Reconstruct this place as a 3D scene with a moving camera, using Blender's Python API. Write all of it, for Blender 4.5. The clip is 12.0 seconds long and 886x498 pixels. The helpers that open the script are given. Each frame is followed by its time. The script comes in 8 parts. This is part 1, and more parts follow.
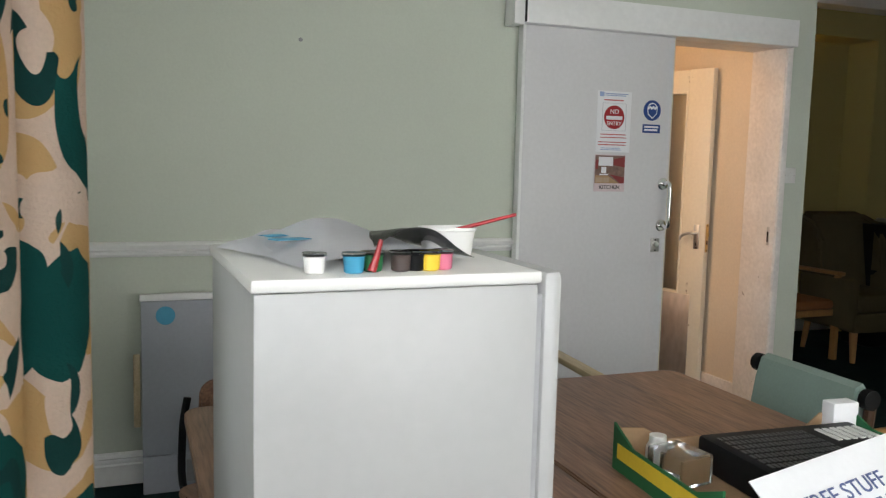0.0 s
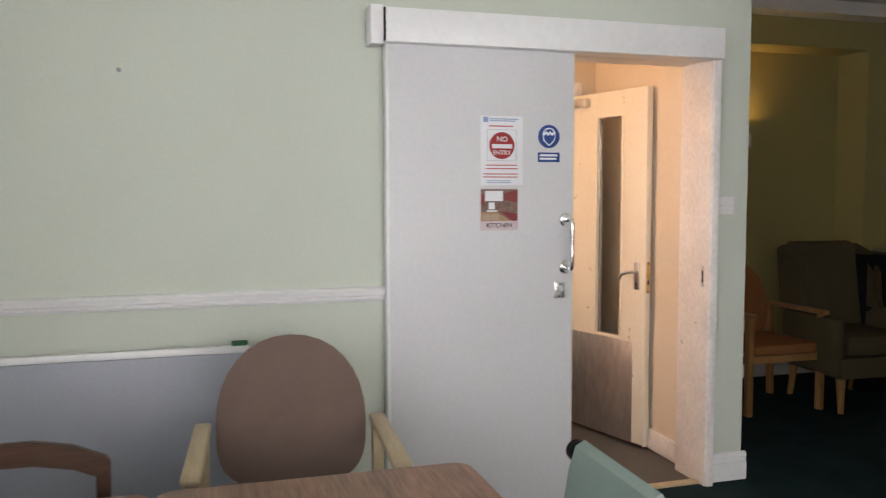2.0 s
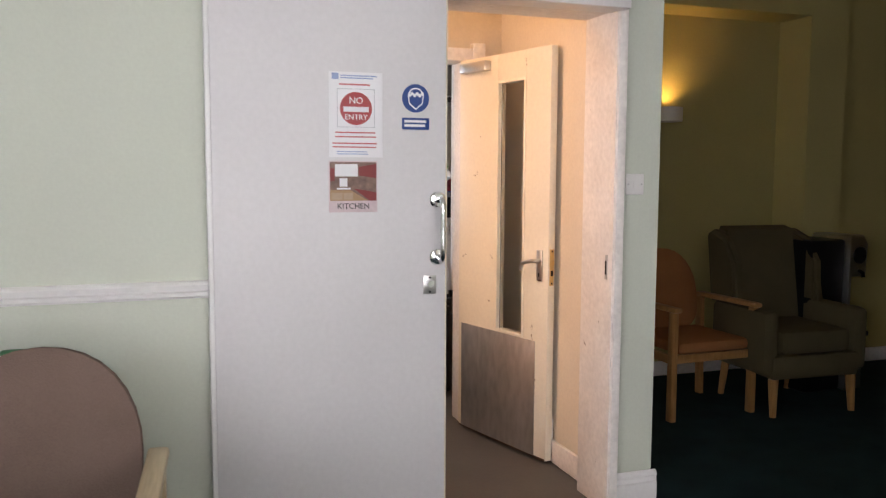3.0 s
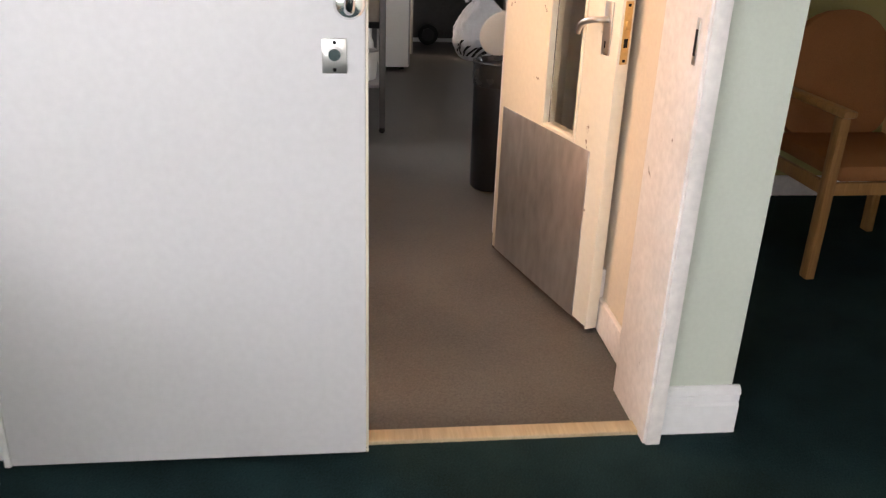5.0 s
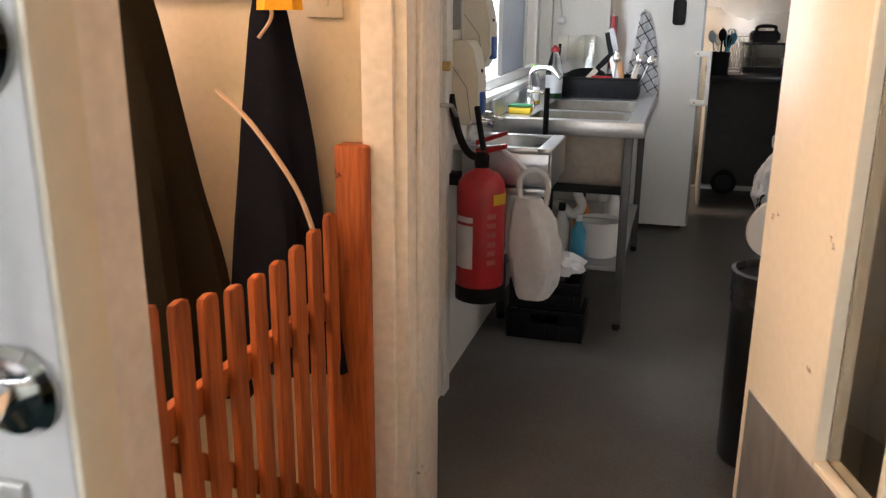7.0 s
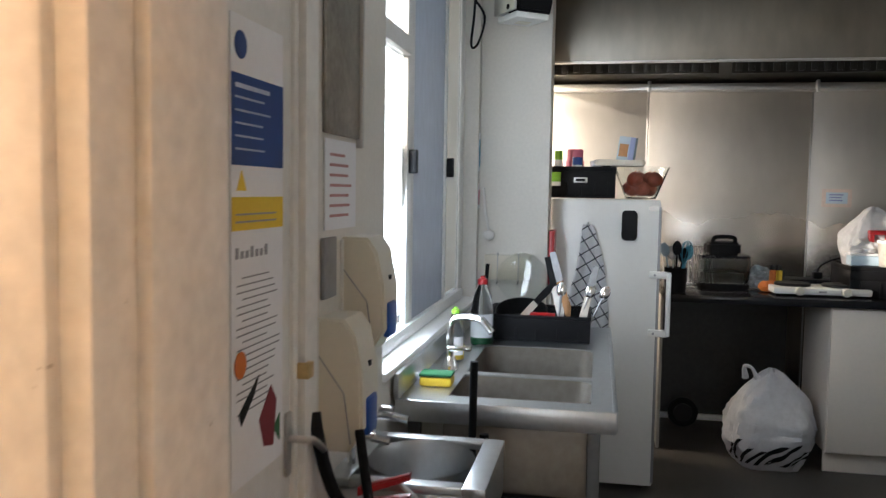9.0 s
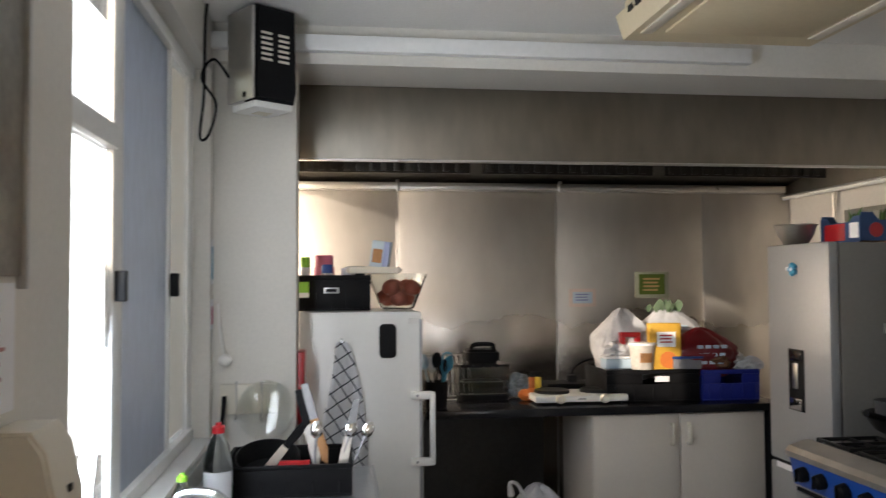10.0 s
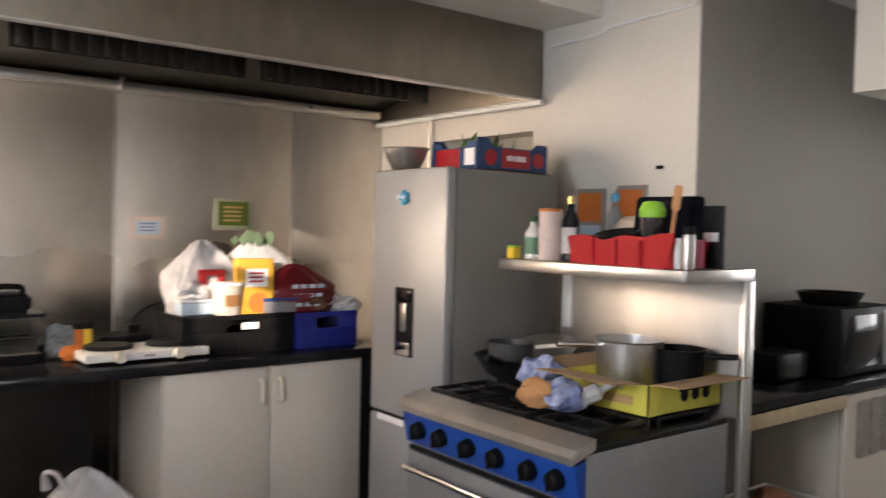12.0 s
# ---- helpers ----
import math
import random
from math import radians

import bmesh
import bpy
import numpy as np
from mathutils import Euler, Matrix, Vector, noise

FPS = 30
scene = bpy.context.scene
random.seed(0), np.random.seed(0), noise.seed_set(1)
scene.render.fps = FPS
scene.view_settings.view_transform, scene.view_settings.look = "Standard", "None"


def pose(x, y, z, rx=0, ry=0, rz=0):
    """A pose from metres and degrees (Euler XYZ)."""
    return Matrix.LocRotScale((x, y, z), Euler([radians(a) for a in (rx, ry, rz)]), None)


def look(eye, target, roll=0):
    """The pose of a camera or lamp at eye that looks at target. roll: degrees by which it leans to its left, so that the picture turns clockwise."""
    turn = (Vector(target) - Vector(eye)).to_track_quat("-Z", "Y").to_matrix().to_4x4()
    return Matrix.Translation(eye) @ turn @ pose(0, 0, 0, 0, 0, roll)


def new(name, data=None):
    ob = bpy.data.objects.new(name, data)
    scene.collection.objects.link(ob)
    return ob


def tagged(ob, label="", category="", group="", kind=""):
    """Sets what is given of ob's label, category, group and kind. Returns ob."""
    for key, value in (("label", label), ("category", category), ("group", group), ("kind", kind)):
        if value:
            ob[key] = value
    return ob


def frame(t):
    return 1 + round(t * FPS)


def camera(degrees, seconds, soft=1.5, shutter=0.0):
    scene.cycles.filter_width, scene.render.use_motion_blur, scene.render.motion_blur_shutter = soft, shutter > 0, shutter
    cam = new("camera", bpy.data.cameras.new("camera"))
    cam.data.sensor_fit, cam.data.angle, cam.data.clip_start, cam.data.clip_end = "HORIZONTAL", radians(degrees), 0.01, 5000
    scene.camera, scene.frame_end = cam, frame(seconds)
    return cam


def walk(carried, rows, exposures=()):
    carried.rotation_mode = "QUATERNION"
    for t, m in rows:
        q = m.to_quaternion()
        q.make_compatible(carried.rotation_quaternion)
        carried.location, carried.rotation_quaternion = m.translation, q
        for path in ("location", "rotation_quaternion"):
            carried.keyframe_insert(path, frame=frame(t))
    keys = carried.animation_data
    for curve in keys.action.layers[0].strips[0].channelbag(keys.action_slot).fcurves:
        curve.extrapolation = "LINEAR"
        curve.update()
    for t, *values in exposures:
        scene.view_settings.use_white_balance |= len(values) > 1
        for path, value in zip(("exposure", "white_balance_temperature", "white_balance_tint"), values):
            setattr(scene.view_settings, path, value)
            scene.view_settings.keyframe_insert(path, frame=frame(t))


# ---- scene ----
cam = camera(56.8, 12.0, soft=1.2, shutter=0.25)
PATH = [
    (0, (1.338, 0.583, 1.389), (2.044, 2.442, 1.176), 1.4),
    (0.5, (1.497, 0.509, 1.395), (2.118, 2.401, 1.208), 3.2),
    (1, (1.751, 0.493, 1.44), (2.327, 2.4, 1.255), 2.0),
    (1.5, (2.046, 0.601, 1.445), (2.537, 2.534, 1.289), -0.0),
    (2, (2.298, 0.779, 1.433), (2.872, 2.69, 1.29), -0.1),
    (2.5, (2.582, 1.026, 1.451), (3.245, 2.907, 1.315), -0.3),
    (2.7, (2.715, 1.108, 1.434), (3.385, 2.987, 1.285), -0.0),
    (4.3, (3.564, 2.045, 1.358), (3.929, 3.931, 0.801), 1.3),
    (4.5, (3.674, 2.16, 1.348), (3.979, 4.029, 0.704), 1.3),
    (5, (3.864, 2.439, 1.286), (4.096, 4.263, 0.499), 2.2),
    (5.5, (4.025, 2.761, 1.31), (4.192, 4.621, 0.593), 1.0),
    (6, (4.213, 3.075, 1.318), (4.191, 4.998, 0.767), 1.8),
    (6.5, (4.279, 3.377, 1.304), (3.917, 5.264, 0.752), 1.4),
    (6.7, (4.272, 3.53, 1.307), (3.794, 5.388, 0.741), 1.2),
    (8.3, (4.133, 4.415, 1.43), (3.554, 6.302, 1.112), 0.5),
    (8.5, (4.102, 4.526, 1.458), (3.62, 6.448, 1.19), 0.8),
    (9, (4.071, 4.871, 1.503), (3.7, 6.831, 1.361), 0.9),
    (9.5, (4.06, 5.174, 1.529), (3.922, 7.169, 1.491), 1.2),
    (10, (3.999, 5.395, 1.61), (4.256, 7.377, 1.687), -0.3),
    (10.5, (4.055, 5.623, 1.598), (4.508, 7.568, 1.704), -1.1),
    (11, (4.101, 5.826, 1.556), (4.58, 7.768, 1.544), 0.6),
    (11.5, (4.16, 6.068, 1.517), (4.94, 7.905, 1.398), 1.9),
    (12, (4.165, 6.237, 1.544), (5.394, 7.813, 1.485), 1.3),
]
EXPOSURES = [(0.0, -0.48, 6500, 10), (1.0, -0.24, 6500, 11), (2.7, 0.05, 6550, 20), (4.5, 0.50, 6500, 18), (5.0, 0.68, 6500, 17), (5.6, 0.66, 6600, 14), (6.5, 0.44, 6600, 14), (8.3, 0.24, 5900, 10), (9.5, -0.03, 6250, 10), (10.5, -0.04, 6500, 15), (11.2, 0.06, 6500, 15), (12.0, 0.56, 6650, 17)]
walk(cam, [(t, look(eye, target, roll)) for t, eye, target, roll in PATH], EXPOSURES)

# ---- world, sun, large lights ----
SUN_DIR = Vector((1.0, 1.0, -0.30)).normalized()
world = bpy.data.worlds.new("world")
scene.world = world
world.use_nodes = True
wn = world.node_tree.nodes
sky = wn.new("ShaderNodeTexSky")
sky.sky_type = "NISHITA"
sky.sun_disc = False
sky.sun_elevation = math.asin(-SUN_DIR.z)
sky.sun_rotation = radians(225)
wn["Background"].inputs["Strength"].default_value = 0.14
world.node_tree.links.new(sky.outputs[0], wn["Background"].inputs["Color"])

sun_data = bpy.data.lights.new("sun", "SUN")
sun_data.energy, sun_data.angle, sun_data.color = 5.0, radians(0.6), (1.0, 0.86, 0.68)
sun = new("sun", sun_data)
sun.matrix_world = Matrix.Translation((0, 0, 12)) @ SUN_DIR.to_track_quat("-Z", "Y").to_matrix().to_4x4()


def area(name, eye, target, sx, sy, watts, colour):
    data = bpy.data.lights.new(name, "AREA")
    data.shape, data.size, data.size_y, data.energy, data.color = "RECTANGLE", sx, sy, watts, colour
    ob = new(name, data)
    ob.matrix_world = look(eye, target)
    return ob


def bulb(name, eye, watts, colour, radius=0.05):
    data = bpy.data.lights.new(name, "POINT")
    data.energy, data.color, data.shadow_soft_size = watts, colour, radius
    ob = new(name, data)
    ob.location = eye
    return ob


# daylight in the window openings
area("daylight_dining_left", (0.80, 0.10, 1.75), (2.6, 2.2, 1.3), 2.3, 1.0, 60, (0.92, 0.96, 1.0))
area("daylight_dining_back", (3.32, -2.35, 1.6), (2.8, 2.0, 1.35), 3.0, 1.3, 74, (1.0, 0.94, 0.92))
area("daylight_lobby", (2.58, 4.88, 1.60), (4.3, 4.75, 0.55), 0.7, 1.1, 17, (1.0, 0.66, 0.44))
area("daylight_kitchen_a", (3.475, 7.32, 1.70), (6.0, 7.6, 1.45), 0.48, 1.3, 24, (0.85, 0.93, 1.0))
area("daylight_kitchen_b", (3.36, 9.85, 1.85), (5.0, 9.95, 1.75), 1.0, 1.0, 32, (1.0, 0.79, 0.58))
# fill lamp in an added, unseen window, to brighten the kitchen's far side
area("fill_kitchen_east", (9.46, 7.0, 1.68), (4.0, 7.0, 1.5), 1.1, 1.15, 1.3, (1.0, 0.95, 0.86))
# the lounge sconce, and unseen warm fill lamps added in lobby and lounge
bulb("lobby_fill", (3.55, 4.75, 2.30), 9.8, (1.0, 0.54, 0.24), 0.07)
bulb("sconce_bulb", (6.12, 5.90, 1.78), 25, (1.0, 0.60, 0.20), 0.04)
# added warm fill with no fixture, lifts the dark lounge
bulb("lounge_fill", (8.2, 3.9, 2.45), 1.5, (1.0, 0.62, 0.32), 0.08)

# ---- materials ----
def mat(name, base, rough=0.6, metal=0.0, vary=0.12, scale=6.0, fine=60.0, bump=0.08, spec=0.5, coat=0.0, per=0.0, stretch=None, dark=None):
    """A surface with two scales of variation in colour and gloss, and a fine relief."""
    m = bpy.data.materials.new(name)
    m.use_nodes = True
    nt = m.node_tree
    n, l = nt.nodes, nt.links
    b = n["Principled BSDF"]
    b.inputs["Metallic"].default_value = metal
    b.inputs["Specular IOR Level"].default_value = spec
    b.inputs["Coat Weight"].default_value = coat
    tc = n.new("ShaderNodeTexCoord")
    mp = n.new("ShaderNodeMapping")
    l.new(tc.outputs["Object"], mp.inputs[0])
    if stretch:
        mp.inputs["Scale"].default_value = stretch
    big = n.new("ShaderNodeTexNoise")
    big.inputs["Scale"].default_value, big.inputs["Detail"].default_value = scale, 4
    small = n.new("ShaderNodeTexNoise")
    small.inputs["Scale"].default_value, small.inputs["Detail"].default_value = fine, 3
    l.new(mp.outputs[0], big.inputs[0])
    l.new(mp.outputs[0], small.inputs[0])
    add = n.new("ShaderNodeMath")
    add.operation = "ADD"
    l.new(big.outputs[0], add.inputs[0])
    l.new(small.outputs[0], add.inputs[1])
    ramp = n.new("ShaderNodeValToRGB")
    lo = dark if dark else tuple(c * (1 - vary) for c in base)
    hi = tuple(min(1.0, c * (1 + vary * 0.7)) for c in base)
    ramp.color_ramp.elements[0].position, ramp.color_ramp.elements[1].position = 0.30, 0.70
    ramp.color_ramp.elements[0].color, ramp.color_ramp.elements[1].color = (*lo, 1), (*hi, 1)
    half = n.new("ShaderNodeMath")
    half.operation = "MULTIPLY"
    half.inputs[1].default_value = 0.5
    l.new(add.outputs[0], half.inputs[0])
    l.new(half.outputs[0], ramp.inputs[0])
    col = ramp.outputs[0]
    if per:
        info = n.new("ShaderNodeObjectInfo")
        hsv = n.new("ShaderNodeHueSaturation")
        rng = n.new("ShaderNodeMapRange")
        rng.inputs["To Min"].default_value, rng.inputs["To Max"].default_value = 1 - per, 1 + per
        l.new(info.outputs["Random"], rng.inputs[0])
        l.new(rng.outputs[0], hsv.inputs["Value"])
        l.new(col, hsv.inputs["Color"])
        col = hsv.outputs[0]
    l.new(col, b.inputs["Base Color"])
    rr = n.new("ShaderNodeMapRange")
    swing = 0.10 if metal or bump > 0.03 else 0.03
    rr.inputs["To Min"].default_value, rr.inputs["To Max"].default_value = max(0.02, rough - swing), min(1, rough + swing)
    l.new(big.outputs[0], rr.inputs[0])
    l.new(rr.outputs[0], b.inputs["Roughness"])
    if bump:
        bp = n.new("ShaderNodeBump")
        bp.inputs["Strength"].default_value, bp.inputs["Distance"].default_value = bump, 0.004
        l.new(small.outputs[0], bp.inputs["Height"])
        l.new(bp.outputs[0], b.inputs["Normal"])
    return m


def glass_mat(name, tint=(1, 1, 1), rough=0.0, ior=1.45):
    m = bpy.data.materials.new(name)
    m.use_nodes = True
    b = m.node_tree.nodes["Principled BSDF"]
    b.inputs["Base Color"].default_value = (*tint, 1)
    b.inputs["Roughness"].default_value, b.inputs["Transmission Weight"].default_value, b.inputs["IOR"].default_value = rough, 1.0, ior
    return m


def glow_mat(name, colour, strength):
    m = bpy.data.materials.new(name)
    m.use_nodes = True
    b = m.node_tree.nodes["Principled BSDF"]
    b.inputs["Base Color"].default_value = (*colour, 1)
    b.inputs["Emission Color"].default_value = (*colour, 1)
    b.inputs["Emission Strength"].default_value = strength
    return m


def wood_mat(name, base, dark, rough=0.45, scale=3.0, along=0, per=0.0):
    """Long grain along one axis."""
    st = [9.0, 9.0, 9.0]
    st[along] = 0.7
    return mat(name, base, rough, 0, 0.3, scale, 14.0, 0.06, 0.4, 0.0, per, tuple(st), dark)


M_GREEN = mat("pale_green_wall_paint", (0.605, 0.645, 0.555), 0.62, 0, 0.05, 1.6, 90, 0.10)
M_LOUNGE = mat("olive_yellow_wall_paint", (0.44, 0.38, 0.15), 0.65, 0, 0.06, 1.6, 90, 0.10)
M_WHITE = mat("white_gloss_paint", (0.86, 0.86, 0.85), 0.34, 0, 0.06, 2.0, 40, 0.05)
M_DOOR = mat("white_door_laminate", (0.72, 0.71, 0.72), 0.48, 0, 0.06, 1.8, 50, 0.03)
M_JAMB = mat("scuffed_white_woodwork", (0.84, 0.80, 0.76), 0.45, 0, 0.16, 5.0, 45, 0.12)
M_CREAM = mat("cream_painted_door", (0.80, 0.74, 0.60), 0.40, 0, 0.07, 2.5, 50, 0.05)


def chipped(m, scale, level, colour):
    """Bare chips and scuffs with ragged outlines over a paint."""
    n, l = m.node_tree.nodes, m.node_tree.links
    b = n["Principled BSDF"]
    src = b.inputs["Base Color"].links[0].from_socket
    tc, a, c, mix = n.new("ShaderNodeTexCoord"), n.new("ShaderNodeTexNoise"), n.new("ShaderNodeMapRange"), n.new("ShaderNodeMixRGB")
    a.inputs["Scale"].default_value, a.inputs["Detail"].default_value, a.inputs["Roughness"].default_value = scale, 6, 0.65
    c.inputs["From Min"].default_value, c.inputs["From Max"].default_value = level, level + 0.03
    l.new(tc.outputs["Object"], a.inputs[0])
    l.new(a.outputs[0], c.inputs[0])
    l.new(c.outputs[0], mix.inputs[0])
    l.new(src, mix.inputs[1])
    mix.inputs[2].default_value = (*colour, 1)
    l.new(mix.outputs[0], b.inputs["Base Color"])


chipped(M_JAMB, 11.0, 0.675, (0.17, 0.11, 0.07))
chipped(M_CREAM, 9.0, 0.675, (0.26, 0.18, 0.11))
# white enamel with the dimmer light on the fridge sides put into its colour
M_FRIDGE = mat("shaded_white_enamel", (0.45, 0.45, 0.445), 0.34, 0, 0.04, 1.2, 40, 0.0)
M_LOBBY = mat("peach_lobby_paint", (0.76, 0.67, 0.54), 0.60, 0, 0.08, 2.0, 70, 0.10)
M_KWALL = mat("cream_kitchen_paint", (0.74, 0.71, 0.655), 0.50, 0, 0.07, 1.8, 70, 0.08)
# grey that carries the weaker light on the side counter's wall
M_KGREY = mat("shaded_wall_grey", (0.36, 0.345, 0.31), 0.58, 0, 0.08, 1.5, 60, 0.05)
M_CEIL = mat("white_ceiling_paint", (0.80, 0.78, 0.74), 0.75, 0, 0.06, 1.5, 80, 0.08)
M_CARPET = mat("dark_teal_carpet", (0.014, 0.034, 0.037), 0.95, 0, 0.6, 5.0, 190, 0.8, 0.1)
M_VINYL = mat("speckled_grey_safety_vinyl", (0.104, 0.096, 0.085), 0.42, 0, 0.50, 2.2, 150, 0.22, 0.28)
M_STEEL = mat("brushed_stainless_steel", (0.66, 0.63, 0.59), 0.47, 1.0, 0.16, 1.5, 9, 0.0, stretch=(1.0, 1.0, 0.5))
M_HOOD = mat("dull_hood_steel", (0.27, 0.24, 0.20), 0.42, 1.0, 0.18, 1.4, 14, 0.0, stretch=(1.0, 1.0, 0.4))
M_SINK = mat("sink_steel", (0.56, 0.57, 0.58), 0.33, 1.0, 0.10, 5.0, 60, 0.03)
M_CHROME = mat("polished_chrome", (0.80, 0.80, 0.80), 0.10, 1.0, 0.04, 5.0, 60, 0.0)
M_SATIN = mat("satin_aluminium", (0.58, 0.57, 0.55), 0.32, 1.0, 0.08, 8.0, 80, 0.03)
M_BRASS = mat("worn_brass", (0.66, 0.46, 0.20), 0.35, 1.0, 0.15, 20.0, 80, 0.03)
M_KICK = mat("scratched_kick_plate", (0.31, 0.31, 0.32), 0.42, 0.45, 0.16, 4.0, 50, 0.06)
M_KICKPLATE = mat("brushed_kick_plate", (0.50, 0.48, 0.46), 0.42, 0.9, 0.28, 3.0, 30, 0.04, stretch=(1.0, 1.0, 0.4))
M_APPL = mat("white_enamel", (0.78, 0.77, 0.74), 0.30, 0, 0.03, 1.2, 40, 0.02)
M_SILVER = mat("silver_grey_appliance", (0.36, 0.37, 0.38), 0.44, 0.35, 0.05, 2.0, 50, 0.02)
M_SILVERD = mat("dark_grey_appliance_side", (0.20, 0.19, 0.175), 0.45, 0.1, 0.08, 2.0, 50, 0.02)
M_BLACK = mat("black_plastic", (0.008, 0.008, 0.009), 0.50, 0, 0.2, 8.0, 80, 0.04, 0.12)
M_WORKTOP = mat("black_speckled_worktop", (0.012, 0.012, 0.014), 0.16, 0, 0.35, 30.0, 180, 0.0, 0.30)
M_CAB = mat("off_white_cabinet_laminate", (0.68, 0.62, 0.55), 0.42, 0, 0.04, 2.0, 50, 0.03)
M_BLUE = mat("deep_blue_enamel", (0.014, 0.075, 0.36), 0.30, 0, 0.10, 4.0, 50, 0.02)
M_RED = mat("glossy_red", (0.36, 0.009, 0.014), 0.30, 0, 0.10, 4.0, 50, 0.02)
M_TABLE = wood_mat("walnut_effect_tabletop", (0.33, 0.185, 0.12), (0.095, 0.045, 0.026), 0.42, 2.6, 1)
M_PINE = wood_mat("orange_stained_pine", (0.46, 0.125, 0.030), (0.17, 0.035, 0.010), 0.48, 2.5, 2, 0.15)
chipped(M_PINE, 16.0, 0.66, (0.10, 0.022, 0.008))
M_BEECH = wood_mat("pale_beech", (0.52, 0.42, 0.27), (0.42, 0.32, 0.19), 0.45, 3.0, 1)
M_OAK = wood_mat("honey_oak", (0.40, 0.21, 0.075), (0.28, 0.135, 0.045), 0.42, 3.0, 2)
M_DARKWOOD = wood_mat("dark_stained_wood", (0.075, 0.038, 0.022), (0.035, 0.018, 0.010), 0.38, 3.0, 0)
M_MAUVE = mat("mauve_brown_upholstery", (0.185, 0.130, 0.108), 0.92, 0, 0.14, 6.0, 220, 0.5, 0.1)
M_RUST = mat("rust_upholstery", (0.34, 0.145, 0.055), 0.92, 0, 0.16, 6.0, 220, 0.5, 0.1)
M_OLIVE = mat("olive_brown_upholstery", (0.105, 0.085, 0.045), 0.90, 0, 0.18, 6.0, 220, 0.5, 0.1)
M_SAGE = mat("sage_green_vinyl", (0.24, 0.32, 0.28), 0.50, 0, 0.08, 6.0, 120, 0.10)
M_PANEL = mat("blue_grey_board", (0.40, 0.42, 0.47), 0.60, 0, 0.07, 2.5, 60, 0.04)
M_CARD = mat("brown_cardboard", (0.42, 0.27, 0.15), 0.85, 0, 0.10, 8.0, 90, 0.15)
M_PAPER = mat("white_paper", (0.86, 0.86, 0.88), 0.75, 0, 0.03, 8.0, 80, 0.04)
M_POLY = mat("white_polythene_bag", (0.58, 0.58, 0.60), 0.34, 0, 0.12, 12.0, 40, 0.30)
M_YELLOW = mat("yellow_card", (0.80, 0.56, 0.04), 0.60, 0, 0.06, 8.0, 80, 0.05)
M_LEMON = mat("lemon_yellow_card", (0.72, 0.66, 0.10), 0.60, 0, 0.06, 8.0, 80, 0.05)
M_NAVY = mat("navy_cloth", (0.006, 0.007, 0.013), 0.95, 0, 0.3, 8.0, 160, 0.4, 0.1)
M_GOLDC = mat("amber_yellow_cloth", (0.72, 0.37, 0.025), 0.85, 0, 0.14, 8.0, 160, 0.3, 0.2)
M_TAUPE = mat("beige_cord", (0.50, 0.37, 0.28), 0.9, 0, 0.1, 8.0, 120, 0.2)
M_IVORY = mat("ivory_plastic", (0.74, 0.69, 0.58), 0.35, 0, 0.04, 6.0, 60, 0.02)
M_SIGNBLUE = mat("sign_blue", (0.012, 0.055, 0.24), 0.45, 0, 0.06, 8.0, 60, 0.02)
M_GREENP = mat("green_print", (0.015, 0.13, 0.045), 0.6, 0, 0.08, 8.0, 60, 0.03)
M_LEAF = mat("leaf_green", (0.07, 0.16, 0.03), 0.6, 0, 0.25, 20.0, 90, 0.1)
M_CURTAIN = mat("cream_curtain_cloth", (0.66, 0.52, 0.42), 0.95, 0, 0.08, 7.0, 260, 0.4, 0.1)
M_OCHRE = mat("ochre_print", (0.56, 0.37, 0.17), 0.95, 0, 0.12, 20.0, 260, 0.3, 0.1)
M_TERRA = mat("terracotta_red_brown", (0.42, 0.10, 0.055), 0.5, 0, 0.2, 12.0, 80, 0.1)
M_PINK = mat("pink_print", (0.62, 0.16, 0.25), 0.6, 0, 0.1, 8.0, 60, 0.03)
M_SKYBLUE = mat("sky_blue_plastic", (0.05, 0.32, 0.50), 0.45, 0, 0.08, 8.0, 60, 0.03)
M_LIME = mat("lime_green_plastic", (0.28, 0.62, 0.05), 0.40, 0, 0.08, 8.0, 60, 0.03)
M_PALEBLUE = mat("pale_blue_plastic", (0.50, 0.62, 0.72), 0.4, 0, 0.05, 8.0, 60, 0.03)
M_TAN = mat("bread_brown", (0.50, 0.25, 0.10), 0.6, 0, 0.2, 14.0, 80, 0.15)
M_ORANGE = mat("orange_print", (0.62, 0.17, 0.03), 0.6, 0, 0.1, 8.0, 60, 0.05)
M_IRON = mat("black_cast_iron", (0.012, 0.012, 0.012), 0.42, 0.0, 0.3, 20.0, 120, 0.15, 0.30)
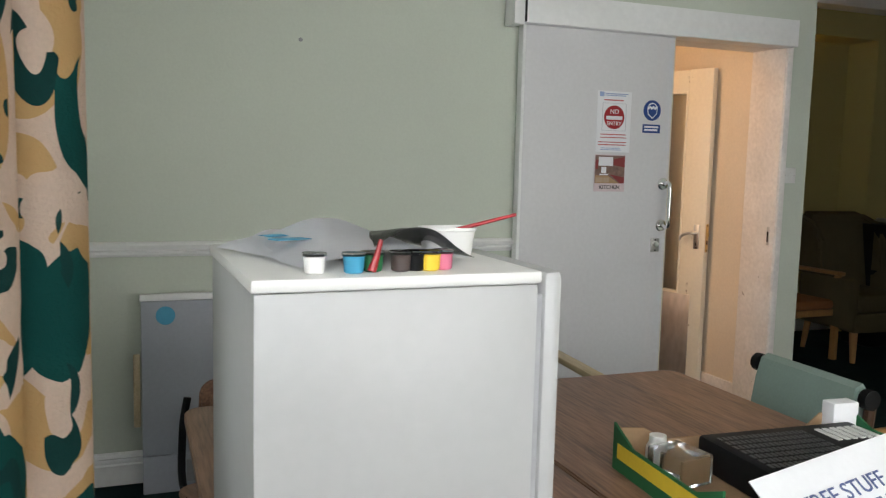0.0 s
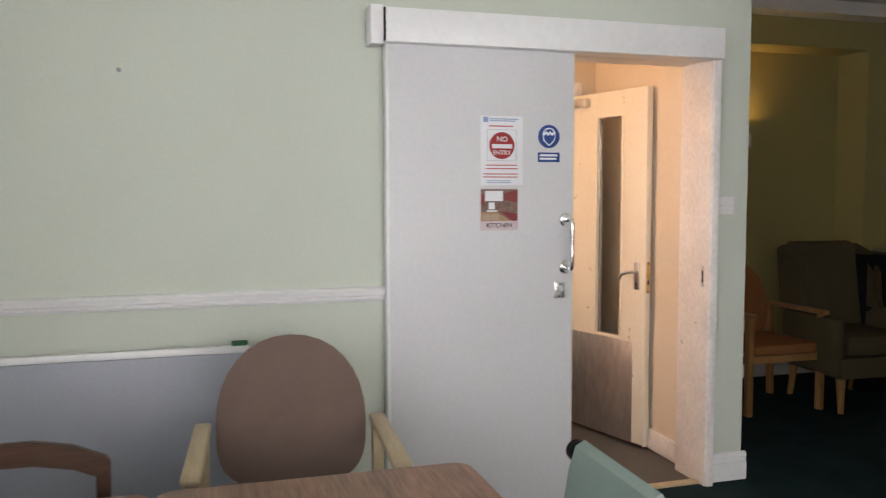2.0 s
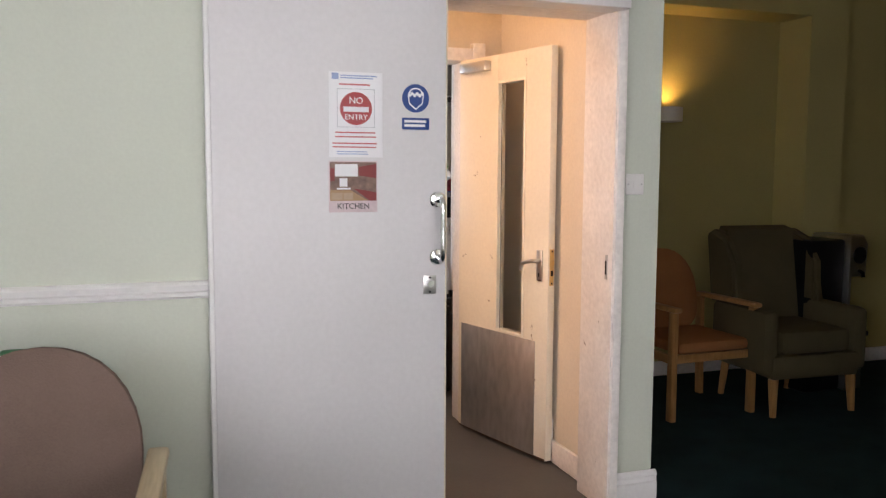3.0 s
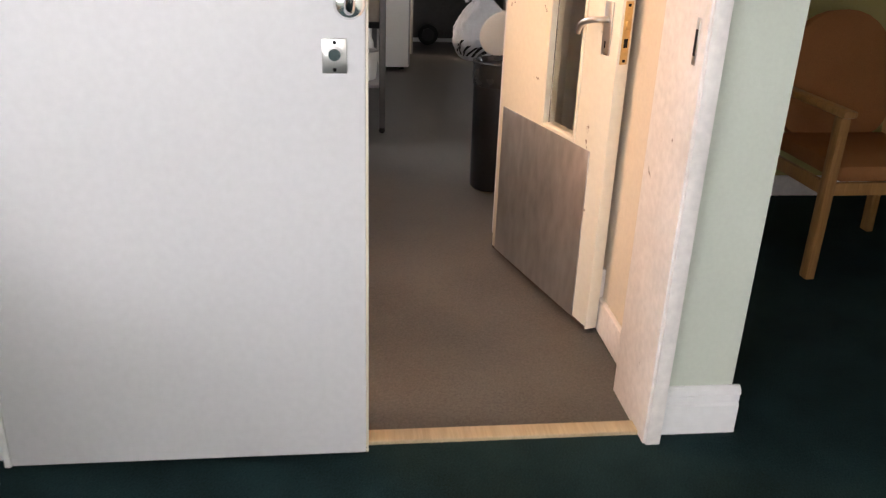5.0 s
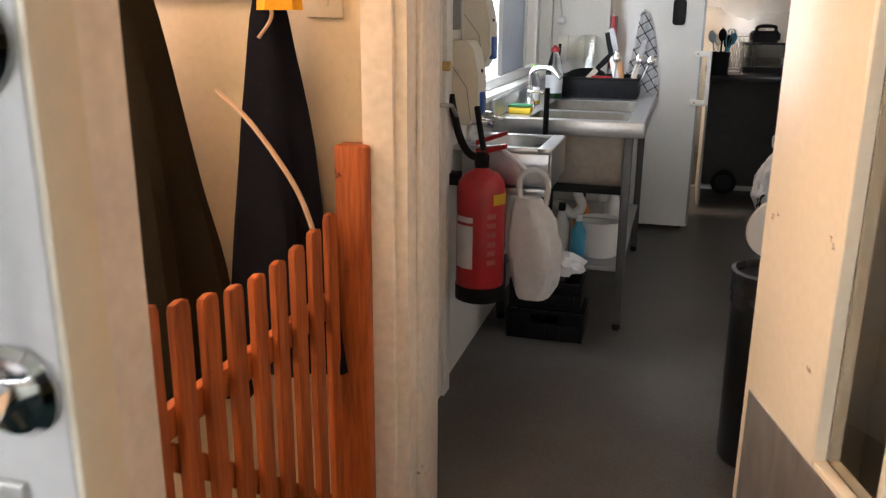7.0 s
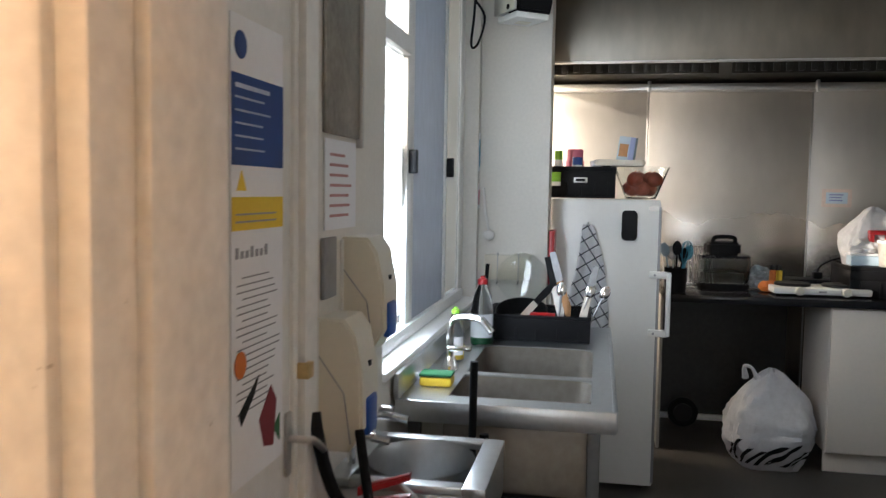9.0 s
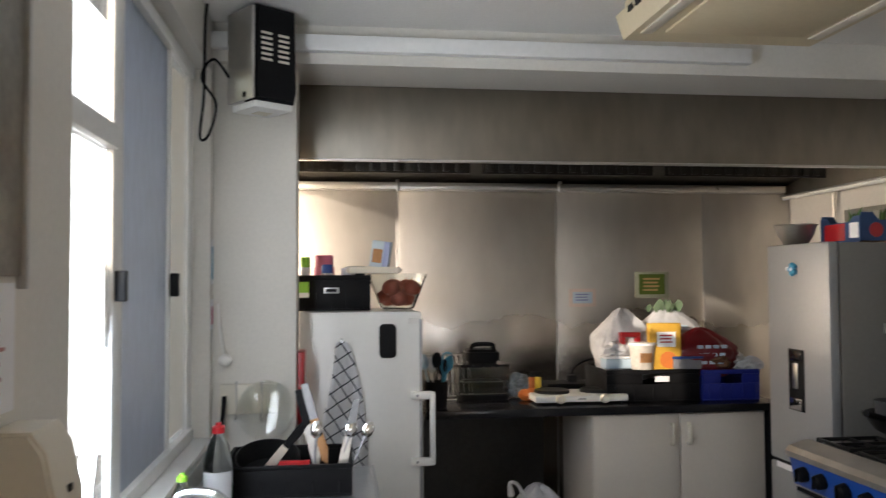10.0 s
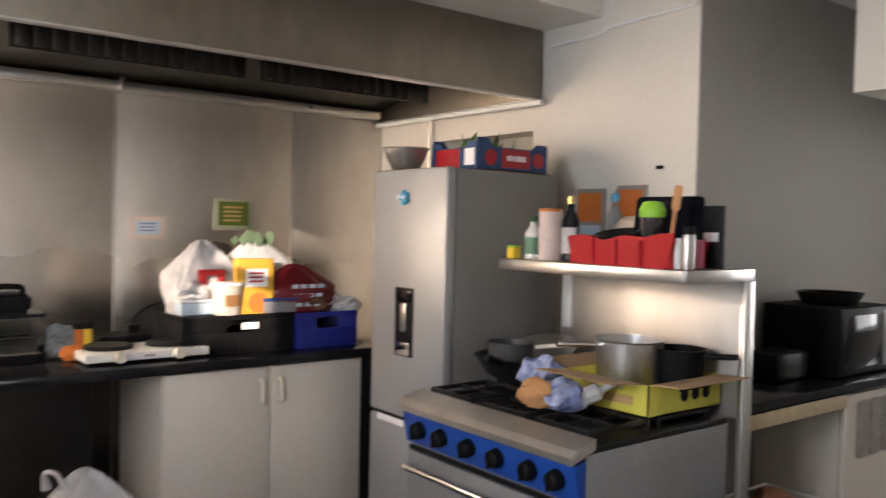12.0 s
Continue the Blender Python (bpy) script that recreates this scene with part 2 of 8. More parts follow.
def scroll_print(m, scale, lo, hi, colour, level, shift):
    """Crescent scrolls printed on a cloth."""
    n, l = m.node_tree.nodes, m.node_tree.links
    b = n["Principled BSDF"]
    src = b.inputs["Base Color"].links[0].from_socket
    tc, mp, warp, mixv = n.new("ShaderNodeTexCoord"), n.new("ShaderNodeMapping"), n.new("ShaderNodeTexNoise"), n.new("ShaderNodeMixRGB")
    vor, a, c, both, patch, level_, mix = n.new("ShaderNodeTexVoronoi"), n.new("ShaderNodeMath"), n.new("ShaderNodeMath"), n.new("ShaderNodeMath"), n.new("ShaderNodeTexNoise"), n.new("ShaderNodeMath"), n.new("ShaderNodeMixRGB")
    mp.inputs["Location"].default_value = shift
    mp.inputs["Scale"].default_value = (0.6, 0.8, 0.55)
    warp.inputs["Scale"].default_value = 9.0
    mixv.blend_type = "ADD"
    mixv.inputs[0].default_value = 0.06
    vor.inputs["Scale"].default_value, vor.inputs["Randomness"].default_value = scale, 0.75
    patch.inputs["Scale"].default_value, patch.inputs["Detail"].default_value = scale * 1.3, 1
    a.operation, c.operation, both.operation, level_.operation = "GREATER_THAN", "LESS_THAN", "MULTIPLY", "GREATER_THAN"
    a.inputs[1].default_value, c.inputs[1].default_value, level_.inputs[1].default_value = lo, hi, level
    last = n.new("ShaderNodeMath")
    last.operation = "MULTIPLY"
    l.new(tc.outputs["Object"], mp.inputs[0])
    l.new(mp.outputs[0], warp.inputs[0])
    l.new(mp.outputs[0], mixv.inputs[1])
    l.new(warp.outputs["Color"], mixv.inputs[2])
    l.new(mixv.outputs[0], vor.inputs[0])
    l.new(mixv.outputs[0], patch.inputs[0])
    l.new(vor.outputs["Distance"], a.inputs[0])
    l.new(vor.outputs["Distance"], c.inputs[0])
    l.new(a.outputs[0], both.inputs[0])
    l.new(c.outputs[0], both.inputs[1])
    l.new(patch.outputs[0], level_.inputs[0])
    l.new(both.outputs[0], last.inputs[0])
    l.new(level_.outputs[0], last.inputs[1])
    l.new(last.outputs[0], mix.inputs[0])
    l.new(src, mix.inputs[1])
    mix.inputs[2].default_value = (*colour, 1)
    l.new(mix.outputs[0], b.inputs["Base Color"])


scroll_print(M_CURTAIN, 14.0, 0.28, 0.50, (0.55, 0.36, 0.16), 0.44, (0.3, 0.1, 0.2))
scroll_print(M_CURTAIN, 10.0, 0.32, 0.54, (0.010, 0.075, 0.066), 0.42, (0.0, 0.0, 0.0))
scroll_print(M_CURTAIN, 22.0, 0.24, 0.44, (0.012, 0.055, 0.050), 0.50, (0.7, 0.4, 0.1))


def check_mat(name, base, line, pitch, wide, turn):
    """A woven check: thin lines both ways on a plain cloth."""
    m = mat(name, base, 0.95, 0, 0.08, 8, 200, 0.3, 0.1)
    n, l = m.node_tree.nodes, m.node_tree.links
    b = n["Principled BSDF"]
    src = b.inputs["Base Color"].links[0].from_socket
    tc, mp, sep, top, mix = n.new("ShaderNodeTexCoord"), n.new("ShaderNodeMapping"), n.new("ShaderNodeSeparateXYZ"), n.new("ShaderNodeMath"), n.new("ShaderNodeMixRGB")
    mp.inputs["Rotation"].default_value = (0, radians(turn), 0)
    mp.inputs["Location"].default_value = (5, 0, 5)
    l.new(tc.outputs["Object"], mp.inputs[0])
    l.new(mp.outputs[0], sep.inputs[0])
    top.operation = "MAXIMUM"
    for i, axis in enumerate(("X", "Z")):
        f, g = n.new("ShaderNodeMath"), n.new("ShaderNodeMath")
        f.operation, g.operation = "MODULO", "LESS_THAN"
        f.inputs[1].default_value, g.inputs[1].default_value = pitch, wide
        l.new(sep.outputs[axis], f.inputs[0])
        l.new(f.outputs[0], g.inputs[0])
        l.new(g.outputs[0], top.inputs[i])
    l.new(top.outputs[0], mix.inputs[0])
    l.new(src, mix.inputs[1])
    mix.inputs[2].default_value = (*line, 1)
    l.new(mix.outputs[0], b.inputs["Base Color"])
    return m


M_GLASS = glass_mat("clear_glass", (0.96, 0.98, 0.97))
M_FROST = mat("dull_blue_grey_panel", (0.36, 0.41, 0.50), 0.34, 0, 0.22, 2.2, 26, 0.05, stretch=(1, 1, 0.4))
frost = M_FROST.node_tree.nodes["Principled BSDF"]
frost.inputs["Transmission Weight"].default_value = 0.45
M_PLASTIC = glass_mat("clear_plastic", (0.90, 0.93, 0.93), 0.15, 1.3)
M_DARKGLASS = mat("dark_appliance_glass", (0.008, 0.008, 0.010), 0.10, 0, 0.1, 6, 60, 0.0, 0.30)
M_DAY = glow_mat("bright_daylight_backdrop", (0.93, 0.96, 1.0), 3.0)
M_BULBGLOW = glow_mat("warm_lit_shade", (1.0, 0.62, 0.26), 3.0)

# ---- building helpers ----
def bm_new():
    return bmesh.new()


def bx(bm, x0, x1, y0, y1, z0, z1, bevel=0.0, seg=2):
    """A box, with rounded edges where bevel is given."""
    r = bmesh.ops.create_cube(bm, size=1.0)
    vs = r["verts"]
    bmesh.ops.scale(bm, vec=(abs(x1 - x0), abs(y1 - y0), abs(z1 - z0)), verts=vs)
    bmesh.ops.translate(bm, vec=((x0 + x1) / 2, (y0 + y1) / 2, (z0 + z1) / 2), verts=vs)
    if bevel:
        es = list({e for v in vs for e in v.link_edges})
        bmesh.ops.bevel(bm, geom=es, offset=bevel, segments=seg, affect="EDGES", profile=0.5)
    return bm


def box(x0, x1, y0, y1, z0, z1, bevel=0.0, seg=2):
    return bx(bm_new(), x0, x1, y0, y1, z0, z1, bevel, seg)


def lathe(profile, n=24, centre=(0, 0, 0), bm=None):
    """A turned shape from (radius, height) pairs."""
    bm = bm or bm_new()
    rings = []
    for r, z in profile:
        rings.append([bm.verts.new((centre[0] + r * math.cos(2 * math.pi * i / n), centre[1] + r * math.sin(2 * math.pi * i / n), centre[2] + z)) for i in range(n)])
    for a, b in zip(rings, rings[1:]):
        for i in range(n):
            bm.faces.new((a[i], a[(i + 1) % n], b[(i + 1) % n], b[i]))
    if profile[0][0] > 0.0005:
        bm.faces.new(list(reversed(rings[0])))
    if profile[-1][0] > 0.0005:
        bm.faces.new(rings[-1])
    bmesh.ops.recalc_face_normals(bm, faces=bm.faces)
    return bm


def tube(points, r, n=14, bm=None, closed=False):
    """A round bar along a line of points; r is one radius or one for each point."""
    bm = bm or bm_new()
    pts = [Vector(p) for p in points]
    rs = r if isinstance(r, (list, tuple)) else [r] * len(pts)
    rings = []
    side = None
    for i, p in enumerate(pts):
        d = (pts[min(i + 1, len(pts) - 1)] - pts[max(i - 1, 0)]).normalized()
        if side is None:
            side = d.orthogonal().normalized()
        side = (side - d * side.dot(d)).normalized()
        up = d.cross(side)
        rings.append([bm.verts.new(p + rs[i] * (math.cos(2 * math.pi * k / n) * side + math.sin(2 * math.pi * k / n) * up)) for k in range(n)])
    for a, b in zip(rings, rings[1:]):
        for k in range(n):
            bm.faces.new((a[k], a[(k + 1) % n], b[(k + 1) % n], b[k]))
    bm.faces.new(list(reversed(rings[0])))
    bm.faces.new(rings[-1])
    bmesh.ops.recalc_face_normals(bm, faces=bm.faces)
    return bm


def arc(points, steps=6):
    """A smooth line through points."""
    pts = [Vector(p) for p in points]
    out = []
    for i in range(len(pts) - 1):
        p0, p1, p2, p3 = pts[max(i - 1, 0)], pts[i], pts[i + 1], pts[min(i + 2, len(pts) - 1)]
        for s in range(steps):
            t = s / steps
            out.append(0.5 * ((2 * p1) + (p2 - p0) * t + (2 * p0 - 5 * p1 + 4 * p2 - p3) * t * t + (3 * p1 - p0 - 3 * p2 + p3) * t ** 3))
    out.append(pts[-1])
    return out


def prism(outline, depth, axis="y", at=0.0, bevel=0.0, bm=None):
    """A flat outline pushed out to a thickness. axis y: outline is (x, z); x: (y, z); z: (x, y)."""
    bm = bm or bm_new()
    put = {"y": lambda a, b, c: (a, c, b), "x": lambda a, b, c: (c, a, b), "z": lambda a, b, c: (a, b, c)}[axis]
    lo = [bm.verts.new(put(a, b, at)) for a, b in outline]
    hi = [bm.verts.new(put(a, b, at + depth)) for a, b in outline]
    caps = [bm.faces.new(lo), bm.faces.new(list(reversed(hi)))]
    n = len(lo)
    for i in range(n):
        bm.faces.new((lo[i], lo[(i + 1) % n], hi[(i + 1) % n], hi[i]))
    bmesh.ops.recalc_face_normals(bm, faces=bm.faces)
    if bevel:
        es = [e for f in caps for e in f.edges]
        bmesh.ops.bevel(bm, geom=list(set(es)), offset=bevel, segments=2, affect="EDGES")
    return bm


def round_rect(x0, x1, y0, y1, r, n=6):
    out = []
    for cx, cy, a0 in ((x1 - r, y1 - r, 0), (x0 + r, y1 - r, 90), (x0 + r, y0 + r, 180), (x1 - r, y0 + r, 270)):
        for i in range(n + 1):
            a = radians(a0 + 90 * i / n)
            out.append((cx + r * math.cos(a), cy + r * math.sin(a)))
    return out


def mesh_of(name, bm, material, smooth=True):
    me = bpy.data.meshes.new(name)
    bm.to_mesh(me)
    bm.free()
    if smooth:
        me.shade_smooth()
        me.set_sharp_from_angle(angle=radians(27))
    me.materials.append(material)
    return me


def part(name, bm, material, parent=None, label="", m=None):
    """One mesh object, under a thing or a part."""
    ob = new(name, mesh_of(name, bm, material))
    if parent is not None:
        ob.parent = parent
    if m is not None:
        ob.matrix_basis = m
    return tagged(ob, label) if label else ob


def thing(name, label, category, x=0.0, y=0.0, z=0.0, rz=0.0, group="", rx=0.0, ry=0.0):
    ob = new(name)
    ob.empty_display_size = 0.05
    ob.matrix_basis = pose(x, y, z, rx, ry, rz)
    return tagged(ob, label, category, group)


def solid(name, bm, material, label, category, group="", kind="", m=None):
    return tagged(part(name, bm, material, None, "", m), label, category, group, kind)


def setting(name, bm, material, label="", category=""):
    return tagged(part(name, bm, material), label, category, "", "structure")


def lettering(name, body, size, material, parent, m, align="CENTER", label=""):
    """Writing in Blender's own font, as a thin mesh."""
    cu = bpy.data.curves.new(name, "FONT")
    cu.body, cu.size, cu.align_x, cu.align_y, cu.extrude = body, size, align, "CENTER", 0.0006
    tmp = bpy.data.objects.new(name, cu)
    scene.collection.objects.link(tmp)
    me = bpy.data.meshes.new_from_object(tmp.evaluated_get(bpy.context.evaluated_depsgraph_get()))
    bpy.data.objects.remove(tmp)
    me.materials.clear()
    me.materials.append(material)
    ob = new(name, me)
    ob.parent = parent
    ob.matrix_basis = m
    return tagged(ob, label) if label else ob


def blob(bm, cx, cy, cz, rx, ry, rz, rough=0.15, seed=0, sub=2, flat=0.0):
    """A lumpy rounded body, its foot pressed flat."""
    r = bmesh.ops.create_icosphere(bm, subdivisions=sub, radius=1.0)
    for v in r["verts"]:
        d = v.co.normalized()
        k = 1 + rough * noise.noise(d * 1.7 + Vector((seed * 3.1, seed * 1.7, seed))) + rough * 0.6 * noise.noise(d * 4.3 + Vector((seed, seed * 2.3, 0)))
        z = d.z * rz * k
        if flat:
            z = max(z, -rz * (1 - flat))
        v.co = Vector((cx + d.x * rx * k, cy + d.y * ry * k, cz + z))
    return bm

# ---- setting ----
FLOOR_T = 0.12
WY0, WY1 = 4.18, 4.36      # wall between dining room and lobby
KY0, KY1 = 5.45, 5.57      # wall between lobby and kitchen
KX = 3.50                  # kitchen's window wall, inner face
BACK = 10.55               # kitchen's steel-clad wall
CEIL_A, CEIL_L, CEIL_K = 2.75, 2.45, 2.66

setting("floor_dining", box(0.7, 9.6, -2.6, 4.19, -FLOOR_T, 0.0), M_CARPET, "dark teal carpet of the dining room and lounge", "carpet")
setting("floor_lounge", box(4.86, 9.6, 4.19, 6.3, -FLOOR_T, 0.0), M_CARPET, "dark teal carpet running into the lounge", "carpet")
setting("floor_kitchen", box(2.6, 4.90, 4.215, 6.15, -FLOOR_T, -0.002), M_VINYL, "speckled grey-brown safety vinyl floor of the lobby", "vinyl floor")
setting("floor_kitchen_main", box(2.6, 9.6, 6.15, 10.8, -FLOOR_T, -0.002), M_VINYL, "speckled grey safety vinyl floor of the kitchen", "vinyl floor")
setting("threshold", box(3.70, 4.66, 4.165, 4.215, -0.01, 0.012, 0.004), M_BEECH, "worn pale wooden threshold strip", "threshold")

# dining room walls
DOOR_L, DOOR_R, DOOR_H = 3.78, 4.62, 2.06
bm = box(0.75, DOOR_L - 0.02, WY0, WY1, 0, CEIL_A)
bx(bm, DOOR_L - 0.02, DOOR_R + 0.02, WY0, WY1, DOOR_H, CEIL_A)
bx(bm, DOOR_R + 0.02, 4.865, WY0, WY1, 0, CEIL_A)
setting("wall_north", bm, M_GREEN, "pale green painted wall with a white dado rail", "wall")
WLX = 0.90
bm = box(WLX - 0.2, WLX, -2.6, -1.1, 0, CEIL_A)
bx(bm, WLX - 0.2, WLX, 1.32, WY0, 0, CEIL_A)
bx(bm, WLX - 0.2, WLX, -1.1, 1.32, 0, 0.85)
bx(bm, WLX - 0.2, WLX, -1.1, 1.32, 2.3, CEIL_A)
setting("wall_west", bm, M_GREEN, "pale green painted wall beside the window", "wall")
bm = box(0.7, 1.75, -2.6, -2.4, 0, CEIL_A)
bx(bm, 4.9, 9.6, -2.6, -2.4, 0, CEIL_A)
bx(bm, 1.75, 4.9, -2.6, -2.4, 0, 0.85)
bx(bm, 1.75, 4.9, -2.6, -2.4, 2.3, CEIL_A)
setting("wall_south", bm, M_GREEN, "pale green painted wall with a window", "wall")
# unseen wall, added to keep the dining room's daylight off the lounge
setting("wall_light_screen", box(5.02, 5.17, -2.4, 2.85, 0, CEIL_A), M_GREEN, "pale green wall added out of view to shade the lounge", "wall")
setting("wall_east", box(9.5, 9.7, -2.6, 6.19, 0, CEIL_A), M_LOUNGE, "olive yellow end wall of the lounge", "wall")
bm = box(9.5, 9.7, 6.19, 6.44, 0, CEIL_A)
bx(bm, 9.5, 9.7, 6.44, 7.56, 0, 1.05)
bx(bm, 9.5, 9.7, 6.44, 7.56, 2.30, CEIL_A)
bx(bm, 9.5, 9.7, 7.56, 10.8, 0, CEIL_A)
setting("wall_kitchen_end", bm, M_KWALL, "cream painted end wall of the kitchen", "wall")
# between lobby and lounge
setting("wall_lobby_east", box(4.69, 4.85, WY1, 6.05, 0, CEIL_A), M_LOBBY, "peach painted wall of the lobby", "wall")
setting("wall_lounge_side", box(4.85, 4.868, WY0 + 0.004, 5.75, 0, CEIL_A), M_GREEN, "pale green return of the lounge wall", "wall")
# lounge back wall with its alcove
ALC0, ALC1, ALCZ, ALCY = 5.15, 7.08, 2.46, 6.05
bm = box(4.85, ALC0, 5.75, 6.13, 0, CEIL_A)
bx(bm, ALC0, ALC1, 5.75, 6.13, ALCZ, CEIL_A)
bx(bm, ALC1, 7.40, 5.75, 6.13, 0, CEIL_A)
bx(bm, ALC0, ALC1, ALCY, 6.13, 0, ALCZ)
bx(bm, 7.40, 9.5, 5.95, 6.13, 0, CEIL_A)
setting("wall_lounge_north", bm, M_LOUNGE, "olive yellow lounge wall with a tall alcove", "wall")
bm = box(4.85, ALC0, 5.73, 5.75, 0, 0.10, 0.003)
bx(bm, ALC0 + 0.0, ALC1, ALCY - 0.018, ALCY, 0, 0.10, 0.003)
bx(bm, ALC1, 7.40, 5.73, 5.75, 0, 0.10, 0.003)
bx(bm, 7.40, 9.5, 5.93, 5.95, 0, 0.10, 0.003)
setting("baseboard_lounge", bm, M_JAMB, "cream skirting board in the lounge", "baseboard")

# lobby and kitchen walls
bm = box(2.55, 3.66, KY0, KY1, 0, CEIL_K)
bx(bm, 3.66, 4.50, KY0, KY1, 2.03, CEIL_K)
bx(bm, 4.50, 4.69, KY0, KY1, 0, CEIL_K)
setting("wall_lobby_north", bm, M_LOBBY, "peach painted lobby wall with the kitchen doorway", "wall")
bm = box(2.40, 2.55, WY1, 4.50, 0, CEIL_K)
bx(bm, 2.40, 2.55, 5.26, KY1, 0, CEIL_K)
bx(bm, 2.40, 2.55, 4.50, 5.26, 0, 1.0)
bx(bm, 2.40, 2.55, 4.50, 5.26, 2.2, CEIL_K)
setting("wall_lobby_west", bm, M_LOBBY, "peach painted end wall of the lobby", "wall")
bm = box(KX - 0.25, KX, KY1, 7.02, 0, CEIL_K)
bx(bm, KX - 0.25, KX, 7.02, 8.74, 0, 0.98)
bx(bm, KX - 0.25, KX, 7.02, 8.74, 2.46, CEIL_K)
bx(bm, KX - 0.095, KX, 8.74, 9.06, 0, CEIL_K)
bx(bm, KX - 0.25, KX, 9.06, 9.40, 0, CEIL_K)
bx(bm, KX - 0.25, KX, 9.40, 10.45, 0, 1.15)
bx(bm, KX - 0.25, KX, 9.40, 10.45, 2.36, CEIL_K)
bx(bm, KX - 0.25, KX, 10.45, BACK + 0.2, 0, CEIL_K)
setting("wall_kitchen_west", bm, M_KWALL, "cream painted kitchen wall with steel-framed windows", "wall")
setting("pier", box(KX, 3.835, 8.80, 9.02, 0, CEIL_K, 0.006), M_KWALL, "cream painted pier between the kitchen windows", "wall")
setting("wall_kitchen_north", box(KX, 7.25, BACK, BACK + 0.2, 0, CEIL_K), M_KWALL, "kitchen end wall behind steel cladding", "wall")
bm = box(7.02, 7.22, 8.24, 9.19, 0, CEIL_K)
bx(bm, 7.02, 7.22, 9.19, 9.95, 0, 0.9)
bx(bm, 7.02, 7.22, 9.19, 9.95, 2.02, CEIL_K)
bx(bm, 7.02, 7.22, 9.95, BACK, 0, CEIL_K)
setting("wall_kitchen_east", bm, M_KWALL, "cream painted kitchen wall beside the cooker", "wall")
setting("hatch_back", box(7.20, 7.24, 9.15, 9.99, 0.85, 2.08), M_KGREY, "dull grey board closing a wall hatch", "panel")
# faces away from the windows; its shade is put into the grey
setting("wall_grey", box(7.024, 9.5, 8.236, 8.42, 0, CEIL_K), M_KGREY, "grey wall above the side counter, shade in its colour", "wall")
bm = box(4.905, 9.5, 6.13, 6.25, 0, CEIL_K)
bx(bm, 4.69, 4.905, 6.055, 6.25, 0, CEIL_K)
setting("wall_kitchen_south", bm, M_KWALL, "cream painted kitchen wall", "wall")
setting("lintel", box(7.30, 9.5, 7.50, 7.75, 2.08, CEIL_K), M_KWALL, "cream painted boxed beam over the side counter", "beam")

# ceilings
setting("ceiling_dining", box(0.7, 9.7, -2.6, WY0, CEIL_A, CEIL_A + 0.1), M_CEIL, "white painted ceiling", "ceiling")
setting("ceiling_lounge", box(4.85, 9.7, WY0, 6.13, CEIL_A, CEIL_A + 0.1), M_CEIL, "white painted lounge ceiling", "ceiling")
setting("ceiling_lobby", box(2.4, 4.69, WY1, KY0, CEIL_L, CEIL_L + 0.1), M_CEIL, "white painted lobby ceiling", "ceiling")
setting("ceiling_kitchen", box(3.2, 9.6, KY1, BACK + 0.2, CEIL_K, CEIL_K + 0.1), M_CEIL, "white painted kitchen ceiling", "ceiling")
setting("beam", box(KX, 7.02, 8.76, BACK, 2.50, CEIL_K), M_KWALL, "cream painted downstand beam over the hood", "beam")
setting("cable_trunking", box(KX, 5.79, 8.715, 8.76, 2.545, 2.61, 0.004), M_WHITE, "white plastic cable trunking on the beam", "trunking")

# dado rail and skirting, each a moulded length
def moulded(x0, x1, face, z0, steps, flip=1):
    """A moulding along x; steps are (height, how proud)."""
    out = [(0.0, z0)]
    for z, p in steps:
        out.append((-p * flip, z0 + z))
    out.append((0.0, z0 + steps[-1][0]))
    return prism([(face + a, b) for a, b in out], x1 - x0, "x", x0)


DADO = [(0.0, 0.006), (0.006, 0.010), (0.010, 0.018), (0.022, 0.020), (0.026, 0.010), (0.030, 0.010), (0.034, 0.034), (0.050, 0.038), (0.058, 0.030), (0.062, 0.012)]
SKIRT = [(0.0, 0.020), (0.085, 0.020), (0.092, 0.014), (0.104, 0.016), (0.112, 0.014), (0.118, 0.020), (0.130, 0.016), (0.138, 0.006)]
setting("dado_rail", moulded(WLX, 3.055, WY0, 0.965, DADO), M_WHITE, "white moulded dado rail", "dado rail")
setting("baseboard", moulded(WLX, 3.055, WY0, 0.0, SKIRT), M_WHITE, "white moulded skirting board", "baseboard")
setting("baseboard_pier", moulded(4.665, 4.885, WY0, 0.0, SKIRT), M_WHITE, "white moulded skirting on the wall end", "baseboard")
bm = prism([(WLX, 0.965), (WLX + 0.02, 0.97), (WLX + 0.027, 1.01), (WLX + 0.012, 1.027), (WLX, 1.027)], WY0 - 0.03 - 1.45, "y", 1.45)
setting("dado_rail_west", bm, M_WHITE, "white moulded dado rail", "dado rail")
setting("baseboard_west", box(WLX, WLX + 0.02, -2.4, WY0 - 0.03, 0, 0.138, 0.004), M_WHITE, "white skirting board", "baseboard")
setting("baseboard_lobby", box(4.672, 4.69, WY1, KY0, 0, 0.11, 0.004), M_JAMB, "scuffed white skirting in the lobby", "baseboard")

# doorway lining between dining room and lobby
bm = box(DOOR_R, DOOR_R + 0.035, 4.125, WY1 + 0.02, 0, DOOR_H, 0.003)
bx(bm, DOOR_R + 0.006, DOOR_R + 0.045, 4.118, 4.178, 0, DOOR_H + 0.02, 0.003)
setting("door_frame", bm, M_JAMB, "scuffed white door lining with chipped paint", "door frame")
setting("door_frame_left", box(DOOR_L - 0.03, DOOR_L, WY0 - 0.01, WY1 + 0.02, 0, DOOR_H, 0.003), M_JAMB, "scuffed white door lining", "door frame")
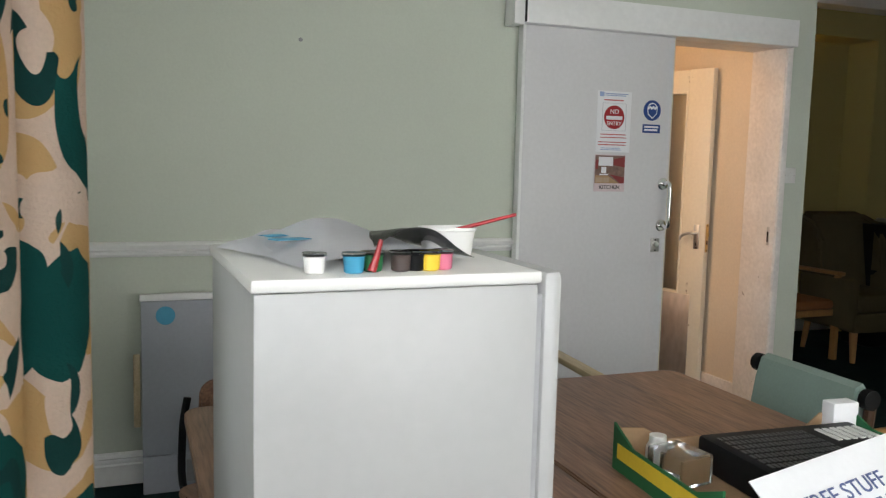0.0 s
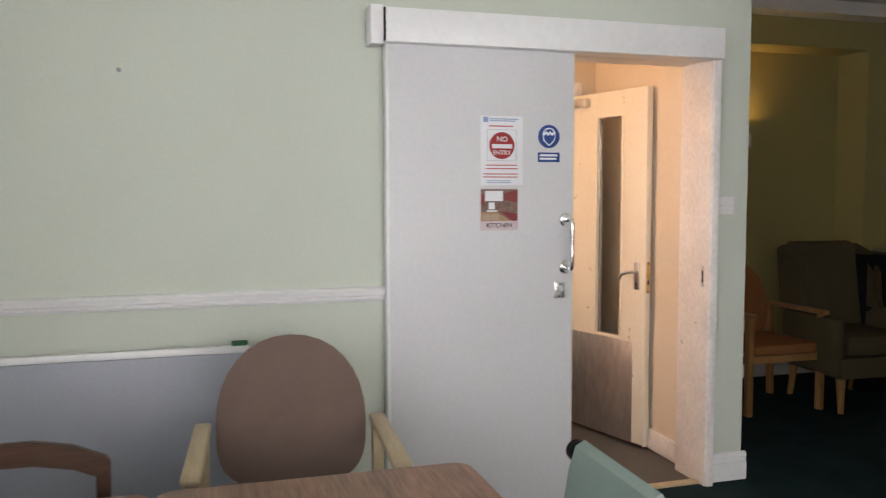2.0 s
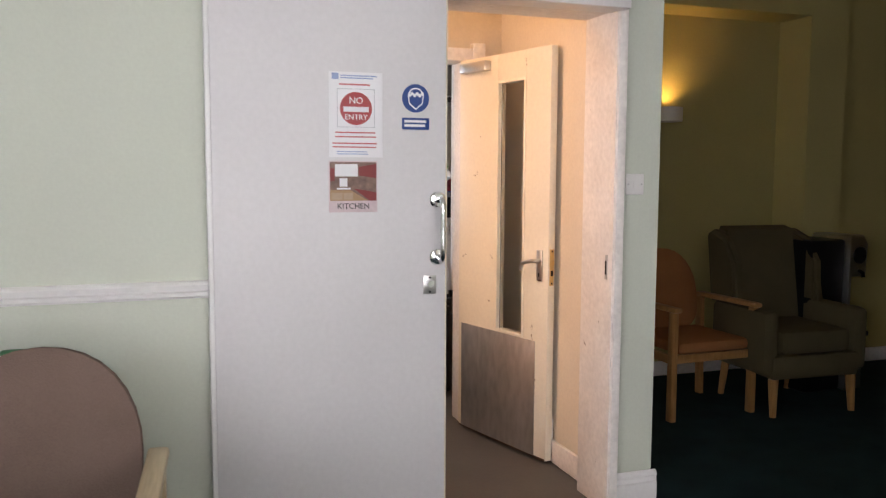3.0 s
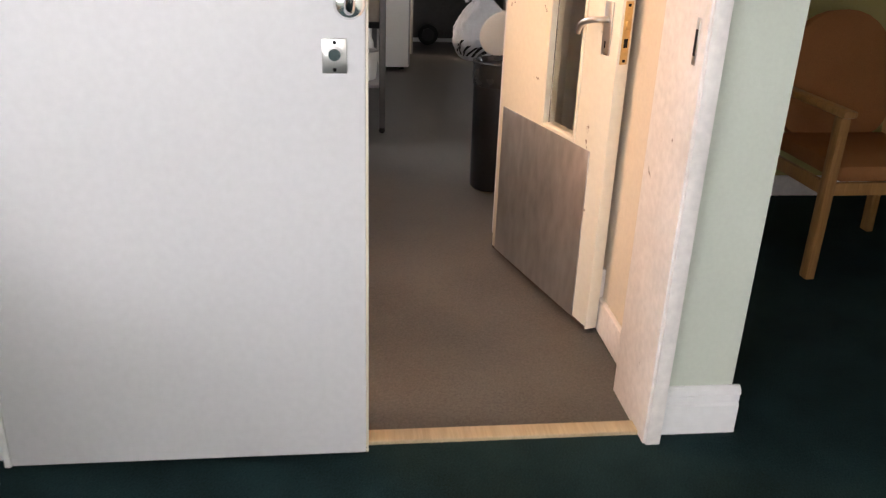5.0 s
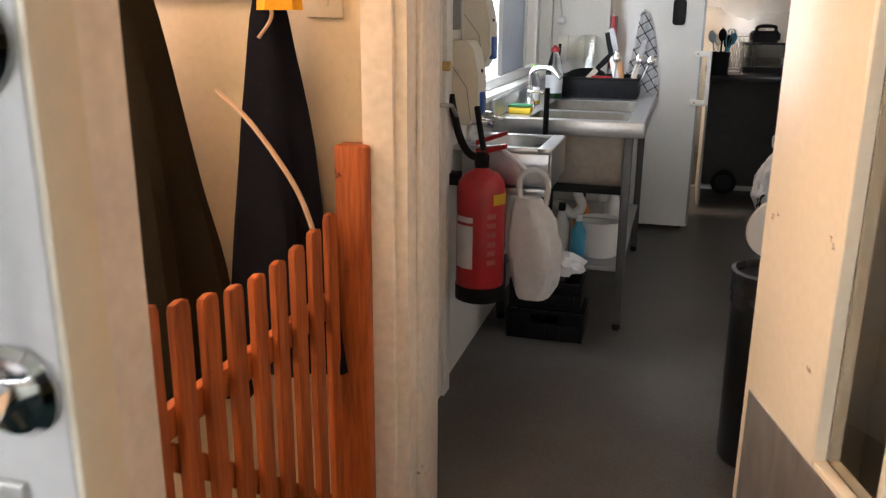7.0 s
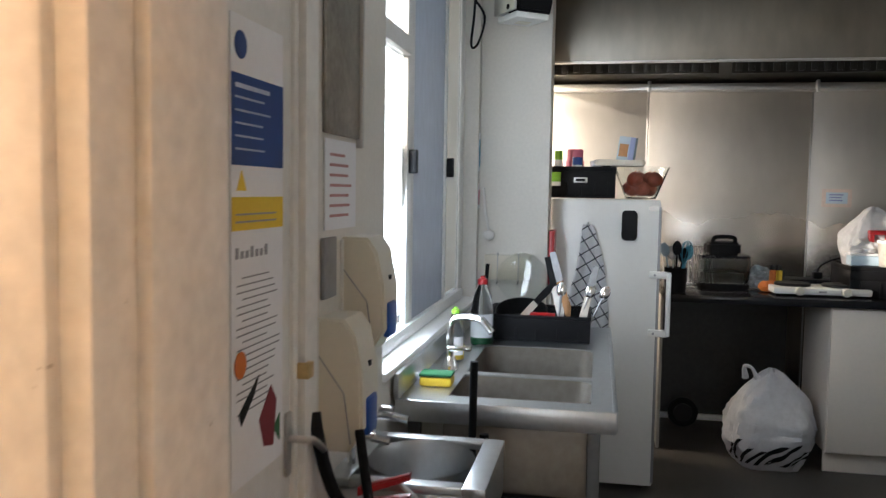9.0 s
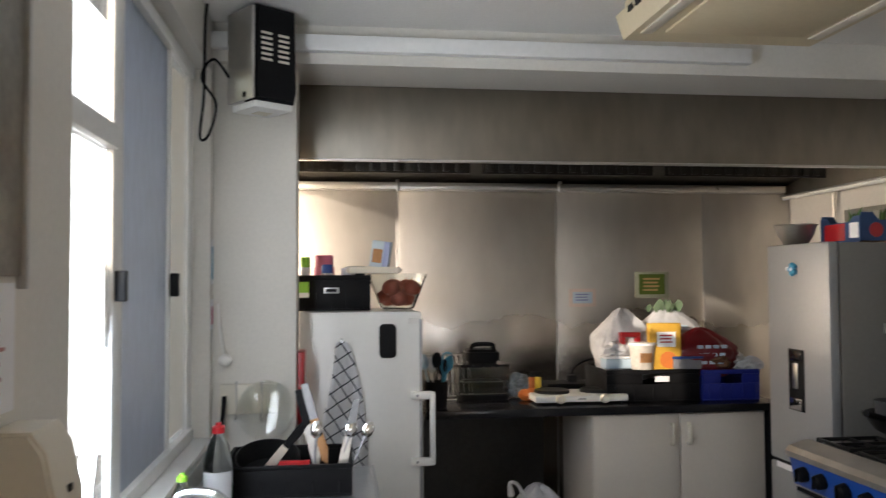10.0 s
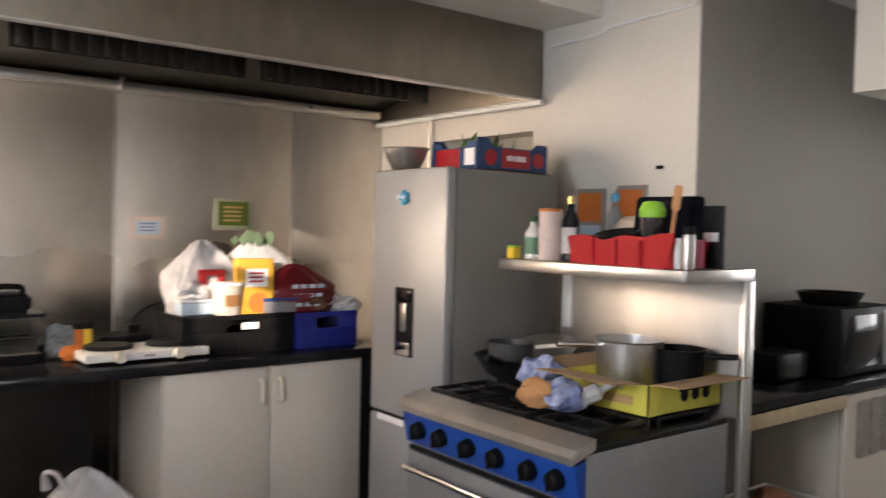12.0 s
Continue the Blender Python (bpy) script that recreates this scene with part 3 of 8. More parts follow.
setting("door_frame_head", box(DOOR_L - 0.03, DOOR_R + 0.03, WY0 + 0.004, WY1 + 0.02, DOOR_H - 0.02, DOOR_H + 0.01, 0.003), M_JAMB, "white door lining head", "door frame")

# doorway lining of the kitchen door
bm = box(3.655, 3.70, KY0 - 0.03, KY1 + 0.05, 0, 2.03, 0.003)
bx(bm, 3.60, 3.672, KY0 - 0.045, KY0 + 0.002, 0, 2.09, 0.004)
bx(bm, 3.70, 3.715, KY0 + 0.03, KY1 + 0.05, 0, 2.03, 0.003)
setting("kitchen_door_frame", bm, M_JAMB, "chipped cream door frame with a rebate", "door frame")
bm = box(4.47, 4.51, KY0 - 0.03, KY1 + 0.03, 0, 2.03, 0.003)
bx(bm, 4.51, 4.58, KY0 - 0.045, KY0 + 0.002, 0, 2.09, 0.004)
setting("kitchen_door_frame_right", bm, M_JAMB, "cream door frame on the hinge side", "door frame")
setting("kitchen_door_frame_head", box(3.60, 4.58, KY0 - 0.04, KY1 + 0.03, 1.995, 2.06, 0.004), M_JAMB, "cream door frame head", "door frame")


def window(name, label, x, y0, y1, z0, z1, posts, rails, panes, deep=0.03):
    """A framed window in a wall along y."""
    w = tagged(new(name), label, "window", "", "structure")
    bm = bm_new()
    f = 0.045
    for a, b in [(y0, y0 + f), (y1 - f, y1)] + [(p - q / 2, p + q / 2) for p, q in posts]:
        bx(bm, x - deep, x + deep, a, b, z0, z1, 0.003)
    for a, b in [(z0, z0 + f), (z1 - f, z1)]:
        bx(bm, x - 0.028, x + 0.028, y0 + f, y1 - f, a, b, 0.004)
    part("window_frame", bm, M_WHITE, w)
    for a, b, z in rails:
        part("glazing_bar", box(x - 0.026, x + 0.026, a, b, z - 0.03, z + 0.03, 0.004), M_WHITE, w)
    for a, b, c, d, m in panes:
        p = part("pane", box(x - 0.004, x + 0.004, a, b, c, d), m, w)
        p.visible_shadow = m is not M_GLASS
    return w


w = window("window_1", "white framed kitchen window, one half obscured", 3.42, 7.03, 8.73, 1.0, 2.45,
           [(7.62, 0.10), (8.285, 0.035), (8.665, 0.05)], [(7.08, 7.57, 1.98)],
           [(7.075, 7.57, 1.045, 1.95, M_GLASS), (7.075, 7.57, 2.01, 2.405, M_GLASS), (7.67, 8.267, 1.045, 2.405, M_FROST), (8.303, 8.638, 1.045, 2.405, M_GLASS)], 0.013)
for yy in (7.60, 8.30):
    part("window_latch", box(3.433, 3.462, yy - 0.014, yy + 0.014, 1.56, 1.64, 0.004), M_BLACK, w, "black window latch")
part("window_sill", box(3.38, 3.512, 7.02, 8.74, 0.975, 0.998, 0.004), M_WHITE, w)
w = window("window_2", "white framed kitchen window beside the steel wall", 3.40, 9.42, 10.43, 1.17, 2.34, [], [],
           [(9.465, 10.385, 1.215, 2.295, M_GLASS)])
w = window("window_5", "white framed lobby window", 2.46, 4.505, 5.255, 1.005, 2.195, [], [], [(4.55, 5.21, 1.05, 2.15, M_GLASS)])
w = window("window_3", "white framed dining room window", 0.80, -1.08, 1.30, 0.87, 2.28, [(0.1, 0.06)], [], [(-1.03, 0.07, 0.92, 2.23, M_GLASS), (0.13, 1.25, 0.92, 2.23, M_GLASS)])
w = tagged(new("window_4"), "white framed dining room window", "window", "", "structure")
bm = bm_new()
for a, b in ((1.76, 1.82), (3.29, 3.35), (4.82, 4.88)):
    bx(bm, a, b, -2.53, -2.47, 0.87, 2.28, 0.004)
for a, b in ((0.87, 0.92), (2.23, 2.28)):
    bx(bm, 1.82, 4.82, -2.528, -2.472, a, b, 0.004)
part("window_frame", bm, M_WHITE, w)
for a, b in ((1.82, 3.29), (3.35, 4.82)):
    p = part("pane", box(a, b, -2.504, -2.496, 0.92, 2.23), M_GLASS, w)
    p.visible_shadow = False
# unseen window and glowing backdrop, added along with the east fill lamp
w = window("window_6", "white framed window added unseen at the kitchen's far end", 9.60, 6.45, 7.55, 1.06, 2.29, [(7.0, 0.05)], [], [(6.495, 6.975, 1.105, 2.245, M_GLASS), (7.025, 7.505, 1.105, 2.245, M_GLASS)])
setting("backdrop_east", box(11.5, 11.52, 4.0, 10.0, -0.3, 4.0), M_DAY, "pale bright backdrop added beyond the unseen kitchen window", "backdrop")
setting("backdrop_west", box(-0.62, -0.60, -3.5, 2.2, -0.3, 3.2), M_DAY, "pale bright daylight beyond the dining window", "backdrop")
setting("backdrop_south", box(-0.5, 8.6, -4.02, -4.0, -0.5, 4.2), M_DAY, "pale bright daylight beyond the dining window", "backdrop")
setting("backdrop_north", box(-9.0, 3.2, 15.0, 15.05, -0.3, 7.0), M_DAY, "pale bright haze beyond the kitchen windows", "backdrop")
# unseen sun blocker; the taller part stops a streak on the pier
bm = box(-0.90, -0.66, 2.4, 7.8, -0.3, 2.88)
bx(bm, -0.93, -0.63, 3.90, 4.95, -0.3, 4.1)
setting("sun_cutoff_wall", bm, M_KWALL, "pale unseen wall added outside to cut the low sun", "garden wall")
setting("ground", box(-400, 400, -400, 400, -0.4, -0.30), mat("pale_paving", (0.30, 0.29, 0.27), 0.8, 0, 0.2, 0.5, 8, 0.1), "pale paved ground outside", "ground")

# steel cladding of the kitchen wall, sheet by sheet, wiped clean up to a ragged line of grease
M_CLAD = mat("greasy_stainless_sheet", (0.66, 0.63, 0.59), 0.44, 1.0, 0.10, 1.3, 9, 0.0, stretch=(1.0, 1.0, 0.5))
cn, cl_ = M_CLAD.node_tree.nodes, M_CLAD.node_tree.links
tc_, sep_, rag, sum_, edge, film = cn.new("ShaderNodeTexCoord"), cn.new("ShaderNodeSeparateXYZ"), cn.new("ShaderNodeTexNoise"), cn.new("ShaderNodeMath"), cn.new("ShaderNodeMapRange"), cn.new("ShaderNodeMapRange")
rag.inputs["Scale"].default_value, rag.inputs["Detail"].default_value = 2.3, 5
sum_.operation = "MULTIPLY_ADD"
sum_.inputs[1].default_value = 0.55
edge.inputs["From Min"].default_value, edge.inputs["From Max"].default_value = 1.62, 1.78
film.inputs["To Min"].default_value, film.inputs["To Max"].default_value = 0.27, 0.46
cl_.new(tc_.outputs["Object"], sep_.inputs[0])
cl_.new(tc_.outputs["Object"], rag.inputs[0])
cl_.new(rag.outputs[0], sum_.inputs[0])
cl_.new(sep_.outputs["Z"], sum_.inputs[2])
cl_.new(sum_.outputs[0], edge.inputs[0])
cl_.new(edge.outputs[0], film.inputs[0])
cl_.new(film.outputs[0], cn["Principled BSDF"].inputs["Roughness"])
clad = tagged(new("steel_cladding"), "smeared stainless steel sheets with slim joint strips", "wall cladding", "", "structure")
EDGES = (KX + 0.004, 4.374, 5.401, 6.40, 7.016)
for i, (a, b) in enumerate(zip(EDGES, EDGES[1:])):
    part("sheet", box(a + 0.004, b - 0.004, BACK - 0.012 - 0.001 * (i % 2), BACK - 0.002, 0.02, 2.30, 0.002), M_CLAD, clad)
for x in EDGES[1:-1]:
    part("joint_strip", box(x - 0.005, x + 0.005, BACK - 0.016, BACK - 0.003, 0.02, 2.30, 0.002), M_SATIN, clad)

# ---- doors ----
def rosette_handle(parent, m):
    """A D-shaped pull bar on two round roses; local z up, y out of the door."""
    h = part("pull_handle", tube(arc([(0, -0.012, 0.105), (0, -0.05, 0.112), (0, -0.066, 0.09), (0, -0.066, 0.0), (0, -0.066, -0.09), (0, -0.05, -0.112), (0, -0.012, -0.105)], 5), 0.0105, 14), M_CHROME, parent, "polished chrome pull handle", m)
    for z in (0.106, -0.106):
        r = lathe([(0.030, 0.0), (0.031, 0.004), (0.026, 0.010), (0.014, 0.012), (0.0, 0.012)], 24)
        bmesh.ops.rotate(r, cent=(0, 0, 0), matrix=Matrix.Rotation(radians(90), 3, "X"), verts=r.verts)
        bmesh.ops.translate(r, vec=(0, -0.001, z), verts=r.verts)
        part("rose", r, M_CHROME, h)
    return h


def disc(bm, cx, cz, r, y0, y1, n=28):
    return prism([(cx + r * math.cos(2 * math.pi * i / n), cz + r * math.sin(2 * math.pi * i / n)) for i in range(n)], y1 - y0, "y", y0, bm=bm)


def stripes(bm, x0, x1, z_top, lines, gap, h, y0, y1, rnd=3, ragged=0.3):
    """Bars for lines of small print."""
    rr = random.Random(rnd)
    for i in range(lines):
        bx(bm, x0, x1 - (x1 - x0) * ragged * rr.random(), y0, y1, z_top - i * gap - h, z_top - i * gap)
    return bm


sd = thing("sliding_door", "white flush sliding door with a chrome pull handle, half open", "door", 3.49, 4.12, 0)
leaf = part("leaf", box(-0.42, 0.415, 0.0, 0.042, 0.012, 2.06, 0.003), M_DOOR, sd)
part("edge_lipping", box(0.4155, 0.421, 0.001, 0.041, 0.013, 2.055, 0.001), M_CREAM, sd, "bare chipped wooden door edge")
part("edge_trim", box(-0.436, -0.4205, -0.006, 0.044, 0.012, 2.06, 0.002), M_WHITE, sd)
rosette_handle(sd, pose(0.383, 0, 1.195))
lk = part("lock_plate", box(0.328, 0.378, -0.006, 0.0, 0.952, 1.022, 0.002), M_SATIN, sd, "satin metal bathroom lock plate")
part("turn_knob", disc(None, 0.353, 0.992, 0.012, -0.022, -0.006), M_CHROME, lk)
part("indicator", prism([(0.353 + 0.019 * math.cos(radians(a)), 0.990 + 0.019 * math.sin(radians(a))) for a in range(20, 165, 12)] + [(0.353 + 0.011 * math.cos(radians(a)), 0.990 + 0.011 * math.sin(radians(a))) for a in range(160, 15, -12)], 0.002, "y", -0.008), M_APPL, lk)
for z in (0.960, 1.014):
    part("screw", disc(None, 0.353, z, 0.004, -0.008, -0.006, 10), M_BLACK, lk)

pel = tagged(new("door_pelmet"), "white boxed pelmet over the sliding door track", "pelmet", "", "structure")
part("pelmet_board", box(3.043, 4.640, 4.062, 4.178, 2.035, 2.172, 0.002), M_WHITE, pel)
part("pelmet_joint", box(3.039, 3.045, 4.060, 4.178, 2.037, 2.170), M_BLACK, pel)
part("pelmet_end", box(2.984, 3.037, 4.066, 4.172, 2.025, 2.180, 0.002), M_WHITE, pel, "loose end piece with a dark gap", pose(0, 0, 0, 0, 0, 0))

# posters on the sliding door
F = 4.12
po = thing("no_entry_poster", "laminated white notice with a red no entry disc", "poster", 3.567, F, 1.603)
part("sheet", box(-0.097, 0.097, -0.003, 0, -0.149, 0.149, 0.001), M_PAPER, po)
bm = disc(None, 0.0, 0.022, 0.058, -0.0045, -0.003)
part("red_disc", bm, M_RED, po)
part("white_bar", box(-0.046, 0.046, -0.0058, -0.0045, 0.010, 0.028), M_PAPER, po)
bm = box(-0.068, 0.068, -0.0042, -0.003, 0.089, 0.091)
bx(bm, -0.068, 0.068, -0.0042, -0.003, -0.044, -0.042)
bx(bm, -0.068, -0.066, -0.0042, -0.003, -0.042, 0.089)
bx(bm, 0.066, 0.068, -0.0042, -0.003, -0.042, 0.089)
part("border", bm, mat("grey_print", (0.55, 0.55, 0.58), 0.7), po)
T = pose(0, 0, 0, 90, 0, 0)
lettering("word_no", "NO", 0.032, M_PAPER, po, pose(0, -0.0052, 0.049) @ T)
lettering("word_entry", "ENTRY", 0.027, M_PAPER, po, pose(0, -0.0052, -0.009) @ T)
bm = stripes(bm_new(), -0.06, 0.06, 0.108, 1, 0.02, 0.005, -0.0042, -0.003)
stripes(bm, -0.075, 0.075, -0.060, 2, 0.015, 0.0042, -0.0042, -0.003, 4, 0.15)
stripes(bm, -0.085, 0.085, -0.098, 2, 0.013, 0.0042, -0.0042, -0.003, 5, 0.1)
tagged(part("red_print", bm, mat("soft_red_print", (0.55, 0.10, 0.12), 0.7), po), kind="stuff")
bm = stripes(bm_new(), -0.055, 0.085, 0.138, 2, 0.008, 0.004, -0.0042, -0.003)
stripes(bm, -0.07, 0.05, -0.128, 2, 0.008, 0.003, -0.0042, -0.003, 7)
bx(bm, -0.086, -0.062, -0.0042, -0.003, 0.122, 0.144)
tagged(part("blue_print", bm, mat("faint_blue_print", (0.30, 0.38, 0.60), 0.7), po), kind="stuff")

kp = thing("kitchen_poster", "small picture of a red kitchen with a printed caption", "poster", 3.556, F, 1.350)
part("sheet", box(-0.088, 0.088, -0.0025, 0, -0.091, 0.091, 0.001), mat("pale_pink_card", (0.70, 0.58, 0.60), 0.6), kp)
part("photo", box(-0.084, 0.084, -0.0035, -0.0025, -0.050, 0.087), mat("photo_brown_wall", (0.22, 0.13, 0.10), 0.5, 0, 0.5, 14, 60, 0.0), kp)
bm = prism([(-0.084, -0.012), (-0.012, -0.012), (0.055, -0.050), (-0.084, -0.050)], 0.001, "y", -0.0048)
part("photo_worktop", bm, M_CARD, kp)
bm = box(-0.080, -0.040, -0.0056, -0.0049, -0.046, -0.022)
bx(bm, -0.036, -0.002, -0.0056, -0.0049, -0.046, -0.022)
part("photo_drawers", bm, mat("photo_tan", (0.46, 0.33, 0.22), 0.5), kp)
bm = prism([(0.020, 0.070), (0.084, 0.082), (0.084, 0.030), (0.020, 0.040)], 0.001, "y", -0.0048)
bx(bm, -0.084, -0.068, -0.0046, -0.0036, 0.020, 0.065)
prism([(0.0, -0.006), (0.084, -0.020), (0.084, -0.050), (0.060, -0.050)], 0.001, "y", -0.0048, bm=bm)
tagged(part("photo_red_units", bm, mat("photo_red", (0.24, 0.03, 0.03), 0.5), kp), kind="stuff")
bm = box(-0.050, -0.022, -0.0056, -0.0048, 0.000, 0.030)
bx(bm, -0.066, 0.016, -0.0045, -0.0036, 0.036, 0.080)
bx(bm, -0.060, -0.010, -0.0055, -0.0049, -0.010, -0.004)
part("photo_white", bm, M_PAPER, kp)
lettering("caption", "KITCHEN", 0.028, M_BLACK, kp, pose(0, -0.004, -0.070) @ T)

bs = thing("head_covering_sign", "round blue safety sign with a white head outline", "safety sign", 3.788, F, 1.668)
part("blue_disc", disc(None, 0, 0, 0.051, -0.0025, 0), M_SIGNBLUE, bs)
part("blue_panel", box(-0.052, 0.052, -0.0025, 0, -0.112, -0.070, 0.001), M_SIGNBLUE, bs)
hd = [(0.030 * math.cos(radians(a)), 0.008 + 0.030 * math.sin(radians(a))) for a in range(0, 181, 15)] + [(-0.026, -0.020), (0.0, -0.042), (0.026, -0.020)]
hi = [(x * 0.86, 0.0 + z * 0.86) for x, z in hd]
part("head_outline", prism(hd, 0.001, "y", -0.0036), M_PAPER, bs)
part("head_fill", prism(hi, 0.001, "y", -0.0044), M_SIGNBLUE, bs)
bm = bm_new()
for i in range(6):
    disc(bm, -0.024 + i * 0.0096, 0.010 + 0.006 * (i % 2), 0.0065, -0.0052, -0.0044, 10)
part("hair_net", bm, M_PAPER, bs)
bm = stripes(bm_new(), -0.043, 0.043, -0.078, 2, 0.015, 0.009, -0.0034, -0.0025, 3, 0.15)
part("white_print", bm, M_PAPER, bs)

# the inner door, standing open into the lobby
idoor = thing("kitchen_door", "cream glazed door with a metal kick plate, standing open", "door", 4.458, 5.415, 0, -74.6)
W = 0.72
G0, G1, GZ0, GZ1 = 0.335, 0.53, 0.605, 1.845
bm = box(0.0, G0 - 0.012, -0.021, 0.021, 0.012, 1.99, 0.003)
bx(bm, G1 + 0.012, W, -0.021, 0.021, 0.012, 1.99, 0.003)
bx(bm, G0 - 0.012, G1 + 0.012, -0.0205, 0.0205, 0.012, GZ0 - 0.012)
bx(bm, G0 - 0.012, G1 + 0.012, -0.0205, 0.0205, GZ1 + 0.012, 1.989)
part("leaf", bm, M_CREAM, idoor)
bm = box(G0 - 0.014, G0, -0.026, 0.026, GZ0 - 0.014, GZ1 + 0.014, 0.003)
bx(bm, G1, G1 + 0.014, -0.026, 0.026, GZ0 - 0.014, GZ1 + 0.014, 0.003)
bx(bm, G0, G1, -0.026, 0.026, GZ0 - 0.014, GZ0, 0.003)
bx(bm, G0, G1, -0.026, 0.026, GZ1, GZ1 + 0.014, 0.003)
part("glazing_bead", bm, M_CREAM, idoor)
part("pane", box(G0, G1, -0.004, 0.004, GZ0, GZ1), M_GLASS, idoor)
part("kick_plate", box(0.03, 0.635, -0.0245, -0.021, 0.02, 0.588, 0.0008), M_KICKPLATE, idoor, "scratched grey metal kick plate")
part("scuffed_foot", box(0.004, W - 0.004, -0.0225, -0.0205, 0.013, 0.022), M_DARKWOOD, idoor)
for sgn, nm in ((-1, "lever_handle"), (1, "lever_handle_rear")):
    hp = part(nm, box(0.642, 0.682, sgn * 0.021, sgn * 0.028, 0.885, 1.035, 0.003), M_SATIN, idoor, "satin lever handle on a long plate")
    part("lever", tube(arc([(0.662, sgn * 0.028, 0.985), (0.662, sgn * 0.058, 0.985), (0.64, sgn * 0.064, 0.982), (0.585, sgn * 0.064, 0.965), (0.560, sgn * 0.060, 0.935)], 5), 0.009, 12), M_SATIN, hp)
    part("keyhole", box(0.659, 0.665, sgn * 0.0282, sgn * 0.0292, 0.905, 0.925), M_BLACK, hp)
lp = part("latch_plate", box(W, W + 0.003, -0.012, 0.012, 0.868, 1.042, 0.0008), M_BRASS, idoor, "worn brass lock face")
part("latch_bolt", box(W + 0.003, W + 0.012, -0.007, 0.007, 0.965, 0.990, 0.002), M_BRASS, lp)
part("dead_bolt", box(W + 0.0025, W + 0.0045, -0.006, 0.006, 0.915, 0.940), M_BLACK, lp)
for z in (0.878, 1.032):
    part("screw", box(W + 0.0025, W + 0.0042, -0.004, 0.004, z - 0.004, z + 0.004), M_BLACK, lp)
cl = part("door_closer", box(0.05, 0.27, -0.065, -0.021, 1.915, 1.965, 0.006), M_SATIN, idoor, "satin overhead door closer")

st = thing("strike_plate", "metal strike plate in the scuffed door lining", "strike plate", DOOR_R, 4.17, 1.02)
part("plate", box(-0.003, 0.0, -0.009, 0.009, -0.050, 0.050, 0.0008), M_SATIN, st)
part("slot", box(-0.0042, -0.003, -0.005, 0.005, -0.030, 0.026), M_BLACK, st)


def wall_switch(label, m, material=M_IVORY):
    s = tagged(new("light_switch"), label, "light switch")
    s.matrix_basis = m
    part("plate", box(-0.043, 0.043, -0.009, 0, -0.043, 0.043, 0.004), material, s)
    part("rocker", box(-0.011, 0.011, -0.013, -0.009, -0.018, 0.018, 0.003), material, s)
    for x in (-0.031, 0.031):
        part("screw", disc(None, x, 0, 0.004, -0.0105, -0.009, 10), M_SATIN, s)
    return s


wall_switch("white plastic light switch on the pale green wall", pose(4.745, WY0, 1.357), M_APPL)
wall_switch("cream plastic light switch on the peach wall", pose(3.505, KY0, 1.352))

# ---- lobby: gate, coats ----
def gate():
    g = thing("picket_gate", "orange-stained wooden picket gate folded back beside the doorway", "gate", 3.575, 5.405, 0)
    part("gate_post", box(-0.030, 0.044, -0.03, 0.03, 0.0, 1.045, 0.006), M_PINE, g)
    rz = 268
    d = Vector((math.cos(radians(rz)), math.sin(radians(rz)), 0))
    base = Matrix.Translation((-0.022, -0.03, 0)) @ Matrix.Rotation(radians(rz), 4, "Z")
    n = 9
    for i in range(n):
        x = 0.045 + i * 0.078
        u = i / (n - 1)
        top = 0.905 - 0.045 * math.sin(math.pi * u)
        o = [(x - 0.0215, 0.035), (x + 0.0215, 0.035), (x + 0.0215, top - 0.016), (x + 0.018, top - 0.004), (x, top), (x - 0.018, top - 0.004), (x - 0.0215, top - 0.016)]
        part("picket", prism(o, 0.016, "y", -0.008, 0.002), M_PINE, g, "", base)
    for z in (0.13, 0.66):
        part("rail", box(0.0, 0.71, -0.030, -0.008, z, z + 0.055, 0.003), M_PINE, g, "", base)
    part("brace", prism([(0.02, 0.19), (0.09, 0.19), (0.69, 0.655), (0.62, 0.655)], 0.018, "y", -0.028, 0.002), M_PINE, g, "", base)
    return g


gate()
solid("floor_batten", prism([(3.50, 5.02), (3.545, 5.00), (3.61, 5.30), (3.655, 5.32), (3.65, 5.38), (3.565, 5.37)], 0.055, "z", 0.0, 0.005), M_JAMB, "chipped cream wooden batten on the lobby floor", "batten")
solid("floor_strip", prism([(3.57, 5.00), (3.64, 5.00), (3.685, 5.30), (3.625, 5.295)], 0.012, "z", 0.0, 0.003), M_BLACK, "dark rubber strip on the lobby floor", "floor strip")
rail = thing("coat_rack", "white painted board with wire coat hooks on the wall", "coat rack", 3.11, KY0, 1.43)
part("board", box(-0.50, 0.235, -0.022, 0, -0.080, 0.038, 0.004), M_WHITE, rail)
part("shelf_board", box(-0.50, 0.205, -0.022, 0, 0.090, 0.19, 0.005), M_WHITE, rail)
for i in range(4):
    x = -0.30 + i * 0.16
    part("hook", tube(arc([(x, -0.024, 0.02), (x, -0.06, 0.0), (x, -0.065, -0.03), (x, -0.03, -0.035), (x, -0.028, -0.055), (x, -0.055, -0.068), (x, -0.075, -0.045)], 4), 0.0045, 8), M_IVORY, rail)


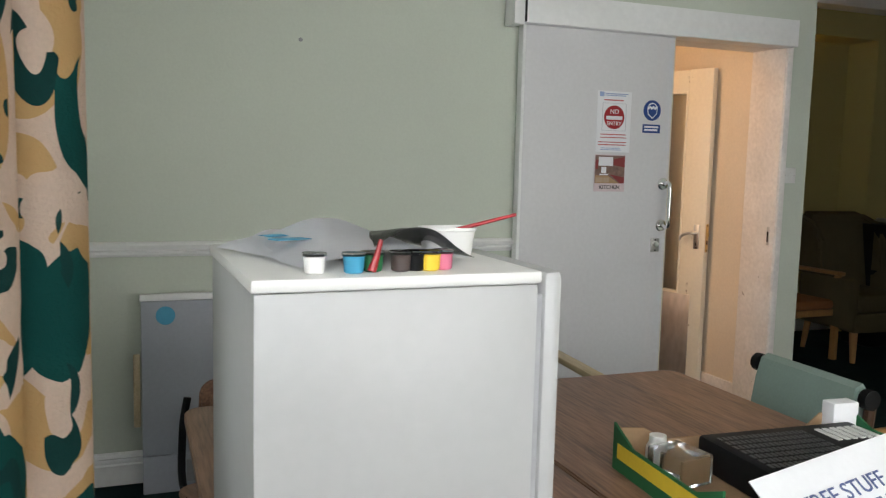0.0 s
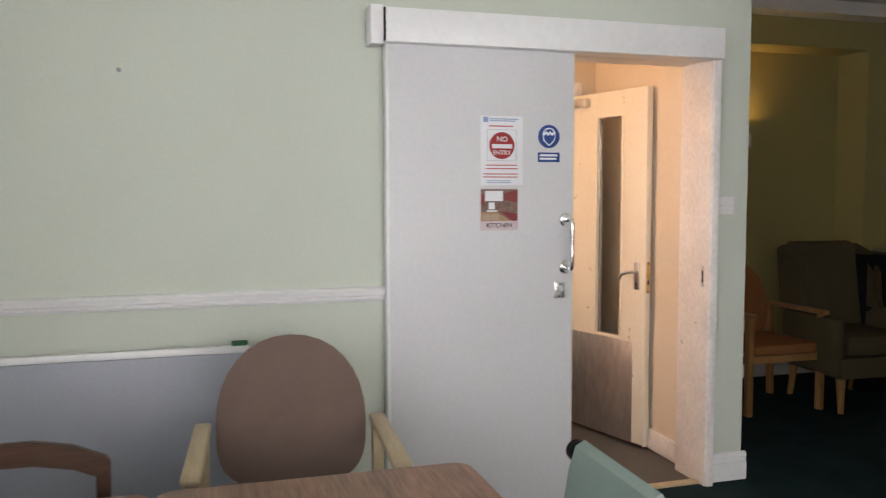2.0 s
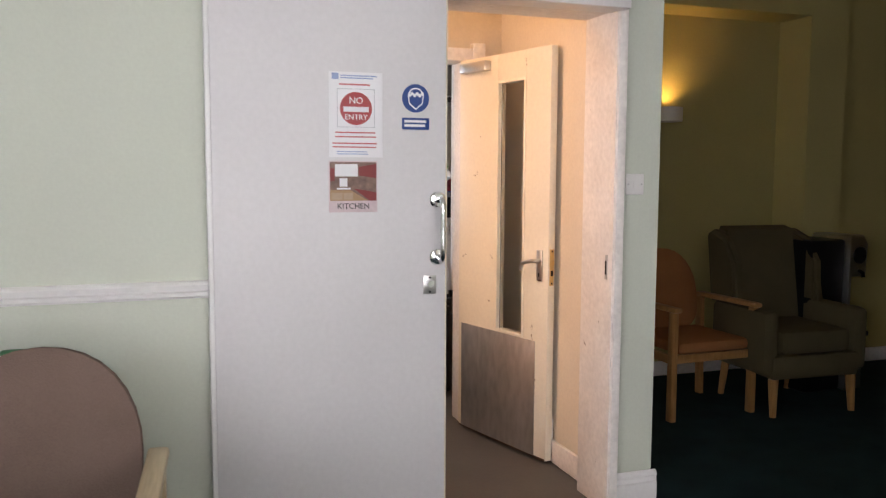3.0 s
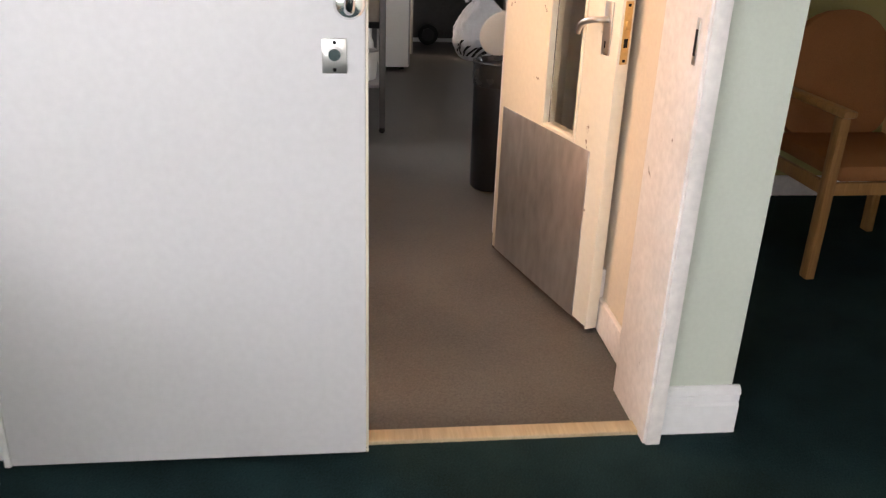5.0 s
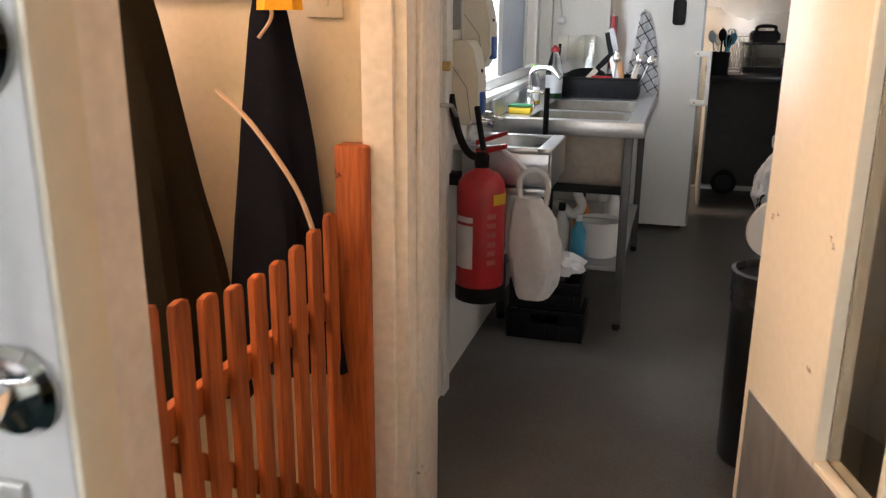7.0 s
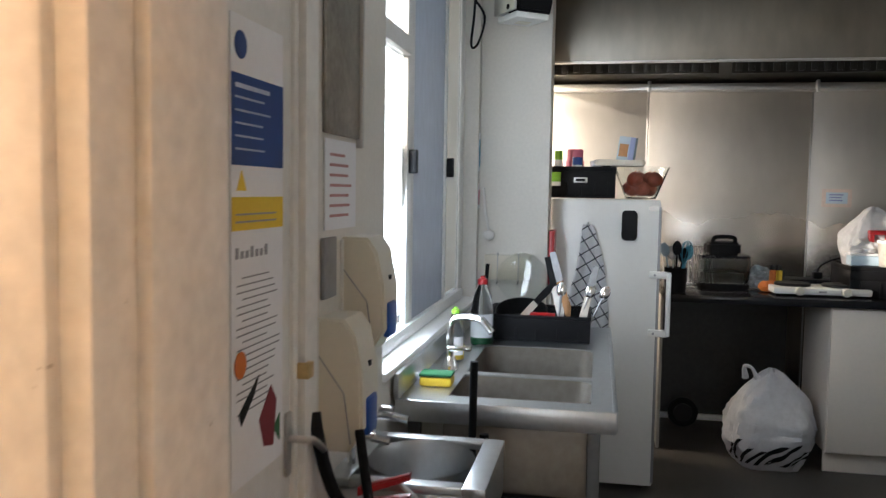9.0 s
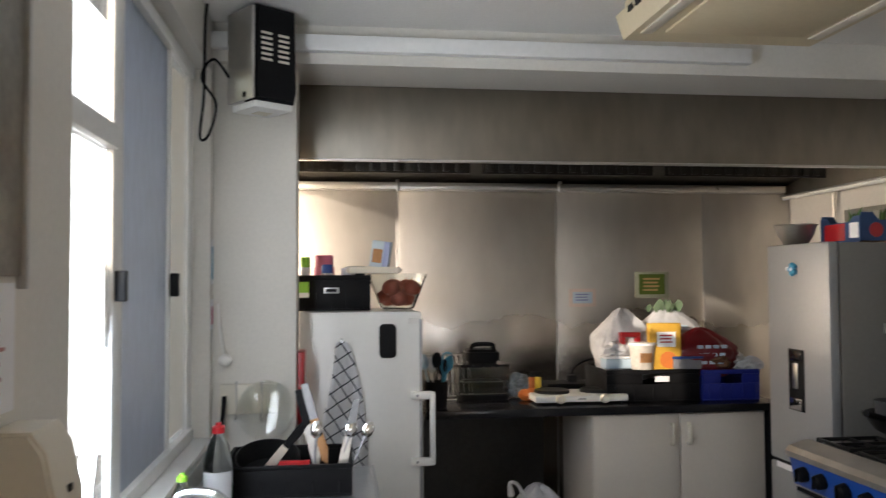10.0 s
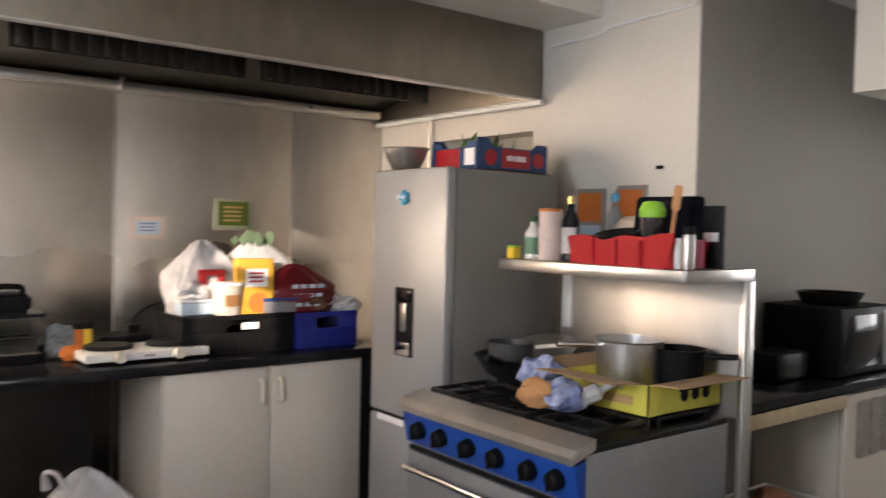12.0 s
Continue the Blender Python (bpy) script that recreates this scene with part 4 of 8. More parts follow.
def draped(name, material, label, category, x, y, z_top, z_bot, w_top, w_bot, deep, seed, trim=None):
    """A hanging garment with folds."""
    g = thing(name, label, category, x, y, 0)
    bm = bm_new()
    nz, na = 16, 26
    rings = []
    for j in range(nz + 1):
        t = j / nz
        z = z_top + (z_bot - z_top) * t
        w = w_top + (w_bot - w_top) * (t ** 0.75)
        ring = []
        for i in range(na):
            a = 2 * math.pi * i / na
            fold = 1 + 0.16 * (0.3 + t) * math.sin(5 * a + seed + 1.2 * t) + 0.10 * noise.noise(Vector((math.cos(a) * 2, math.sin(a) * 2, t * 4 + seed)))
            ring.append(bm.verts.new((0.5 * w * math.cos(a) * fold, 0.5 * deep * math.sin(a) * fold * (0.45 + 0.55 * t), z)))
        rings.append(ring)
    for a, b in zip(rings, rings[1:]):
        for i in range(na):
            bm.faces.new((a[i], a[(i + 1) % na], b[(i + 1) % na], b[i]))
    bm.faces.new(rings[0])
    bm.faces.new(list(reversed(rings[-1])))
    bmesh.ops.recalc_face_normals(bm, faces=bm.faces)
    part("cloth", bm, material, g)
    return g


ap = draped("apron", M_NAVY, "dark navy apron with a beige cord hanging from a hook", "apron", 3.415, 5.36, 1.36, 0.52, 0.06, 0.27, 0.12, 1.0)
part("cord", tube(arc([(-0.10, -0.060, 1.16), (-0.03, -0.072, 1.11), (0.04, -0.078, 1.03), (0.09, -0.076, 0.95), (0.12, -0.070, 0.86)], 5), 0.0055, 8), M_TAUPE, ap)
part("neck_cord", tube(arc([(-0.01, -0.05, 1.38), (0.03, -0.045, 1.32), (0.0, -0.05, 1.27)], 5), 0.004, 8), M_TAUPE, ap)
yb_ = draped("yellow_cloth_bag", M_GOLDC, "amber yellow cloth bag hung over the coat hook", "cloth bag", 3.452, 5.335, 1.525, 1.325, 0.055, 0.088, 0.05, 4.0)
part("strap", tube(arc([(-0.02, -0.01, 1.50), (-0.045, 0.02, 1.535), (-0.06, 0.05, 1.50)], 4), 0.008, 8), M_GOLDC, yb_, "folded amber strap")
dc_ = draped("dark_coat", mat("black_brown_wool", (0.016, 0.013, 0.009), 0.95, 0, 0.3, 8, 160, 0.4, 0.1), "black-brown coat hanging from the coat rack", "coat", 3.08, 5.30, 1.43, 0.45, 0.12, 0.46, 0.20, 6.0)

part("collar", tube(arc([(-0.05, -0.05, 1.40), (0.0, -0.075, 1.37), (0.05, -0.05, 1.40)], 4), 0.016, 10), M_NAVY, dc_, "dark folded collar")
# lobby ceiling light, unseen, added around the warm fill lamp
cl = thing("lobby_light", "round white glass ceiling light added unseen in the lobby", "ceiling light", 3.55, 4.75, 2.45)
part("base", lathe([(0.10, -0.02), (0.10, 0.0)], 28), M_APPL, cl)
part("shade", lathe([(0.0, -0.10), (0.06, -0.09), (0.095, -0.05), (0.10, -0.02)], 28), M_BULBGLOW, cl).visible_shadow = False

# ---- dining room ----
def table(x0, x1, y0, y1, label):
    t = thing("dining_table", label, "table", (x0 + x1) / 2, (y0 + y1) / 2, 0, 0, "dining tables")
    w, d = (x1 - x0) / 2, (y1 - y0) / 2
    top = part("tabletop", prism(round_rect(-w, w, -d, d, 0.05), 0.028, "z", 0.717, 0.004), M_TABLE, t)
    part("apron_frame", box(-w + 0.06, w - 0.06, -d + 0.06, d - 0.06, 0.66, 0.716, 0.003), M_BLACK, t)
    for sx in (-1, 1):
        for sy in (-1, 1):
            part("leg", box(sx * (w - 0.09) - 0.022, sx * (w - 0.09) + 0.022, sy * (d - 0.09) - 0.022, sy * (d - 0.09) + 0.022, 0, 0.662, 0.004), M_BLACK, t)
    return t


table(1.450, 2.184, 1.44, 2.725, "walnut-effect dining table pushed against its twin")
table(2.190, 2.945, 1.44, 2.722, "walnut-effect dining table with rounded corners")

# small refrigerator on the table
fr = thing("mini_refrigerator", "small white refrigerator standing on the dining table", "refrigerator", 1.466, 1.535, 0.745, 1.5)
# body and door coloured darker than the top, after how light falls
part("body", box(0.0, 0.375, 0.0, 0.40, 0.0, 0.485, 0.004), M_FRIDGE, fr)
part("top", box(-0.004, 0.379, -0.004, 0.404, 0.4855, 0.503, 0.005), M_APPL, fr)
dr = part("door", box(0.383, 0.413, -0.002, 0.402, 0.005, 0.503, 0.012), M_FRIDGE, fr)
part("door_seal", box(0.375, 0.383, 0.004, 0.396, 0.01, 0.470), mat("grey_seal", (0.35, 0.35, 0.36), 0.6), fr)
part("hinge_cap", box(0.360, 0.411, 0.33, 0.395, 0.503, 0.510, 0.002), M_APPL, fr)

FT = 0.745 + 0.503


def at_fridge(u, v):
    a = radians(1.5)
    u *= 0.94
    return 1.466 + u * math.cos(a) - v * math.sin(a), 1.535 + u * math.sin(a) + v * math.cos(a)


# curled papers on the refrigerator
def curl(name, label, category, x, y, z, w, d, rise, material, rz, under=None, seed=0):
    bm = bm_new()
    nx, ny = 18, 8
    g = [[bm.verts.new((w * (i / nx - 0.5), d * (j / ny - 0.5), 0.002 + rise * (math.sin(math.pi * i / nx) ** 1.2) * ((0.40 + 0.60 * j / ny) if material is M_PAPER else (1.0 - 0.55 * j / ny)) + 0.004 * noise.noise(Vector((i * 0.3, j * 0.4, seed))))) for j in range(ny + 1)] for i in range(nx + 1)]
    fs = []
    for i in range(nx):
        for j in range(ny):
            fs.append(bm.faces.new((g[i][j], g[i + 1][j], g[i + 1][j + 1], g[i][j + 1])))
    bmesh.ops.solidify(bm, geom=fs, thickness=0.0012)
    return solid(name, bm, material, label, category, m=pose(x, y, z, 0, 0, rz))


x, y = at_fridge(0.185, 0.19)
curl("curled_sheet", "curled white paper sheet lying on the refrigerator", "paper", x, y, FT + 0.003, 0.26, 0.23, 0.044, M_PAPER, 12)
x, y = at_fridge(0.240, 0.20)
curl("dark_magazine", "dark glossy magazine under a curled sheet", "magazine", x, y, FT + 0.0015, 0.19, 0.20, 0.047, M_DARKGLASS, 8, seed=3)
x, y = at_fridge(0.135, 0.245)
curl("printed_leaflet", "white leaflet with blue and red print", "leaflet", x, y, FT + 0.004, 0.21, 0.19, 0.022, M_PAPER, 24, seed=5)
bm = box(-0.09, -0.01, -0.045, -0.02, 0.0, 0.001)
bx(bm, -0.07, 0.04, 0.01, 0.035, 0.0, 0.001)
solid("blue_printed_slip", bm, M_SKYBLUE, "slim blue printed paper slip on the leaflet", "paper", m=pose(x, y, FT + 0.027, 0, 0, 24))

tub = thing("margarine_tub", "white oval plastic tub with a red brush", "tub", *at_fridge(0.345, 0.20), FT)
o = round_rect(-0.042, 0.042, -0.028, 0.028, 0.024, 6)
bm = bm_new()
rings = []
for k, z in ((0.88, 0.0), (0.95, 0.03), (1.0, 0.046), (1.06, 0.049), (1.06, 0.054), (0.97, 0.054), (0.92, 0.012), (0.9, 0.006)):
    rings.append([bm.verts.new((a * k, b * k, z * 0.78)) for a, b in o])
for a, b in zip(rings, rings[1:]):
    for i in range(len(a)):
        bm.faces.new((a[i], a[(i + 1) % len(a)], b[(i + 1) % len(b)], b[i]))
bm.faces.new(list(reversed(rings[0])))
bm.faces.new(rings[-1])
bmesh.ops.recalc_face_normals(bm, faces=bm.faces)
part("tub_body", bm, M_APPL, tub)
part("red_brush", tube([(0.0, 0.0, 0.034), (0.105, -0.02, 0.062)], [0.0035, 0.0025], 10), M_RED, tub, "thin red plastic stick")


def paint_pot(colour, label, u, v):
    p = thing("paint_pot", label, "paint pot", *at_fridge(u, v), FT, 0, "paint pots on the refrigerator")
    part("pot", lathe([(0.010, 0.0), (0.0125, 0.002), (0.0135, 0.020), (0.0150, 0.022)], 18), colour, p)
    part("lid", lathe([(0.0152, 0.022), (0.0152, 0.026), (0.0, 0.027)], 18), M_PLASTIC, p)


paint_pot(M_APPL, "small pot of white paint with clear lid", 0.085, 0.035)
paint_pot(M_SKYBLUE, "small pot of blue paint with clear lid", 0.137, 0.030)
paint_pot(M_GREENP, "small pot of green paint with clear lid", 0.166, 0.040)
paint_pot(mat("umber_paint", (0.07, 0.05, 0.045), 0.4), "small pot of umber paint with clear lid", 0.205, 0.036)
paint_pot(M_BLACK, "small pot of black paint with clear lid", 0.227, 0.038)
paint_pot(M_YELLOW, "small pot of yellow paint with clear lid", 0.247, 0.034)
paint_pot(M_PINK, "small pot of pink paint with clear lid", 0.268, 0.040)
x, y = at_fridge(0.158, 0.018)
solid("red_clip", tube([(0, 0, 0.003), (0.006, 0, 0.02), (0.012, 0.002, 0.042)], [0.006, 0.004, 0.003], 8), M_RED, "small red plastic brush stub", "brush", m=pose(x, y, FT))


def soft_pad(outline, depth, axis, at, puff):
    """An upholstered pad: an outline with rounded faces."""
    bm = prism(outline, depth, axis, at)
    fs = [f for f in bm.faces if len(f.verts) > 4]
    for f in fs:
        r = bmesh.ops.inset_region(bm, faces=[f], thickness=0.022, depth=puff * 0.7)
        r = bmesh.ops.inset_region(bm, faces=[f], thickness=0.06, depth=puff * 0.3)
    bmesh.ops.recalc_face_normals(bm, faces=bm.faces)
    return bm


def oval(cx, cz, w, h, n=32, sq=2.3):
    out = []
    for i in range(n):
        a = 2 * math.pi * i / n
        c, s = math.cos(a), math.sin(a)
        out.append((cx + w / 2 * math.copysign(abs(c) ** (2 / sq), c), cz + h / 2 * math.copysign(abs(s) ** (2 / sq), s)))
    return out


def arched(w, z0, z1, n=32):
    """A back with nearly straight sides and a rounded head."""
    rise = (z1 - z0) * 0.58
    zc = z1 - rise
    out = []
    for i in range(n):
        a = 2 * math.pi * i / n
        c, q = math.cos(a), math.sin(a)
        p, tall = (2 / 2.15, rise) if q >= 0 else (2 / 3.2, zc - z0)
        out.append((w / 2 * math.copysign(abs(c) ** p, c), zc + tall * math.copysign(abs(q) ** p, q)))
    return out


def armchair(name, label, x, y, rz, cloth, wood, w=0.56, back_top=0.93, seat_z=0.45, arm_z=0.66, group=""):
    """Round-backed armchair with wooden arms; it faces local -y."""
    c = thing(name, label, "armchair", x, y, 0, rz, group)
    part("seat", box(-0.25, 0.25, -0.26, 0.22, seat_z - 0.07, seat_z, 0.028), cloth, c)
    tilt = Matrix.Translation((0, 0.20, seat_z)) @ Matrix.Rotation(radians(-9), 4, "X")
    part("backrest", soft_pad(arched(0.50, -0.03, back_top - seat_z + 0.02), 0.05, "y", 0.0, 0.016), cloth, c, "", tilt)
    for s in (-1, 1):
        xx = s * (w / 2 - 0.01)
        part("armrest", box(xx - 0.028, xx + 0.028, -0.29, 0.25, arm_z - 0.028, arm_z, 0.010), wood, c)
        part("front_leg", box(xx - 0.019, xx + 0.019, -0.27, -0.222, 0, arm_z - 0.029, 0.006), wood, c)
        part("rear_leg", prism([(0.19, 0.0), (0.235, 0.0), (0.26, arm_z - 0.028), (0.21, arm_z - 0.028)], 0.036, "x", xx - 0.018, 0.004), wood, c)
        part("side_rail", box(xx - 0.012, xx + 0.012, -0.23, 0.20, seat_z - 0.12, seat_z - 0.07, 0.004), wood, c)
    part("front_rail", box(-w / 2 + 0.03, w / 2 - 0.03, -0.25, -0.228, seat_z - 0.12, seat_z - 0.071, 0.004), wood, c)
    return c


armchair("round_back_armchair", "mauve-brown round-backed armchair with pale beech arms", 2.575, 3.30, -4, M_MAUVE, M_BEECH, 0.60, 0.93, 0.47, 0.665)
armchair("rust_armchair", "rust upholstered armchair with honey oak arms", 5.88, 5.36, 2, M_RUST, M_OAK, 0.58, 0.92, 0.45, 0.655)


def dark_chair(x, y, rz):
    c = thing("dark_wood_chair", "dark-stained wooden chair with an olive green seat", "chair", x, y, 0, rz)
    part("seat", box(-0.21, 0.21, -0.36, 0.05, 0.43, 0.475, 0.016), mat("olive_green_cloth", (0.115, 0.125, 0.045), 0.9, 0, 0.2, 8, 200, 0.4, 0.1), c)
    pts = [(-0.215, 0.0), (-0.14, 0.045), (-0.05, 0.068), (0.05, 0.068), (0.14, 0.045), (0.215, 0.0)]
    top = [(a, 0.785 + b * 0.75) for a, b in pts]
    bot = [(a, 0.725 + b * 0.75) for a, b in reversed(pts)]
    part("top_rail", prism(top + bot, 0.024, "y", 0.03, 0.004), M_DARKWOOD, c)
    for s in (-1, 1):
        part("rear_leg", prism([(0.03, 0.0), (0.065, 0.0), (0.055, 0.46), (0.055, 0.78), (0.03, 0.78), (0.025, 0.46)], 0.034, "x", s * 0.205 - 0.017, 0.004), M_DARKWOOD, c)
        part("front_leg", box(s * 0.19 - 0.017, s * 0.19 + 0.017, -0.35, -0.315, 0, 0.43, 0.005), M_DARKWOOD, c)
        part("side_rail", box(s * 0.19 - 0.011, s * 0.19 + 0.011, -0.315, 0.03, 0.37, 0.42, 0.003), M_DARKWOOD, c)
    return c


dark_chair(1.86, 2.86, 0)


def vinyl_chair(x, y, rz):
    """Faces local -y."""
    c = thing("sage_vinyl_chair", "sage green vinyl chair with dark wooden side frames", "chair", x, y, 0, rz)
    part("seat", box(-0.20, 0.20, -0.40, 0.02, 0.41, 0.47, 0.02), M_SAGE, c)
    bk = [(-0.03, 0.47), (0.02, 0.47), (0.065, 0.72), (0.072, 0.79), (0.055, 0.812), (0.03, 0.80), (0.012, 0.74)]
    part("backrest", prism([(a, b) for a, b in bk], 0.39, "x", -0.195, 0.008), M_SAGE, c)
    for s in (-1, 1):
        part("side_frame", tube(arc([(s * 0.212, -0.36, 0.0), (s * 0.212, -0.38, 0.40), (s * 0.212, -0.10, 0.46), (s * 0.212, 0.03, 0.55), (s * 0.212, 0.055, 0.70), (s * 0.212, 0.062, 0.785)], 6), [0.016] * 31, 12), M_DARKWOOD, c)
        part("rear_leg", tube([(s * 0.212, 0.02, 0.53), (s * 0.212, 0.08, 0.0)], 0.016, 12), M_DARKWOOD, c)
        part("end_cap", tube([(s * 0.203, 0.05, 0.775), (s * 0.228, 0.05, 0.775)], 0.028, 16), M_BLACK, c)
    return c


vinyl_chair(3.15, 2.41, -92)

# round stool drawn up to the table, standing in for a tub chair
cc = thing("stool_for_tub_chair", "round oak stool, raised rim, olive cushion, standing in for a tub chair", "stool", 3.20, 1.97, 0)
part("seat", lathe([(0.0, 0.60), (0.17, 0.60), (0.185, 0.615), (0.192, 0.70), (0.188, 0.708), (0.172, 0.708), (0.166, 0.70), (0.164, 0.63), (0.0, 0.628)], 40), M_OAK, cc)
part("cushion", lathe([(0.160, 0.629), (0.162, 0.655), (0.145, 0.672), (0.0, 0.680)], 32), mat("olive_green_cloth", (0.15, 0.16, 0.05), 0.9, 0, 0.2, 10, 160, 0.4, 0.1), cc)
for a in (40, 130, 220, 310):
    part("leg", tube([(0.11 * math.cos(radians(a)), 0.11 * math.sin(radians(a)), 0.60), (0.155 * math.cos(radians(a)), 0.155 * math.sin(radians(a)), 0.0)], [0.016, 0.013], 12), M_OAK, cc)

# walnut chair back beside the refrigerator
wc = thing("walnut_back_chair", "chair with a walnut laminate back and black frame", "chair", 1.60, 2.98, 0, 20)
part("backrest", prism(round_rect(-0.13, 0.13, 0.46, 0.775, 0.04), 0.016, "y", 0.0, 0.004), M_TABLE, wc, "", pose(0, 0, 0, 6, 0, 0))
part("seat", prism(round_rect(-0.18, 0.18, -0.38, 0.0, 0.05), 0.018, "z", 0.44, 0.004), M_TABLE, wc)
for s in (-1, 1):
    part("leg", tube(arc([(s * 0.15, -0.36, 0.0), (s * 0.15, -0.30, 0.43), (s * 0.15, -0.02, 0.435), (s * 0.14, 0.025, 0.60), (s * 0.12, 0.035, 0.70)], 5), 0.011, 10), M_BLACK, wc)
    part("rear_leg", tube([(s * 0.15, -0.05, 0.43), (s * 0.16, 0.10, 0.0)], 0.011, 10), M_BLACK, wc)

# folded table leaning on the wall
fp = thing("folded_table", "blue-grey folding table leaning against the wall", "folding table", 1.36, 4.02, 0, 0, "", -4)
part("board", box(0.0, 1.12, 0.0, 0.028, 0.16, 0.795, 0.003), M_PANEL, fp)
part("lower_board", box(0.0, 1.12, 0.004, 0.026, 0.0, 0.155, 0.003), M_PANEL, fp)
part("edge_strip", box(-0.004, 1.124, -0.006, 0.034, 0.796, 0.824, 0.004), M_WHITE, fp)
part("end_cleat", box(-0.032, -0.005, 0.006, 0.024, 0.28, 0.58, 0.006), M_BEECH, fp, "bare wooden end cleat")
part("blue_sticker", disc(None, 0.095, 0.735, 0.038, -0.0018, 0.0), M_SKYBLUE, fp, "round blue sticker")
part("label_plate", box(0.17, 0.23, 0.001, 0.004, 0.04, 0.13), M_KICK, fp)
part("hinge_clip", box(1.06, 1.12, -0.012, 0.034, 0.825, 0.842, 0.004), M_GREENP, fp, "dark green clip")

# standing pole in the corner
pl = thing("tension_pole", "grey metal pole with blue plastic collars", "pole", 0.955, 4.07, 0)
part("tube", tube([(0, 0, 0.03), (0, 0, 2.70)], 0.013, 16), M_SATIN, pl)
for z in (0.0, 0.97, 1.96):
    part("collar", lathe([(0.020, z), (0.026, z + 0.01), (0.026, z + 0.075), (0.020, z + 0.095)], 18), M_BLUE, pl)
part("ceiling_foot", lathe([(0.02, 2.70), (0.03, 2.73), (0.03, 2.75)], 18), M_BLUE, pl)

# pin in the wall
solid("wall_plug", disc(None, 2.024, 1.895, 0.009, WY0 - 0.004, WY0), M_KICK, "small grey wall plug in the green paint", "wall plug")


# printed curtain beside the window
def curtain():
    c = thing("curtain", "cream curtain with a teal and ochre scroll print", "curtain", 1.018, 1.24, 0)
    bm = bm_new()
    nx, nz = 60, 6
    L = 0.62

    def place(s, z):
        """s metres along the cloth."""
        u = s / L
        return Vector((0.265 - 0.24 * u + 0.028 * math.sin(u * 5 * math.pi * 2), 0.17 - 0.42 * u + 0.020 * math.cos(u * 5 * math.pi * 2), z))

    g = [[bm.verts.new(place(L * i / nx, 0.06 + 2.34 * j / nz)) for j in range(nz + 1)] for i in range(nx + 1)]
    fs = []
    for i in range(nx):
        for j in range(nz):
            fs.append(bm.faces.new((g[i][j], g[i + 1][j], g[i + 1][j + 1], g[i][j + 1])))
    bmesh.ops.solidify(bm, geom=fs, thickness=0.003)
    part("cloth", bm, M_CURTAIN, c)
    return c


curtain()
setting("curtain_rail", tube([(0.96, -1.3, 2.43), (0.96, 1.0, 2.43), (1.30, 1.45, 2.43)], 0.012, 12), M_WHITE, "white curtain rail", "curtain rail")

# fruit box with oddments on the table
fb = thing("fruit_box", "green and yellow cardboard fruit tray holding a radio and papers", "cardboard box", 2.27, 1.66, 0.745, -4)
part("base", box(0.0, 0.60, 0.0, 0.38, 0.0, 0.006), M_CARD, fb)
prof = [(0.0, 0.0), (0.60, 0.0), (0.60, 0.135), (0.53, 0.135), (0.49, 0.085), (0.12, 0.085), (0.07, 0.13), (0.0, 0.14)]
part("front_wall", prism([(a, b * 0.62) for a, b in prof], 0.005, "y", -0.005), M_GREENP, fb)
part("rear_wall", prism([(a, b * 0.62) for a, b in prof], 0.005, "y", 0.38), M_CARD, fb)
sp = [(0.0, 0.0), (0.38, 0.0), (0.38, 0.10), (0.30, 0.066), (0.08, 0.066), (0.0, 0.10)]
part("left_wall", prism(sp, 0.005, "x", -0.005), M_GREENP, fb)
part("right_wall", prism(sp, 0.005, "x", 0.60), M_GREENP, fb)
part("yellow_band", prism([(0.0, 0.03), (0.11, 0.03), (0.07, 0.072), (0.0, 0.078)], 0.001, "y", -0.0062), M_YELLOW, fb)
part("yellow_band_side", box(-0.0062, -0.005, 0.02, 0.36, 0.028, 0.060), M_YELLOW, fb)
bm = bm_new()
for i, w_ in enumerate((0.012, 0.016, 0.014, 0.016, 0.012, 0.014)):
    bx(bm, 0.13 + i * 0.022, 0.13 + i * 0.022 + w_, -0.0062, -0.005, 0.012, 0.032)
part("white_emblem", bm, M_PAPER, fb)
part("corner_post", box(0.535, 0.605, 0.345, 0.384, 0.0, 0.115, 0.003), M_PAPER, fb, "folded white cardboard corner")
rd = thing("radio", "black plastic radio with a mesh grille, lying in the fruit tray", "radio", 2.445, 1.735, 0.752, -3)
part("case", box(0.0, 0.40, 0.0, 0.24, 0.0, 0.072, 0.010), M_BLACK, rd)
bm = bm_new()
for i in range(18):
    for j in range(7):
        bx(bm, 0.02 + i * 0.0125, 0.028 + i * 0.0125, 0.03 + j * 0.026, 0.048 + j * 0.026, 0.072, 0.0735)
part("grille", bm, mat("dark_grey_mesh", (0.06, 0.06, 0.062), 0.5), rd)
bm = bm_new()
for i in range(6):
    bx(bm, 0.27 + i * 0.02, 0.282 + i * 0.02, 0.13, 0.20, 0.072, 0.0745)
part("keys", bm, M_APPL, rd)
fs_ = thing("free_stuff_note", "white handwritten note propped on the fruit tray", "note", 2.312, 1.555, 0.826, 5, "", -52)
part("sheet", box(-0.02, 0.36, -0.002, 0.0, -0.085, 0.085), M_PAPER, fs_, "", pose(0, 0, 0, 0, -6, 0))
ink = mat("blue_ink", (0.10, 0.13, 0.28), 0.7)
lettering("words", "FREE STUFF", 0.042, ink, fs_, pose(0.155, -0.0035, 0.030, 90, -6, 0))
bm = bm_new()
for i in range(10):
    if i % 4 != 3:
        bx(bm, 0.02 + i * 0.036, 0.042 + i * 0.036, -0.0035, -0.002, -0.035, -0.012)
tagged(part("scribble", bm, ink, fs_, "", pose(0, 0, 0, 0, -6, 0)), kind="stuff")
